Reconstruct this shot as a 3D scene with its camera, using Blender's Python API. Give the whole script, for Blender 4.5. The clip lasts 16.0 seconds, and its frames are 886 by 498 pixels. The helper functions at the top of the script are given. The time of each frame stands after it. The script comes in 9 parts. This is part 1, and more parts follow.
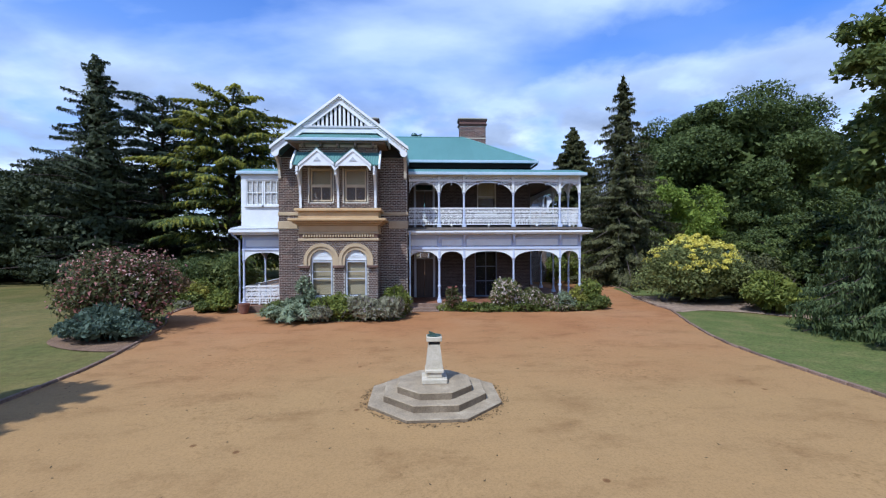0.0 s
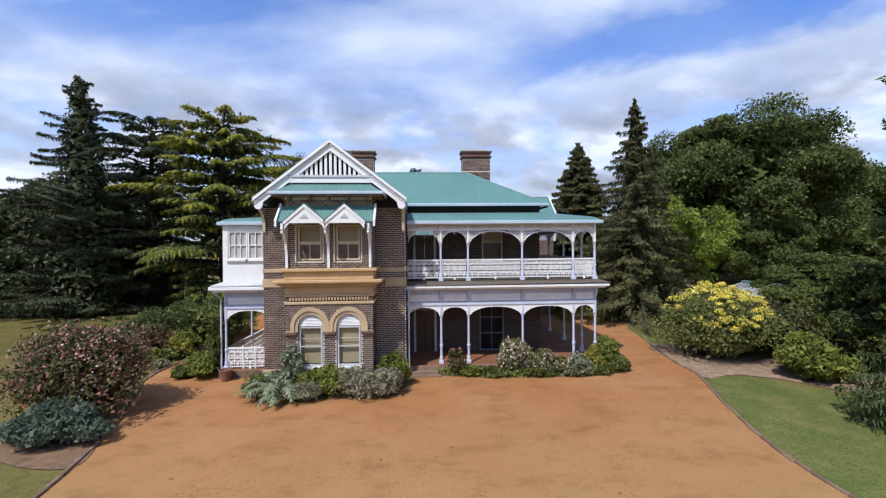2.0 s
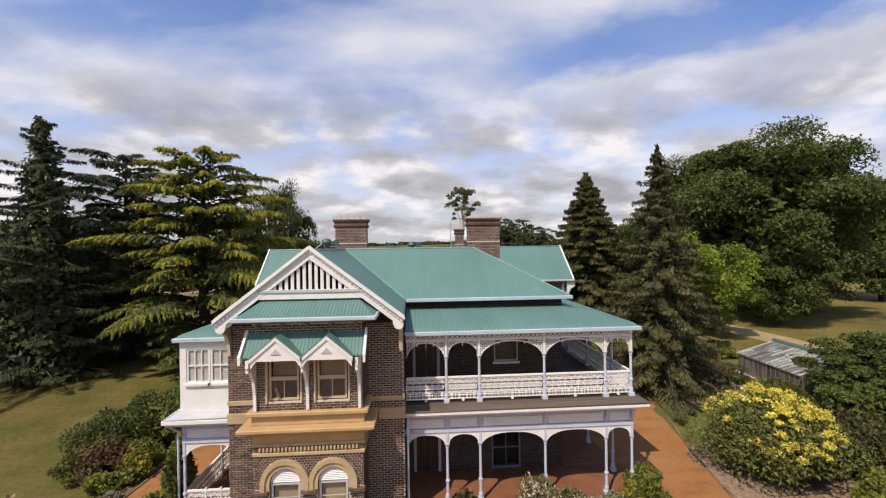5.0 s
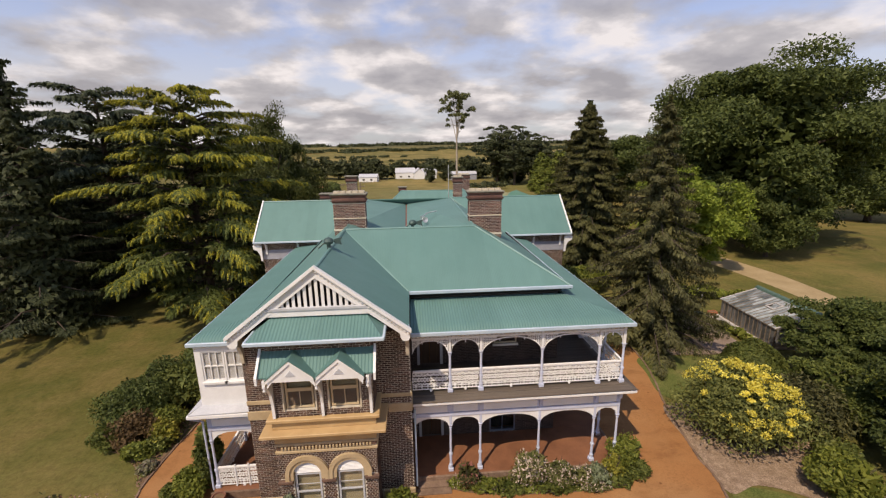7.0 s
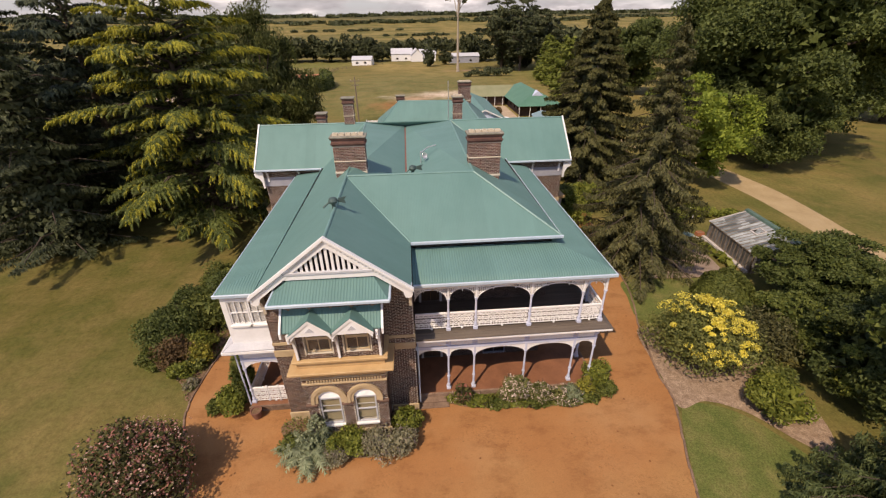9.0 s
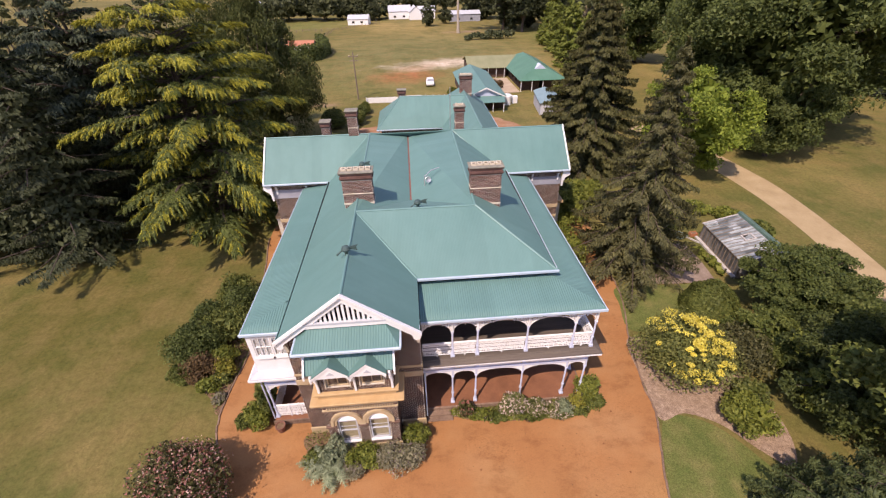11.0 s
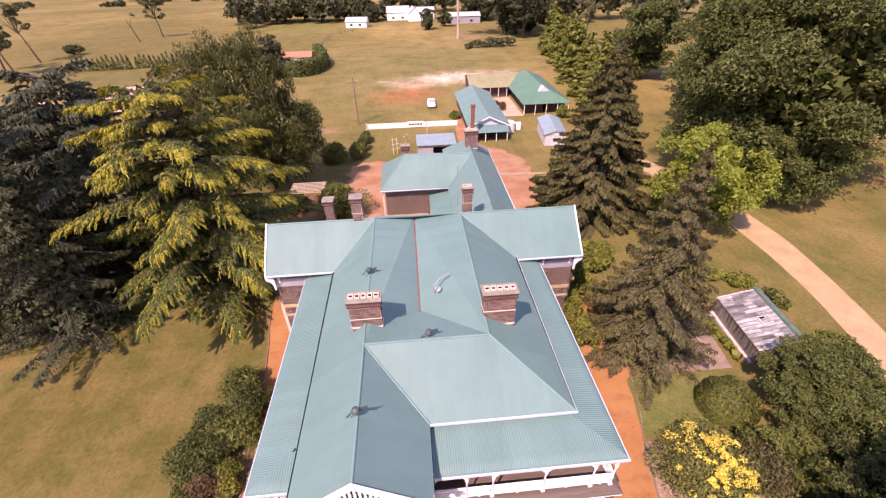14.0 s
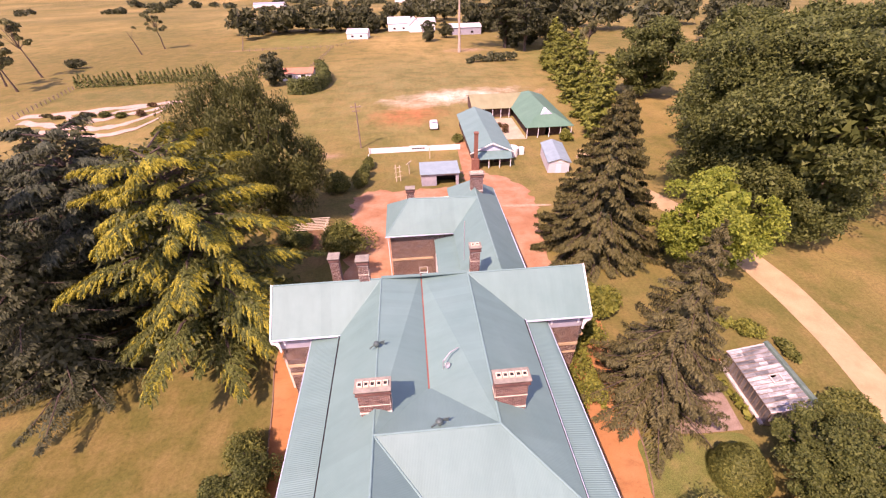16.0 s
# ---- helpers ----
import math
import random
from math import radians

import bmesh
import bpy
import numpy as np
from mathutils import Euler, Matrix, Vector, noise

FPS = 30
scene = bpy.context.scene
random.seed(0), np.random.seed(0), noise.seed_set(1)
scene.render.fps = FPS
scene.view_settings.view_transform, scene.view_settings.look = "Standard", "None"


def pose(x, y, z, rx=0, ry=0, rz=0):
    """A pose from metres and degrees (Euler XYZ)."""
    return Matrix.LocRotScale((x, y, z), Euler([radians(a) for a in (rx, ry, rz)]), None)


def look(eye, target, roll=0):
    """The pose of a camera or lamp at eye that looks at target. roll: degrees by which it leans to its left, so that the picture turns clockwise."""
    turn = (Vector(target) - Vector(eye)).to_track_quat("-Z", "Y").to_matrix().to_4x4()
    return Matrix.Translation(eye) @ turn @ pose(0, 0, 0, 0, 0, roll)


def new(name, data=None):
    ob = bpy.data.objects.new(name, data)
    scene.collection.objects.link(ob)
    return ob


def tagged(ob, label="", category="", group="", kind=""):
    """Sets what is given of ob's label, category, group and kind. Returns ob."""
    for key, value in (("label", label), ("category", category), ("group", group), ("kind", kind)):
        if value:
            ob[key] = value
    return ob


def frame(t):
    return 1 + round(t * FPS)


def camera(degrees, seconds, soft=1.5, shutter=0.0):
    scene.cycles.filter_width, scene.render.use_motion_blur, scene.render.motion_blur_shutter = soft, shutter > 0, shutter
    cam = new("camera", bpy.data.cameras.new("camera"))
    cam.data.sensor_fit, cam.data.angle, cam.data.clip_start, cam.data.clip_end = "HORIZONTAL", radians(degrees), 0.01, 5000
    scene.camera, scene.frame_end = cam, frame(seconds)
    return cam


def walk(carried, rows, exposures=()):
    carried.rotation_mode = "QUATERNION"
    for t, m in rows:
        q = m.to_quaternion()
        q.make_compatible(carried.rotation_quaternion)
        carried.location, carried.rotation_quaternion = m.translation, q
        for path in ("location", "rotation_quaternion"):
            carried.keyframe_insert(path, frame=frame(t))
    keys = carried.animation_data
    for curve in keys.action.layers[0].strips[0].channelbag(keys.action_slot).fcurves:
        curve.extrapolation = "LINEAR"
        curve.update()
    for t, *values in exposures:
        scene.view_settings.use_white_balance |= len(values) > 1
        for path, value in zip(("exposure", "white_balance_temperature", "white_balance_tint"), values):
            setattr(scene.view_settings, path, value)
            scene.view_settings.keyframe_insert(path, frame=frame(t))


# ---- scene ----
cam = camera(93.6, 16.0, soft=1.25)
PATH = [
    (0, (-0.16, 0.049, 3.267), (-0.046, 2.045, 3.254), -0.3),
    (0.5, (-0.167, 0.486, 3.902), (-0.051, 2.483, 3.894), -0.4),
    (1, (-0.131, 0.95, 4.542), (-0.017, 2.947, 4.538), -0.5),
    (1.5, (-0.132, 1.426, 5.173), (-0.018, 3.423, 5.169), -0.5),
    (2, (-0.119, 2.007, 5.866), (-0.006, 4.004, 5.856), -0.5),
    (2.5, (-0.084, 2.675, 6.581), (0.024, 4.672, 6.567), -0.5),
    (3, (-0.074, 3.384, 7.292), (0.036, 5.381, 7.275), -0.6),
    (3.5, (-0.041, 4.093, 7.999), (0.071, 6.09, 7.983), -0.6),
    (4, (-0.074, 4.646, 8.694), (0.042, 6.643, 8.686), -0.7),
    (4.2, (-0.078, 4.864, 8.867), (0.037, 6.86, 8.876), -0.7),
    (6.3, (-0.512, 5.861, 13.107), (-0.359, 7.845, 12.906), -0.8),
    (6.5, (-0.53, 5.944, 13.349), (-0.377, 7.92, 13.084), -0.7),
    (7, (-0.561, 6.093, 14.204), (-0.409, 8.031, 13.733), -0.8),
    (7.5, (-0.554, 6.148, 15.032), (-0.409, 8.03, 14.372), -1.0),
    (8, (-0.544, 6.117, 15.879), (-0.406, 7.942, 15.072), -1.1),
    (8.5, (-0.527, 6.093, 16.729), (-0.395, 7.87, 15.819), -1.1),
    (8.7, (-0.506, 6.101, 16.902), (-0.373, 7.865, 15.969), -0.8),
    (10.8, (-0.53, 6.565, 21.111), (-0.41, 8.212, 19.982), -1.0),
    (11, (-0.579, 6.795, 21.307), (-0.46, 8.441, 20.177), -1.2),
    (11.5, (-0.64, 7.349, 22.139), (-0.521, 8.985, 20.995), -1.2),
    (12, (-0.648, 8.055, 22.982), (-0.528, 9.686, 21.83), -1.1),
    (12.5, (-0.629, 8.931, 23.864), (-0.51, 10.558, 22.707), -1.2),
    (13, (-0.642, 9.896, 24.782), (-0.523, 11.521, 23.621), -1.3),
    (13.5, (-0.721, 10.916, 25.775), (-0.6, 12.539, 24.613), -1.2),
    (14, (-0.754, 11.934, 26.748), (-0.632, 13.558, 25.587), -1.3),
    (14.5, (-0.773, 12.699, 27.736), (-0.65, 14.322, 26.574), -1.3),
    (15, (-0.867, 13.392, 28.615), (-0.744, 15.018, 27.457), -1.2),
    (15.5, (-0.981, 14.107, 29.419), (-0.857, 15.735, 28.264), -1.3),
    (16, (-1.0, 14.828, 30.079), (-0.877, 16.46, 28.929), -1.3),
]
EXPOSURE = [(0.0, 0.3, 5300, 8), (2.0, 0.33, 6250, 11), (4.0, 0.3, 7400, 14), (6.5, 0.08, 7900, 15), (8.5, 0.15, 8500, 19), (11.0, 0.54, 7500, 27), (12.5, 0.77, 7500, 38), (14.0, 1.03, 7950, 53), (16.0, 1.25, 8500, 61)]
walk(cam, [(t, look(eye, target, roll)) for t, eye, target, roll in PATH], EXPOSURE)

# ---- world and light ----
SUN_AZ, SUN_EL = 217.0, 53.5      # compass bearing of the sun (from +y, clockwise) and its height
world = bpy.data.worlds.new("sky_world")
scene.world = world
world.use_nodes = True
wn, wl = world.node_tree.nodes, world.node_tree.links
wn.clear()
sky = wn.new("ShaderNodeTexSky")
sky.sky_type, sky.sun_disc = "NISHITA", False
sky.sun_elevation, sky.sun_rotation = radians(SUN_EL), radians(SUN_AZ)
sky.air_density, sky.dust_density, sky.ozone_density = 1.0, 0.6, 2.5
wtc = wn.new("ShaderNodeTexCoord")
wsep = wn.new("ShaderNodeSeparateXYZ")
wl.new(wtc.outputs["Generated"], wsep.inputs[0])


def wmath(op, a, b=None, c=None):
    n = wn.new("ShaderNodeMath")
    n.operation = op
    for i, v in enumerate((a, b, c)):
        if v is None:
            continue
        if isinstance(v, (int, float)):
            n.inputs[i].default_value = v
        else:
            wl.new(v, n.inputs[i])
    return n.outputs[0]


def wramp(fac, stops):
    n = wn.new("ShaderNodeValToRGB")
    while len(n.color_ramp.elements) < len(stops):
        n.color_ramp.elements.new(0.5)
    for e, (p, v) in zip(n.color_ramp.elements, stops):
        e.position = p
        e.color = (v, v, v, 1) if isinstance(v, (int, float)) else (*v, 1)
    wl.new(fac, n.inputs[0])
    return n.outputs[0]


up = wmath("MAXIMUM", wsep.outputs[2], 0.0)
den = wmath("ADD", up, 0.26)
wcomb = wn.new("ShaderNodeCombineXYZ")
wl.new(wmath("DIVIDE", wsep.outputs[0], den), wcomb.inputs[0])
wl.new(wmath("DIVIDE", wsep.outputs[1], den), wcomb.inputs[1])


def wnoise(scale, detail, rough, offset, stretch=(1, 1, 1), rot=0):
    m = wn.new("ShaderNodeMapping")
    m.inputs["Location"].default_value = offset
    m.inputs["Scale"].default_value = stretch
    m.inputs["Rotation"].default_value = (0, 0, radians(rot))
    wl.new(wcomb.outputs[0], m.inputs[0])
    n = wn.new("ShaderNodeTexNoise")
    n.inputs["Scale"].default_value, n.inputs["Detail"].default_value, n.inputs["Roughness"].default_value = scale, detail, rough
    wl.new(m.outputs[0], n.inputs["Vector"])
    return n.outputs["Fac"]


high = wramp(wnoise(1.35, 7, 0.5, (5.6, 0.4, 0), (0.6, 1.25, 1), 28), [(0.43, 0.0), (0.66, 1.0)])
highband = wramp(up, [(0.14, 0.0), (0.26, 1.0)])
low = wramp(wnoise(2.0, 8, 0.5, (7.3, 2.2, 0)), [(0.37, 0.0), (0.52, 1.0)])
lowband = wramp(up, [(0.0, 1.0), (0.26, 0.9), (0.40, 0.0)])
lowcloud = wmath("MULTIPLY", low, lowband)
veil = wramp(up, [(0.0, 0.9), (0.14, 0.62), (0.30, 0.2), (0.55, 0.0)])
# a clear strip of deep blue with a bright cloud bank along its lower side
across = wmath("ADD", wmath("MULTIPLY", wmath("DIVIDE", wsep.outputs[0], den), 0.53), wmath("MULTIPLY", wmath("DIVIDE", wsep.outputs[1], den), 0.848))
ragged_edge = wmath("MULTIPLY_ADD", wmath("SUBTRACT", wnoise(4.0, 6, 0.55, (3.1, 8.2, 0)), 0.5), 0.34, across)
eastward = wramp(wmath("DIVIDE", wsep.outputs[0], den), [(0.08, 0.0), (0.55, 1.0)])
clear = wmath("MULTIPLY", wramp(wmath("SUBTRACT", ragged_edge, 1.0), [(0.16, 0.0), (0.32, 1.0), (0.42, 1.0), (0.50, 0.0)]), eastward)
bank = wmath("MULTIPLY", wramp(wmath("SUBTRACT", ragged_edge, 1.0), [(0.42, 0.0), (0.52, 0.72), (0.68, 0.5), (0.95, 0.15)]), eastward)
thin = wmath("MAXIMUM", wmath("MULTIPLY", wmath("MULTIPLY", high, highband), 0.8), veil)
thin = wmath("MAXIMUM", wmath("MULTIPLY", thin, wmath("SUBTRACT", 1.0, wmath("MULTIPLY", clear, 0.85))), bank)
blue = wn.new("ShaderNodeMixRGB")
blue.blend_type = "MULTIPLY"
blue.inputs[0].default_value = 1.0
blue.inputs[2].default_value = (0.86, 1.16, 1.72, 1)
wl.new(sky.outputs[0], blue.inputs[1])
wmix0 = wn.new("ShaderNodeMixRGB")
wl.new(thin, wmix0.inputs[0])
wl.new(blue.outputs[0], wmix0.inputs[1])
wl.new(wramp(up, [(0.0, (3.9, 4.4, 5.2)), (0.12, (6.0, 6.4, 7.1)), (0.32, (6.8, 7.5, 8.7))]), wmix0.inputs[2])
shade = wramp(wnoise(2.6, 7, 0.52, (1.3, 5.2, 0)), [(0.36, (3.2, 3.5, 4.3)), (0.50, (4.5, 4.9, 5.8)), (0.62, (7.6, 8.1, 9.2))])
wmix = wn.new("ShaderNodeMixRGB")
wl.new(lowcloud, wmix.inputs[0])
wl.new(wmix0.outputs[0], wmix.inputs[1])
wl.new(shade, wmix.inputs[2])
wbg = wn.new("ShaderNodeBackground")
wbg.inputs["Strength"].default_value = 0.1
wl.new(wmix.outputs[0], wbg.inputs["Color"])
wout = wn.new("ShaderNodeOutputWorld")
wl.new(wbg.outputs[0], wout.inputs["Surface"])

sun_data = bpy.data.lights.new("sun", "SUN")
sun_data.energy, sun_data.angle, sun_data.color = 3.8, radians(0.55), (1.0, 0.94, 0.84)
sun_ob = new("sun", sun_data)
sa, se = radians(SUN_AZ), radians(SUN_EL)
sun_dir = Vector((math.sin(sa) * math.cos(se), math.cos(sa) * math.cos(se), math.sin(se)))
sun_ob.matrix_basis = look(sun_dir * 60, (0, 0, 0))


# ---- materials ----
def nodes_of(name):
    m = bpy.data.materials.new(name)
    m.use_nodes = True
    nt = m.node_tree
    return m, nt.nodes, nt.links, nt.nodes["Principled BSDF"]


def ramp_node(ns, ls, fac, stops):
    r = ns.new("ShaderNodeValToRGB")
    while len(r.color_ramp.elements) < len(stops):
        r.color_ramp.elements.new(0.5)
    for e, (p, c) in zip(r.color_ramp.elements, stops):
        e.position, e.color = p, (*c, 1)
    ls.new(fac, r.inputs[0])
    return r.outputs[0]


def noise_node(ns, ls, scale, detail=6, rough=0.6, vec=None, stretch=None):
    tc = ns.new("ShaderNodeTexCoord")
    v = tc.outputs["Object"] if vec is None else vec
    if stretch:
        mp = ns.new("ShaderNodeMapping")
        mp.inputs["Scale"].default_value = stretch
        ls.new(v, mp.inputs[0])
        v = mp.outputs[0]
    n = ns.new("ShaderNodeTexNoise")
    n.inputs["Scale"].default_value, n.inputs["Detail"].default_value, n.inputs["Roughness"].default_value = scale, detail, rough
    ls.new(v, n.inputs["Vector"])
    return n.outputs["Fac"]


def mix_node(ns, ls, kind, fac, a, b):
    m = ns.new("ShaderNodeMixRGB")
    m.blend_type = kind
    for i, v in enumerate((fac, a, b)):
        if isinstance(v, (int, float)):
            m.inputs[i].default_value = v
        elif isinstance(v, tuple):
            m.inputs[i].default_value = (*v, 1)
        else:
            ls.new(v, m.inputs[i])
    return m.outputs[0]


def surface(name, stops, scale=1.5, fine=30.0, fine_amount=0.35, rough=0.8, bump=0.3, bump_dist=0.01, metal=0.0, vary="", vary_amount=0.4, spec=0.4, stretch=None):
    """A noisy surface: a broad mottling through the stops, a fine grain over it, bump, and a shade of its own for each piece."""
    m, ns, ls, p = nodes_of(name)
    big = noise_node(ns, ls, scale, 6, 0.65, stretch=stretch)
    col = ramp_node(ns, ls, big, stops)
    fin = noise_node(ns, ls, fine, 4, 0.7, stretch=stretch)
    g = ramp_node(ns, ls, fin, [(0.3, (1 - fine_amount,) * 3), (0.7, (1 + fine_amount * 0.4,) * 3)])
    col = mix_node(ns, ls, "MULTIPLY", 1.0, col, g)
    if vary:
        if vary == "object":
            r = ns.new("ShaderNodeObjectInfo").outputs["Random"]
        else:
            r = ns.new("ShaderNodeNewGeometry").outputs["Random Per Island"]
        v = ramp_node(ns, ls, r, [(0.0, (1 - vary_amount,) * 3), (1.0, (1 + vary_amount * 0.6,) * 3)])
        col = mix_node(ns, ls, "MULTIPLY", 1.0, col, v)
    ls.new(col, p.inputs["Base Color"])
    p.inputs["Roughness"].default_value, p.inputs["Metallic"].default_value = rough, metal
    p.inputs["Specular IOR Level"].default_value = spec
    if bump:
        b = ns.new("ShaderNodeBump")
        b.inputs["Strength"].default_value, b.inputs["Distance"].default_value = bump, bump_dist
        ls.new(fin, b.inputs["Height"])
        ls.new(b.outputs[0], p.inputs["Normal"])
    return m


def corrugated(name, axis, stops, pitch=0.076, bump=0.12):
    """Painted corrugated iron whose ribs follow one another along x (axis 0) or y (axis 1)."""
    m, ns, ls, p = nodes_of(name)
    tc = ns.new("ShaderNodeTexCoord")
    sep = ns.new("ShaderNodeSeparateXYZ")
    ls.new(tc.outputs["Object"], sep.inputs[0])
    mul = ns.new("ShaderNodeMath")
    mul.operation = "MULTIPLY"
    ls.new(sep.outputs[axis], mul.inputs[0])
    mul.inputs[1].default_value = 2 * math.pi / pitch
    sn = ns.new("ShaderNodeMath")
    sn.operation = "SINE"
    ls.new(mul.outputs[0], sn.inputs[0])
    big = noise_node(ns, ls, 0.35, 6, 0.65)
    streak = noise_node(ns, ls, 2.0, 5, 0.6, stretch=(1.0, 0.12, 0.3) if axis == 0 else (0.12, 1.0, 0.3))
    # sheets 0.76 m wide differ a little in fading
    fl = ns.new("ShaderNodeMath")
    fl.operation = "SNAP"
    ls.new(sep.outputs[axis], fl.inputs[0])
    fl.inputs[1].default_value = 0.76
    wn_ = ns.new("ShaderNodeTexWhiteNoise")
    wn_.noise_dimensions = "1D"
    ls.new(fl.outputs[0], wn_.inputs["W"])
    col = ramp_node(ns, ls, big, stops)
    col = mix_node(ns, ls, "MULTIPLY", 1.0, col, ramp_node(ns, ls, streak, [(0.3, (0.94,) * 3), (0.7, (1.02,) * 3)]))
    col = mix_node(ns, ls, "MULTIPLY", 1.0, col, ramp_node(ns, ls, wn_.outputs["Value"], [(0.0, (0.96,) * 3), (1.0, (1.02,) * 3)]))
    ls.new(col, p.inputs["Base Color"])
    p.inputs["Roughness"].default_value, p.inputs["Specular IOR Level"].default_value = 0.58, 0.3
    b = ns.new("ShaderNodeBump")
    b.inputs["Strength"].default_value, b.inputs["Distance"].default_value = bump, 0.01
    ls.new(sn.outputs[0], b.inputs["Height"])
    ls.new(b.outputs[0], p.inputs["Normal"])
    return m


def leaf(name, dark, light, tip=None, tip_share=0.0, through_light=0.3):
    """Leaves: each has a shade of its own between dark and light; a share of them may be blossom or new growth."""
    m, ns, ls, p = nodes_of(name)
    r = ns.new("ShaderNodeNewGeometry").outputs["Random Per Island"]
    stops = [(0.0, dark), (0.75 if tip else 1.0, light)]
    if tip:
        stops = [(0.0, dark), (1 - tip_share, light), (1 - tip_share + 0.01, tip), (1.0, tip)]
    col = ramp_node(ns, ls, r, stops)
    big = noise_node(ns, ls, 0.6, 4, 0.6)
    col = mix_node(ns, ls, "MULTIPLY", 1.0, col, ramp_node(ns, ls, big, [(0.3, (0.7,) * 3), (0.7, (1.15,) * 3)]))
    ls.new(col, p.inputs["Base Color"])
    p.inputs["Roughness"].default_value, p.inputs["Specular IOR Level"].default_value = 0.6, 0.2
    t = ns.new("ShaderNodeBsdfTranslucent")
    ls.new(col, t.inputs["Color"])
    mx = ns.new("ShaderNodeMixShader")
    mx.inputs[0].default_value = through_light
    ls.new(p.outputs[0], mx.inputs[1])
    ls.new(t.outputs[0], mx.inputs[2])
    ls.new(mx.outputs[0], ns["Material Output"].inputs["Surface"])
    return m


def glass(name, tint=(0.03, 0.035, 0.04)):
    m, ns, ls, p = nodes_of(name)
    p.inputs["Base Color"].default_value = (*tint, 1)
    p.inputs["Roughness"].default_value = 0.04
    p.inputs["Specular IOR Level"].default_value = 0.6
    p.inputs["Transmission Weight"].default_value = 0.35
    p.inputs["Alpha"].default_value = 0.14
    return m


M = {}
M["gh_glass"] = surface("gh_glass", [(0.32, (0.06, 0.072, 0.066)), (0.46, (0.22, 0.245, 0.235)), (0.6, (0.37, 0.395, 0.39)), (0.75, (0.54, 0.55, 0.56))], 2.6, 26, 0.35, 0.42, 0.08, vary="object", vary_amount=0.6, spec=0.5, stretch=(0.35, 1, 0.35))
M["gh_side"] = surface("gh_side", [(0.35, (0.07, 0.07, 0.065)), (0.6, (0.20, 0.19, 0.185)), (0.75, (0.36, 0.34, 0.33))], 3.0, 22, 0.4, 0.3, 0.05, vary="object", vary_amount=0.35, spec=0.5, stretch=(1, 1, 0.3))
M["plank_pale"] = surface("plank_pale", [(0.3, (0.36, 0.33, 0.30)), (0.7, (0.56, 0.53, 0.50))], 3, 30, 0.3, 0.8, 0.2)
M["tarp"] = surface("tarp", [(0.35, (0.10, 0.19, 0.20)), (0.65, (0.24, 0.36, 0.37))], 3, 20, 0.2, 0.4, 0.1)
M["pot_red"] = surface("pot_red", [(0.3, (0.34, 0.12, 0.06)), (0.7, (0.48, 0.19, 0.10))], 4, 30, 0.3, 0.8, 0.2)
M["brick"] = surface("brick", [(0.3, (0.075, 0.045, 0.034)), (0.7, (0.175, 0.102, 0.072))], 2.2, 60, 0.35, 0.85, 0.4, 0.004, vary="object", vary_amount=0.55)
M["brick_joined"] = surface("brick_joined", [(0.3, (0.075, 0.045, 0.034)), (0.7, (0.175, 0.102, 0.072))], 2.2, 60, 0.35, 0.85, 0.4, 0.004, vary="island", vary_amount=0.55)
# Brick and mortar copies darkened to stand in for the verandah's shade.
M["brick_shaded"] = surface("brick_shaded", [(0.3, (0.045, 0.03, 0.027)), (0.7, (0.085, 0.055, 0.046))], 2.2, 60, 0.35, 0.85, 0.4, 0.004, vary="island", vary_amount=0.4)
M["mortar_shaded"] = surface("mortar_shaded", [(0.3, (0.12, 0.10, 0.085)), (0.7, (0.18, 0.15, 0.13))], 3, 80, 0.3, 0.95, 0.3, 0.004)
M["mortar"] = surface("mortar", [(0.3, (0.54, 0.49, 0.40)), (0.7, (0.70, 0.64, 0.53))], 3, 80, 0.3, 0.95, 0.3, 0.004)
M["stone"] = surface("stone", [(0.3, (0.40, 0.295, 0.17)), (0.7, (0.53, 0.41, 0.255))], 1.8, 40, 0.2, 0.8, 0.25, 0.004)
M["ochre"] = surface("ochre", [(0.3, (0.44, 0.285, 0.135)), (0.7, (0.54, 0.37, 0.19))], 1.5, 50, 0.12, 0.6, 0.1, 0.003)
M["white"] = surface("white", [(0.3, (0.70, 0.70, 0.69)), (0.7, (0.80, 0.80, 0.79))], 2.0, 40, 0.08, 0.5, 0.1, 0.002)
M["bluewhite"] = surface("bluewhite", [(0.3, (0.46, 0.50, 0.63)), (0.7, (0.56, 0.60, 0.72))], 2.0, 40, 0.08, 0.5, 0.1, 0.002)
M["iron"] = surface("iron", [(0.3, (0.80, 0.79, 0.77)), (0.7, (0.88, 0.87, 0.85))], 3.0, 60, 0.12, 0.5, 0.2, 0.002)
GREEN = [(0.3, (0.092, 0.197, 0.181)), (0.7, (0.112, 0.224, 0.206))]
M["roof_x"] = corrugated("roof_x", 0, GREEN)
M["roof_y"] = corrugated("roof_y", 1, GREEN)
M["iron_x"] = corrugated("iron_x", 0, GREEN, 0.115, 0.75)
M["iron_y"] = corrugated("iron_y", 1, GREEN, 0.115, 0.6)
# Roof green lightened to paint in the sunlit edge of the ridges.
M["ridge"] = surface("ridge", [(0.3, (0.105, 0.225, 0.21)), (0.7, (0.135, 0.265, 0.25))], 1, 20, 0.15, 0.45, 0.05)
M["gutter"] = surface("gutter", [(0.3, (0.36, 0.46, 0.55)), (0.7, (0.48, 0.57, 0.64))], 1, 20, 0.1, 0.45, 0.05)
M["greygreen"] = corrugated("greygreen", 0, [(0.3, (0.19, 0.195, 0.10)), (0.7, (0.26, 0.255, 0.14))])
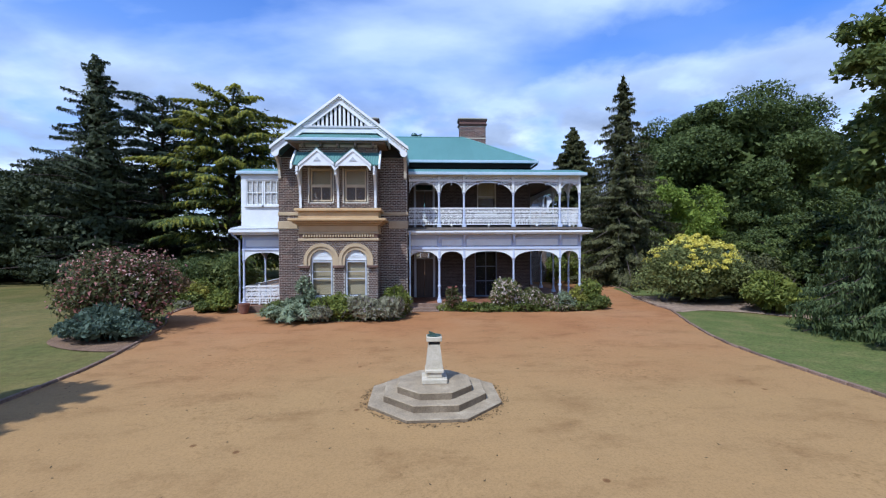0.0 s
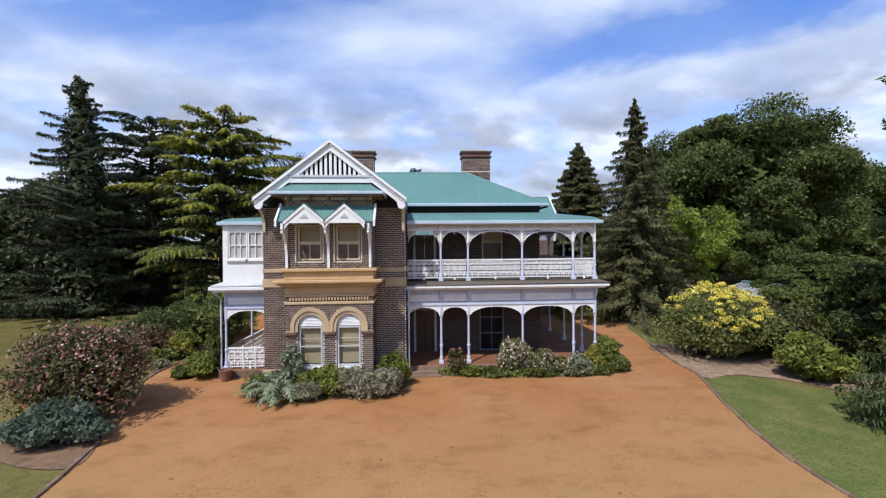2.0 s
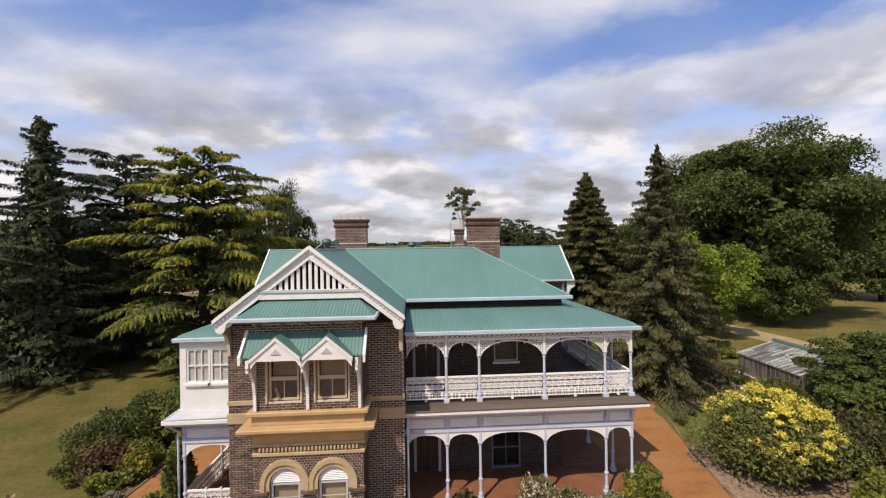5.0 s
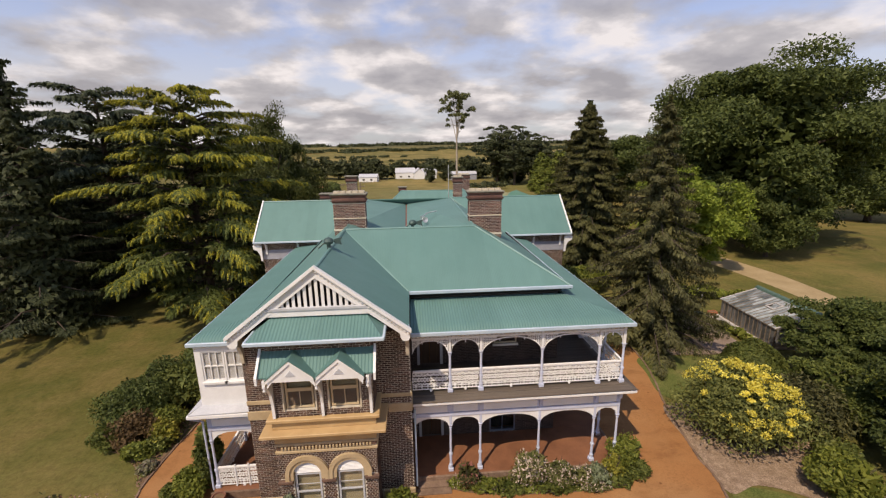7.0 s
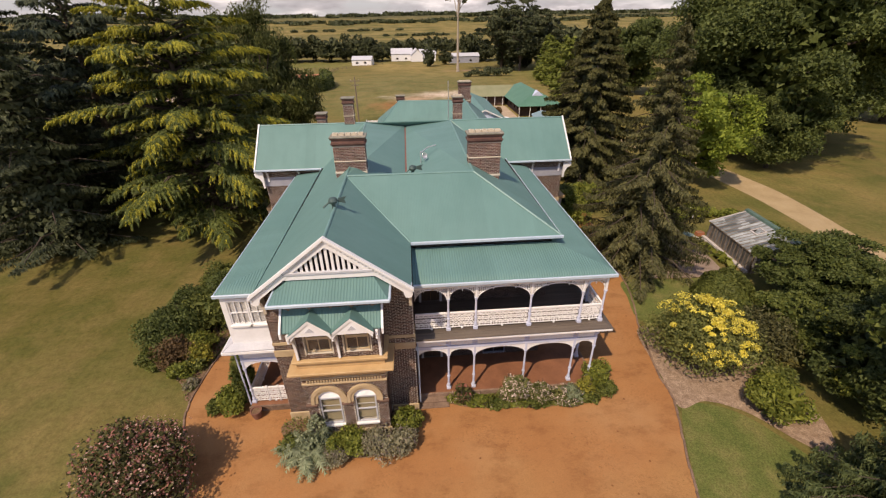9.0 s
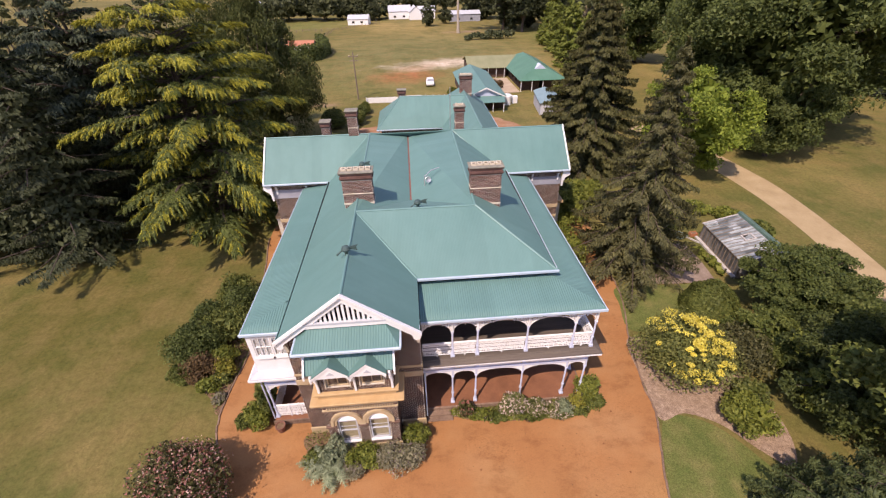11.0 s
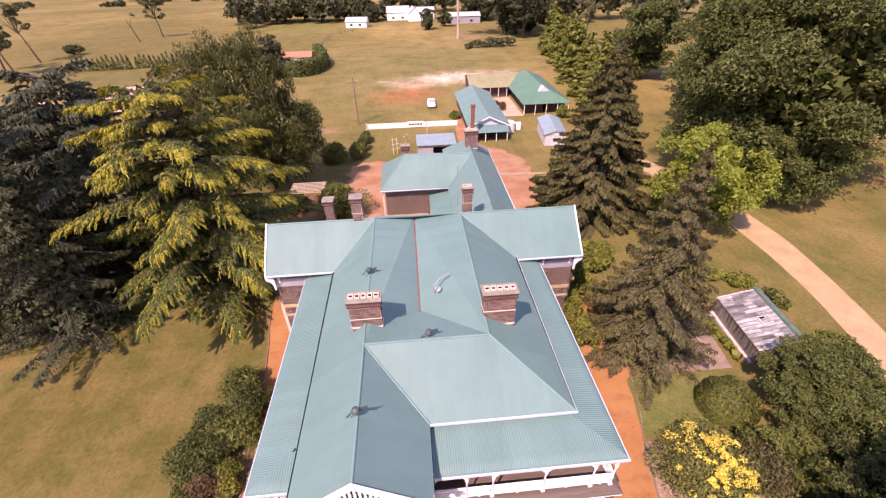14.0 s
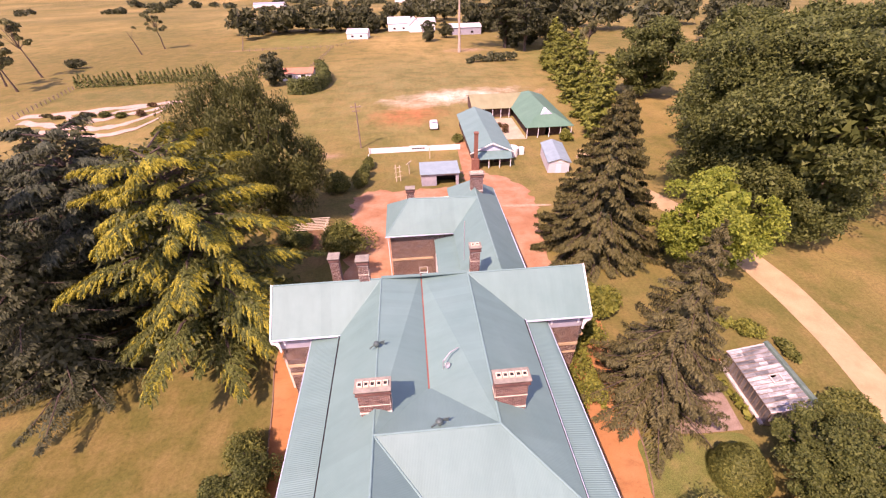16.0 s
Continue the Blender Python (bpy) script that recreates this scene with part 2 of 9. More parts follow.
M["soffit"] = surface("soffit", [(0.3, (0.16, 0.12, 0.09)), (0.7, (0.24, 0.18, 0.13))], 2, 30, 0.2, 0.7, 0.1)
M["deck"] = surface("deck", [(0.3, (0.085, 0.068, 0.055)), (0.7, (0.15, 0.12, 0.095))], 2, 30, 0.3, 0.7, 0.2, stretch=(0.2, 4, 1))
M["tile_red"] = surface("tile_red", [(0.3, (0.17, 0.07, 0.036)), (0.7, (0.26, 0.11, 0.056))], 1.2, 30, 0.25, 0.7, 0.1)
M["glass"] = glass("glass")
M["tan_paint"] = surface("tan_paint", [(0.3, (0.50, 0.385, 0.235)), (0.7, (0.60, 0.475, 0.31))], 2, 30, 0.12, 0.55, 0.05)
M["blind"] = surface("blind", [(0.3, (0.46, 0.38, 0.22)), (0.7, (0.56, 0.47, 0.29))], 1, 60, 0.08, 0.8, 0.05)
M["curtain"] = surface("curtain", [(0.3, (0.66, 0.64, 0.60)), (0.7, (0.82, 0.80, 0.77))], 2, 30, 0.15, 0.9, 0.1, stretch=(6, 6, 0.3))
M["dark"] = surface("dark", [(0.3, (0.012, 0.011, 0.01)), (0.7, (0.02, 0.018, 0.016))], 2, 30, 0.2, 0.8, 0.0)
M["door"] = surface("door", [(0.3, (0.05, 0.03, 0.02)), (0.7, (0.09, 0.05, 0.03))], 2, 20, 0.3, 0.5, 0.1, stretch=(6, 6, 0.5))
# Concrete with the shade of the step risers put into its colour.
M["concrete_shaded"] = surface("concrete_shaded", [(0.3, (0.13, 0.095, 0.058)), (0.55, (0.20, 0.15, 0.095)), (0.72, (0.28, 0.215, 0.14))], 3.2, 45, 0.4, 0.95, 0.5, 0.006)
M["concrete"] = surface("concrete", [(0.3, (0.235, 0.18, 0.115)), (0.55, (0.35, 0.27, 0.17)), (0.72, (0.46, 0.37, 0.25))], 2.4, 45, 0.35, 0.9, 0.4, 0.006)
M["whitestone"] = surface("whitestone", [(0.3, (0.43, 0.365, 0.26)), (0.7, (0.60, 0.53, 0.41))], 5, 60, 0.25, 0.85, 0.3, 0.004)
M["bronze"] = surface("bronze", [(0.3, (0.06, 0.10, 0.08)), (0.7, (0.12, 0.17, 0.13))], 8, 60, 0.3, 0.5, 0.1, metal=0.6)
M["lead"] = surface("lead", [(0.3, (0.045, 0.085, 0.08)), (0.7, (0.09, 0.14, 0.13))], 3, 40, 0.2, 0.5, 0.1, metal=0.3)
M["redline"] = surface("redline", [(0.3, (0.17, 0.06, 0.045)), (0.7, (0.25, 0.10, 0.07))], 2, 30, 0.3, 0.7, 0.1)
M["metal"] = surface("metal", [(0.3, (0.5, 0.5, 0.5)), (0.7, (0.65, 0.65, 0.65))], 3, 40, 0.1, 0.4, 0.05, metal=0.7)
M["wood"] = surface("wood", [(0.3, (0.16, 0.12, 0.09)), (0.7, (0.28, 0.22, 0.16))], 3, 30, 0.4, 0.85, 0.3, stretch=(6, 6, 0.6))
M["bark"] = surface("bark", [(0.3, (0.05, 0.038, 0.028)), (0.7, (0.12, 0.09, 0.07))], 4, 25, 0.5, 0.95, 0.8, 0.03, stretch=(3, 3, 0.7))
M["bark_pale"] = surface("bark_pale", [(0.3, (0.28, 0.23, 0.18)), (0.7, (0.48, 0.42, 0.35))], 1, 12, 0.3, 0.9, 0.3, 0.02, stretch=(3, 3, 0.4))
M["bark_chip"] = surface("bark_chip", [(0.3, (0.22, 0.14, 0.09)), (0.7, (0.44, 0.32, 0.225))], 3, 22, 0.6, 0.95, 0.9, 0.03)
M["mulch"] = surface("mulch", [(0.3, (0.14, 0.08, 0.045)), (0.7, (0.29, 0.18, 0.105))], 3, 25, 0.55, 0.95, 0.9, 0.03)
M["edging"] = surface("edging", [(0.3, (0.16, 0.10, 0.07)), (0.7, (0.3, 0.2, 0.14))], 3, 25, 0.4, 0.9, 0.5, 0.02, vary="object", vary_amount=0.3)
M["tan_gravel"] = surface("tan_gravel", [(0.3, (0.30, 0.215, 0.11)), (0.7, (0.40, 0.30, 0.165))], 0.5, 18, 0.2, 0.95, 0.4, 0.01)
M["pale_earth"] = surface("pale_earth", [(0.3, (0.36, 0.265, 0.18)), (0.7, (0.50, 0.40, 0.29))], 0.3, 4, 0.2, 0.95, 0.2)
M["pale_path"] = surface("pale_path", [(0.3, (0.34, 0.24, 0.18)), (0.7, (0.47, 0.36, 0.28))], 0.5, 5, 0.25, 0.95, 0.3, 0.02)
M["brick_chimney"] = surface("brick_chimney", [(0.3, (0.10, 0.053, 0.044)), (0.7, (0.205, 0.108, 0.086))], 2.2, 60, 0.35, 0.85, 0.4, 0.004, vary="island", vary_amount=0.5)


def gravel(name):
    """Decomposed-granite court: sandy where it is worn, red-orange where it is damp, with stains, scuffs and coarse grit."""
    m, ns, ls, p = nodes_of(name)
    big = noise_node(ns, ls, 0.16, 7, 0.6)
    col = ramp_node(ns, ls, big, [(0.30, (0.285, 0.125, 0.048)), (0.5, (0.32, 0.15, 0.06)), (0.72, (0.35, 0.187, 0.085))])
    # the worn turning circle in front is sandier than the gravel by the house
    tcw = ns.new("ShaderNodeTexCoord")
    sp = ns.new("ShaderNodeSeparateXYZ")
    ls.new(tcw.outputs["Object"], sp.inputs[0])
    wob = ns.new("ShaderNodeMath")
    wob.operation = "MULTIPLY_ADD"
    ls.new(noise_node(ns, ls, 0.22, 5, 0.6), wob.inputs[0])
    wob.inputs[1].default_value = 9.0
    ls.new(sp.outputs[1], wob.inputs[2])
    worn = ns.new("ShaderNodeMapRange")
    ls.new(wob.outputs[0], worn.inputs[0])
    worn.inputs[1].default_value, worn.inputs[2].default_value, worn.inputs[3].default_value, worn.inputs[4].default_value = 13.0, 22.0, 0.75, 0.0
    col = mix_node(ns, ls, "MIX", worn.outputs[0], col, (0.325, 0.212, 0.088))
    stain = noise_node(ns, ls, 0.55, 8, 0.7, stretch=(1, 1.6, 1))
    col = mix_node(ns, ls, "MULTIPLY", 1.0, col, ramp_node(ns, ls, stain, [(0.32, (0.74, 0.70, 0.67)), (0.48, (0.98,) * 3), (0.7, (1.06, 1.05, 1.03))]))
    scuff = noise_node(ns, ls, 1.6, 9, 0.75, stretch=(0.8, 1.2, 1))
    col = mix_node(ns, ls, "MULTIPLY", 1.0, col, ramp_node(ns, ls, scuff, [(0.32, (0.84, 0.81, 0.79)), (0.42, (1.0,) * 3)]))
    grit = noise_node(ns, ls, 26, 5, 0.75)
    col = mix_node(ns, ls, "MULTIPLY", 1.0, col, ramp_node(ns, ls, grit, [(0.25, (0.74,) * 3), (0.5, (1.0,) * 3), (0.75, (1.15,) * 3)]))
    pebble = noise_node(ns, ls, 7.5, 4, 0.8)
    loose = ramp_node(ns, ls, noise_node(ns, ls, 0.3, 6, 0.65), [(0.50, (0.08,) * 3), (0.66, (0.85,) * 3)])
    col = mix_node(ns, ls, "MULTIPLY", loose, col, ramp_node(ns, ls, pebble, [(0.36, (0.60, 0.55, 0.51)), (0.46, (0.96,) * 3), (0.6, (1.05,) * 3), (0.68, (1.25, 1.24, 1.2))]))
    speck = ns.new("ShaderNodeTexVoronoi")
    speck.inputs["Scale"].default_value = 1.1
    tc = ns.new("ShaderNodeTexCoord")
    ls.new(tc.outputs["Object"], speck.inputs["Vector"])
    col = mix_node(ns, ls, "MULTIPLY", 1.0, col, ramp_node(ns, ls, speck.outputs["Distance"], [(0.0, (0.5, 0.42, 0.38)), (0.045, (0.6, 0.5, 0.46)), (0.07, (1.0,) * 3)]))
    ls.new(col, p.inputs["Base Color"])
    p.inputs["Roughness"].default_value, p.inputs["Specular IOR Level"].default_value = 0.95, 0.15
    b = ns.new("ShaderNodeBump")
    b.inputs["Strength"].default_value, b.inputs["Distance"].default_value = 0.5, 0.012
    ls.new(grit, b.inputs["Height"])
    ls.new(b.outputs[0], p.inputs["Normal"])
    return m


def scaled(ns, ls, v, f):
    n = ns.new("ShaderNodeMath")
    n.operation = "MULTIPLY"
    ls.new(v, n.inputs[0])
    n.inputs[1].default_value = f
    return n.outputs[0]


def grass(name):
    """Dry summer lawn and paddocks: green patches, straw patches, mown texture."""
    m, ns, ls, p = nodes_of(name)
    far = noise_node(ns, ls, 0.012, 5, 0.6, stretch=(1, 0.6, 1))
    base = ramp_node(ns, ls, far, [(0.3, (0.12, 0.12, 0.034)), (0.46, (0.21, 0.168, 0.055)), (0.62, (0.34, 0.25, 0.095))])
    plain = noise_node(ns, ls, 0.0045, 3, 0.5, stretch=(0.5, 1.6, 1))
    base = mix_node(ns, ls, "MULTIPLY", 0.8, base, ramp_node(ns, ls, plain, [(0.36, (0.5, 0.62, 0.6)), (0.5, (0.9, 0.95, 0.9)), (0.62, (1.15, 1.1, 1.1))]))
    # patches, ragged at the rim: scraped bare paddock earth and tones of grass
    # the first patch darkens the left lawn, painting in its shade and vignetting
    for cx, cy, lx, ly, turn, tint in ((-26.0, 31.0, 17.0, 17.0, 0, (0.106, 0.096, 0.024)), (4.0, 150.0, 46.0, 70.0, 0, (0.19, 0.176, 0.07)), (-130.0, 230.0, 110.0, 90.0, 0, (0.14, 0.12, 0.036)), (-55.0, 268.0, 34.0, 38.0, 0, (0.165, 0.175, 0.05)), (-84.0, 151.0, 26.0, 14.0, 8, (0.135, 0.128, 0.045)), (58.0, 190.0, 22.0, 60.0, 0, (0.16, 0.165, 0.048)), (-24.0, 4.0, 22.0, 16.0, 0, (0.075, 0.10, 0.026)), (-0.5, 119.0, 11.0, 8.5, 20, (0.42, 0.155, 0.07)), (12.0, 134.5, 22.0, 8.5, 12, (0.66, 0.54, 0.42)), (1.5, 128.5, 8.0, 4.6, 35, (0.48, 0.33, 0.22)), (-18.0, 95.0, 4.5, 2.2, 0, (0.33, 0.22, 0.15)), (31.0, 128.0, 20.0, 1.6, 55, (0.36, 0.25, 0.15)), (-78.0, 236.0, 20.0, 2.2, 10, (0.30, 0.2, 0.11)), (26.0, 214.0, 12.0, 6.0, 0, (0.36, 0.24, 0.15)), (-15.0, 62.0, 5.0, 7.0, 0, (0.28, 0.15, 0.09))):
        tcp = ns.new("ShaderNodeTexCoord")
        mp = ns.new("ShaderNodeMapping")
        mp.vector_type = "TEXTURE"
        mp.inputs["Location"].default_value = (cx, cy, 0)
        mp.inputs["Rotation"].default_value = (0, 0, radians(turn))
        mp.inputs["Scale"].default_value = (lx, ly, 1000)
        ls.new(tcp.outputs["Object"], mp.inputs[0])
        ln = ns.new("ShaderNodeVectorMath")
        ln.operation = "LENGTH"
        ls.new(mp.outputs[0], ln.inputs[0])
        ad = ns.new("ShaderNodeMath")
        ad.operation = "MULTIPLY_ADD"
        ls.new(noise_node(ns, ls, 0.28, 8, 0.7), ad.inputs[0])
        ad.inputs[1].default_value = 1.5
        ls.new(ln.outputs["Value"], ad.inputs[2])
        base = mix_node(ns, ls, "MIX", ramp_node(ns, ls, scaled(ns, ls, ad.outputs[0], 0.5), [(0.5, (0.95,) * 3), (0.9, (0, 0, 0))]), base, tint)
    # the far hills are wooded
    tch = ns.new("ShaderNodeTexCoord")
    sph = ns.new("ShaderNodeSeparateXYZ")
    ls.new(tch.outputs["Object"], sph.inputs[0])
    woods = ns.new("ShaderNodeMath")
    woods.operation = "MULTIPLY_ADD"
    ls.new(noise_node(ns, ls, 0.0022, 5, 0.6, stretch=(0.6, 1.6, 1)), woods.inputs[0])
    woods.inputs[1].default_value = 2200.0
    ls.new(sph.outputs[1], woods.inputs[2])
    base = mix_node(ns, ls, "MIX", ramp_node(ns, ls, scaled(ns, ls, woods.outputs[0], 0.0002), [(0.80, (0, 0, 0)), (0.90, (0.85,) * 3)]), base, (0.055, 0.07, 0.05))
    mid = noise_node(ns, ls, 0.13, 7, 0.65)
    base = mix_node(ns, ls, "MIX", ramp_node(ns, ls, mid, [(0.44, (0, 0, 0)), (0.62, (0.62,) * 3)]), base, (0.088, 0.1, 0.026))
    dry = noise_node(ns, ls, 0.3, 9, 0.68)
    base = mix_node(ns, ls, "MIX", ramp_node(ns, ls, dry, [(0.43, (0, 0, 0)), (0.66, (0.55,) * 3)]), base, (0.245, 0.17, 0.068))
    mow = noise_node(ns, ls, 0.5, 6, 0.7, stretch=(2.6, 0.25, 1))
    base = mix_node(ns, ls, "MULTIPLY", 1.0, base, ramp_node(ns, ls, mow, [(0.34, (0.88, 0.9, 0.86)), (0.6, (1.0,) * 3)]))
    tuft = noise_node(ns, ls, 3.2, 7, 0.75)
    base = mix_node(ns, ls, "MULTIPLY", 1.0, base, ramp_node(ns, ls, tuft, [(0.34, (0.7,) * 3), (0.55, (1.0,) * 3), (0.75, (1.1,) * 3)]))
    fine = noise_node(ns, ls, 14, 5, 0.75)
    base = mix_node(ns, ls, "MULTIPLY", 1.0, base, ramp_node(ns, ls, fine, [(0.25, (0.66,) * 3), (0.75, (1.2,) * 3)]))
    ls.new(base, p.inputs["Base Color"])
    p.inputs["Roughness"].default_value, p.inputs["Specular IOR Level"].default_value = 0.95, 0.1
    b = ns.new("ShaderNodeBump")
    b.inputs["Strength"].default_value, b.inputs["Distance"].default_value = 0.7, 0.03
    ls.new(fine, b.inputs["Height"])
    ls.new(b.outputs[0], p.inputs["Normal"])
    return m


M["gravel"] = gravel("gravel")
# Pale blue frame paint with the verandah's shade put into its colour.
M["dimblue"] = surface("dimblue", [(0.3, (0.13, 0.15, 0.2)), (0.7, (0.19, 0.21, 0.27))], 1, 20, 0.15, 0.6, 0.05)
M["shedwall"] = surface("shedwall", [(0.3, (0.26, 0.27, 0.31)), (0.7, (0.36, 0.37, 0.41))], 1, 20, 0.15, 0.6, 0.05)
M["chimney_red"] = surface("chimney_red", [(0.3, (0.17, 0.075, 0.05)), (0.7, (0.28, 0.13, 0.09))], 3, 30, 0.4, 0.9, 0.3)
M["greencap"] = surface("greencap", [(0.3, (0.05, 0.10, 0.08)), (0.7, (0.11, 0.18, 0.145))], 1.5, 20, 0.4, 0.6, 0.1)
M["grey_earth"] = surface("grey_earth", [(0.3, (0.20, 0.145, 0.11)), (0.7, (0.32, 0.25, 0.20))], 0.8, 14, 0.3, 0.95, 0.5, 0.02, spec=0.1)
M["roof_cottage"] = corrugated("roof_cottage", 1, [(0.3, (0.062, 0.165, 0.112)), (0.7, (0.085, 0.20, 0.14))])
M["roof_cottage_x"] = corrugated("roof_cottage_x", 0, [(0.3, (0.062, 0.165, 0.112)), (0.7, (0.085, 0.20, 0.14))])
M["grass"] = grass("grass")
M["yard_gravel"] = surface("yard_gravel", [(0.28, (0.26, 0.12, 0.06)), (0.46, (0.32, 0.165, 0.09)), (0.6, (0.36, 0.22, 0.135)), (0.76, (0.27, 0.21, 0.115))], 0.3, 12, 0.3, 0.95, 0.4, 0.01, spec=0.15)
M["paleblue_roof"] = surface("paleblue_roof", [(0.3, (0.15, 0.24, 0.26)), (0.7, (0.21, 0.31, 0.33))], 1, 20, 0.15, 0.5, 0.05)
M["capstone"] = surface("capstone", [(0.3, (0.15, 0.15, 0.12)), (0.7, (0.30, 0.28, 0.23))], 3, 30, 0.35, 0.9, 0.3)
M["green_lawn"] = surface("green_lawn", [(0.3, (0.092, 0.122, 0.032)), (0.5, (0.13, 0.145, 0.043)), (0.7, (0.195, 0.175, 0.065))], 0.75, 14, 0.5, 0.95, 0.7, 0.03, spec=0.1)
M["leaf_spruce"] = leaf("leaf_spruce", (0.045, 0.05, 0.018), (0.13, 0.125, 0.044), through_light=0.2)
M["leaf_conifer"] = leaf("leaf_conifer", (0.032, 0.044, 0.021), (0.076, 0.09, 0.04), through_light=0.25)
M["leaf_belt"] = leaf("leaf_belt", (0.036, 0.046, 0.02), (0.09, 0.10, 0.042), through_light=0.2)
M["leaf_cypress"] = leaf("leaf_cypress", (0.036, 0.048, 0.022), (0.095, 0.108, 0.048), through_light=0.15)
M["leaf_cedar"] = leaf("leaf_cedar", (0.17, 0.18, 0.022), (0.44, 0.40, 0.05), through_light=0.3)
M["leaf_cedar_mid"] = leaf("leaf_cedar_mid", (0.065, 0.092, 0.026), (0.16, 0.19, 0.048), through_light=0.3)
M["leaf_bluecedar"] = leaf("leaf_bluecedar", (0.028, 0.042, 0.024), (0.066, 0.088, 0.05), through_light=0.15)
M["leaf_bluecedar_tip"] = leaf("leaf_bluecedar_tip", (0.042, 0.06, 0.034), (0.095, 0.115, 0.062), through_light=0.2)
M["leaf_weeping"] = leaf("leaf_weeping", (0.055, 0.08, 0.03), (0.15, 0.185, 0.07), through_light=0.3)
# Cedar green darkened to stand in for the shade inside the crown.
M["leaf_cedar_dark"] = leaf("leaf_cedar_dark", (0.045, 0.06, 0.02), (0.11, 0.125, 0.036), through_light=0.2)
M["leaf_grey"] = leaf("leaf_grey", (0.045, 0.05, 0.02), (0.145, 0.138, 0.055), through_light=0.2)
M["leaf_oak"] = leaf("leaf_oak", (0.05, 0.072, 0.02), (0.145, 0.178, 0.05), through_light=0.35)
M["leaf_garden"] = leaf("leaf_garden", (0.07, 0.098, 0.024), (0.21, 0.24, 0.062), through_light=0.4)
M["leaf_walnut"] = leaf("leaf_walnut", (0.05, 0.075, 0.02), (0.15, 0.18, 0.05), through_light=0.35)
# Leaf green darkened in the colour for trees that stand in shade.
M["leaf_shade"] = leaf("leaf_shade", (0.035, 0.05, 0.014), (0.10, 0.125, 0.035), through_light=0.25)
M["leaf_lime"] = leaf("leaf_lime", (0.12, 0.18, 0.025), (0.31, 0.37, 0.06), through_light=0.4)
M["leaf_willow"] = leaf("leaf_willow", (0.048, 0.066, 0.018), (0.115, 0.128, 0.036))
M["leaf_pine"] = leaf("leaf_pine", (0.085, 0.115, 0.02), (0.20, 0.225, 0.042), through_light=0.2)
M["leaf_gum"] = leaf("leaf_gum", (0.09, 0.105, 0.045), (0.20, 0.21, 0.09))
M["leaf_shrub"] = leaf("leaf_shrub", (0.06, 0.084, 0.02), (0.21, 0.232, 0.06), through_light=0.35)
M["leaf_bush"] = leaf("leaf_bush", (0.08, 0.10, 0.028), (0.27, 0.28, 0.09), through_light=0.35)
M["leaf_bright"] = leaf("leaf_bright", (0.09, 0.12, 0.022), (0.28, 0.30, 0.06), through_light=0.35)
M["leaf_gold"] = leaf("leaf_gold", (0.16, 0.17, 0.03), (0.42, 0.38, 0.07), through_light=0.35)
M["leaf_rose"] = leaf("leaf_rose", (0.055, 0.06, 0.024), (0.145, 0.14, 0.05), tip=(0.36, 0.15, 0.12), tip_share=0.2)
M["leaf_pinkwhite"] = leaf("leaf_pinkwhite", (0.075, 0.09, 0.03), (0.22, 0.22, 0.08), tip=(0.72, 0.58, 0.5), tip_share=0.24)
M["leaf_yellow"] = leaf("leaf_yellow", (0.6, 0.5, 0.06), (0.92, 0.82, 0.2), through_light=0.3)
M["leaf_silver"] = leaf("leaf_silver", (0.14, 0.18, 0.10), (0.34, 0.38, 0.23))
M["leaf_lavender"] = leaf("leaf_lavender", (0.15, 0.145, 0.085), (0.36, 0.335, 0.21), tip=(0.33, 0.26, 0.25), tip_share=0.1)
M["leaf_agave"] = leaf("leaf_agave", (0.06, 0.09, 0.06), (0.15, 0.195, 0.135))
M["leaf_flower"] = leaf("leaf_flower", (0.36, 0.13, 0.12), (0.72, 0.52, 0.42))
M["skirt"] = surface("skirt", [(0.3, (0.42, 0.43, 0.46)), (0.7, (0.52, 0.53, 0.55))], 1, 20, 0.15, 0.6, 0.05)
M["cream"] = surface("cream", [(0.3, (0.52, 0.45, 0.34)), (0.7, (0.62, 0.55, 0.43))], 2, 30, 0.12, 0.55, 0.05)
M["pink_roof"] = surface("pink_roof", [(0.3, (0.38, 0.14, 0.08)), (0.7, (0.48, 0.20, 0.12))], 1, 10, 0.2, 0.8, 0.1)
M["leaf_russet"] = leaf("leaf_russet", (0.08, 0.05, 0.025), (0.2, 0.13, 0.06))


# ---- building helpers ----
def mesh_of(name, bm, material):
    me = bpy.data.meshes.new(name)
    bm.normal_update()
    bm.to_mesh(me)
    bm.free()
    if material is not None:
        me.materials.append(material)
    return me


def part(name, bm, material, parent=None, label="", smooth=False):
    """Links a bmesh (or a mesh) as one object under a thing or a part."""
    me = bm if isinstance(bm, bpy.types.Mesh) else mesh_of(name, bm, material)
    if smooth:
        me.shade_smooth()
    ob = new(name, me)
    if parent is not None:
        ob.parent = parent
        ob.matrix_parent_inverse = Matrix.Translation(-parent.matrix_basis.translation) if parent.type == "EMPTY" and parent.parent is None else Matrix()
    if label:
        ob["label"] = label
    return ob


def thing(name, at, label, category, group="", kind=""):
    e = new(name, None)
    e.empty_display_size = 0.3
    e.matrix_basis = Matrix.Translation(at)
    return tagged(e, label, category, group, kind)


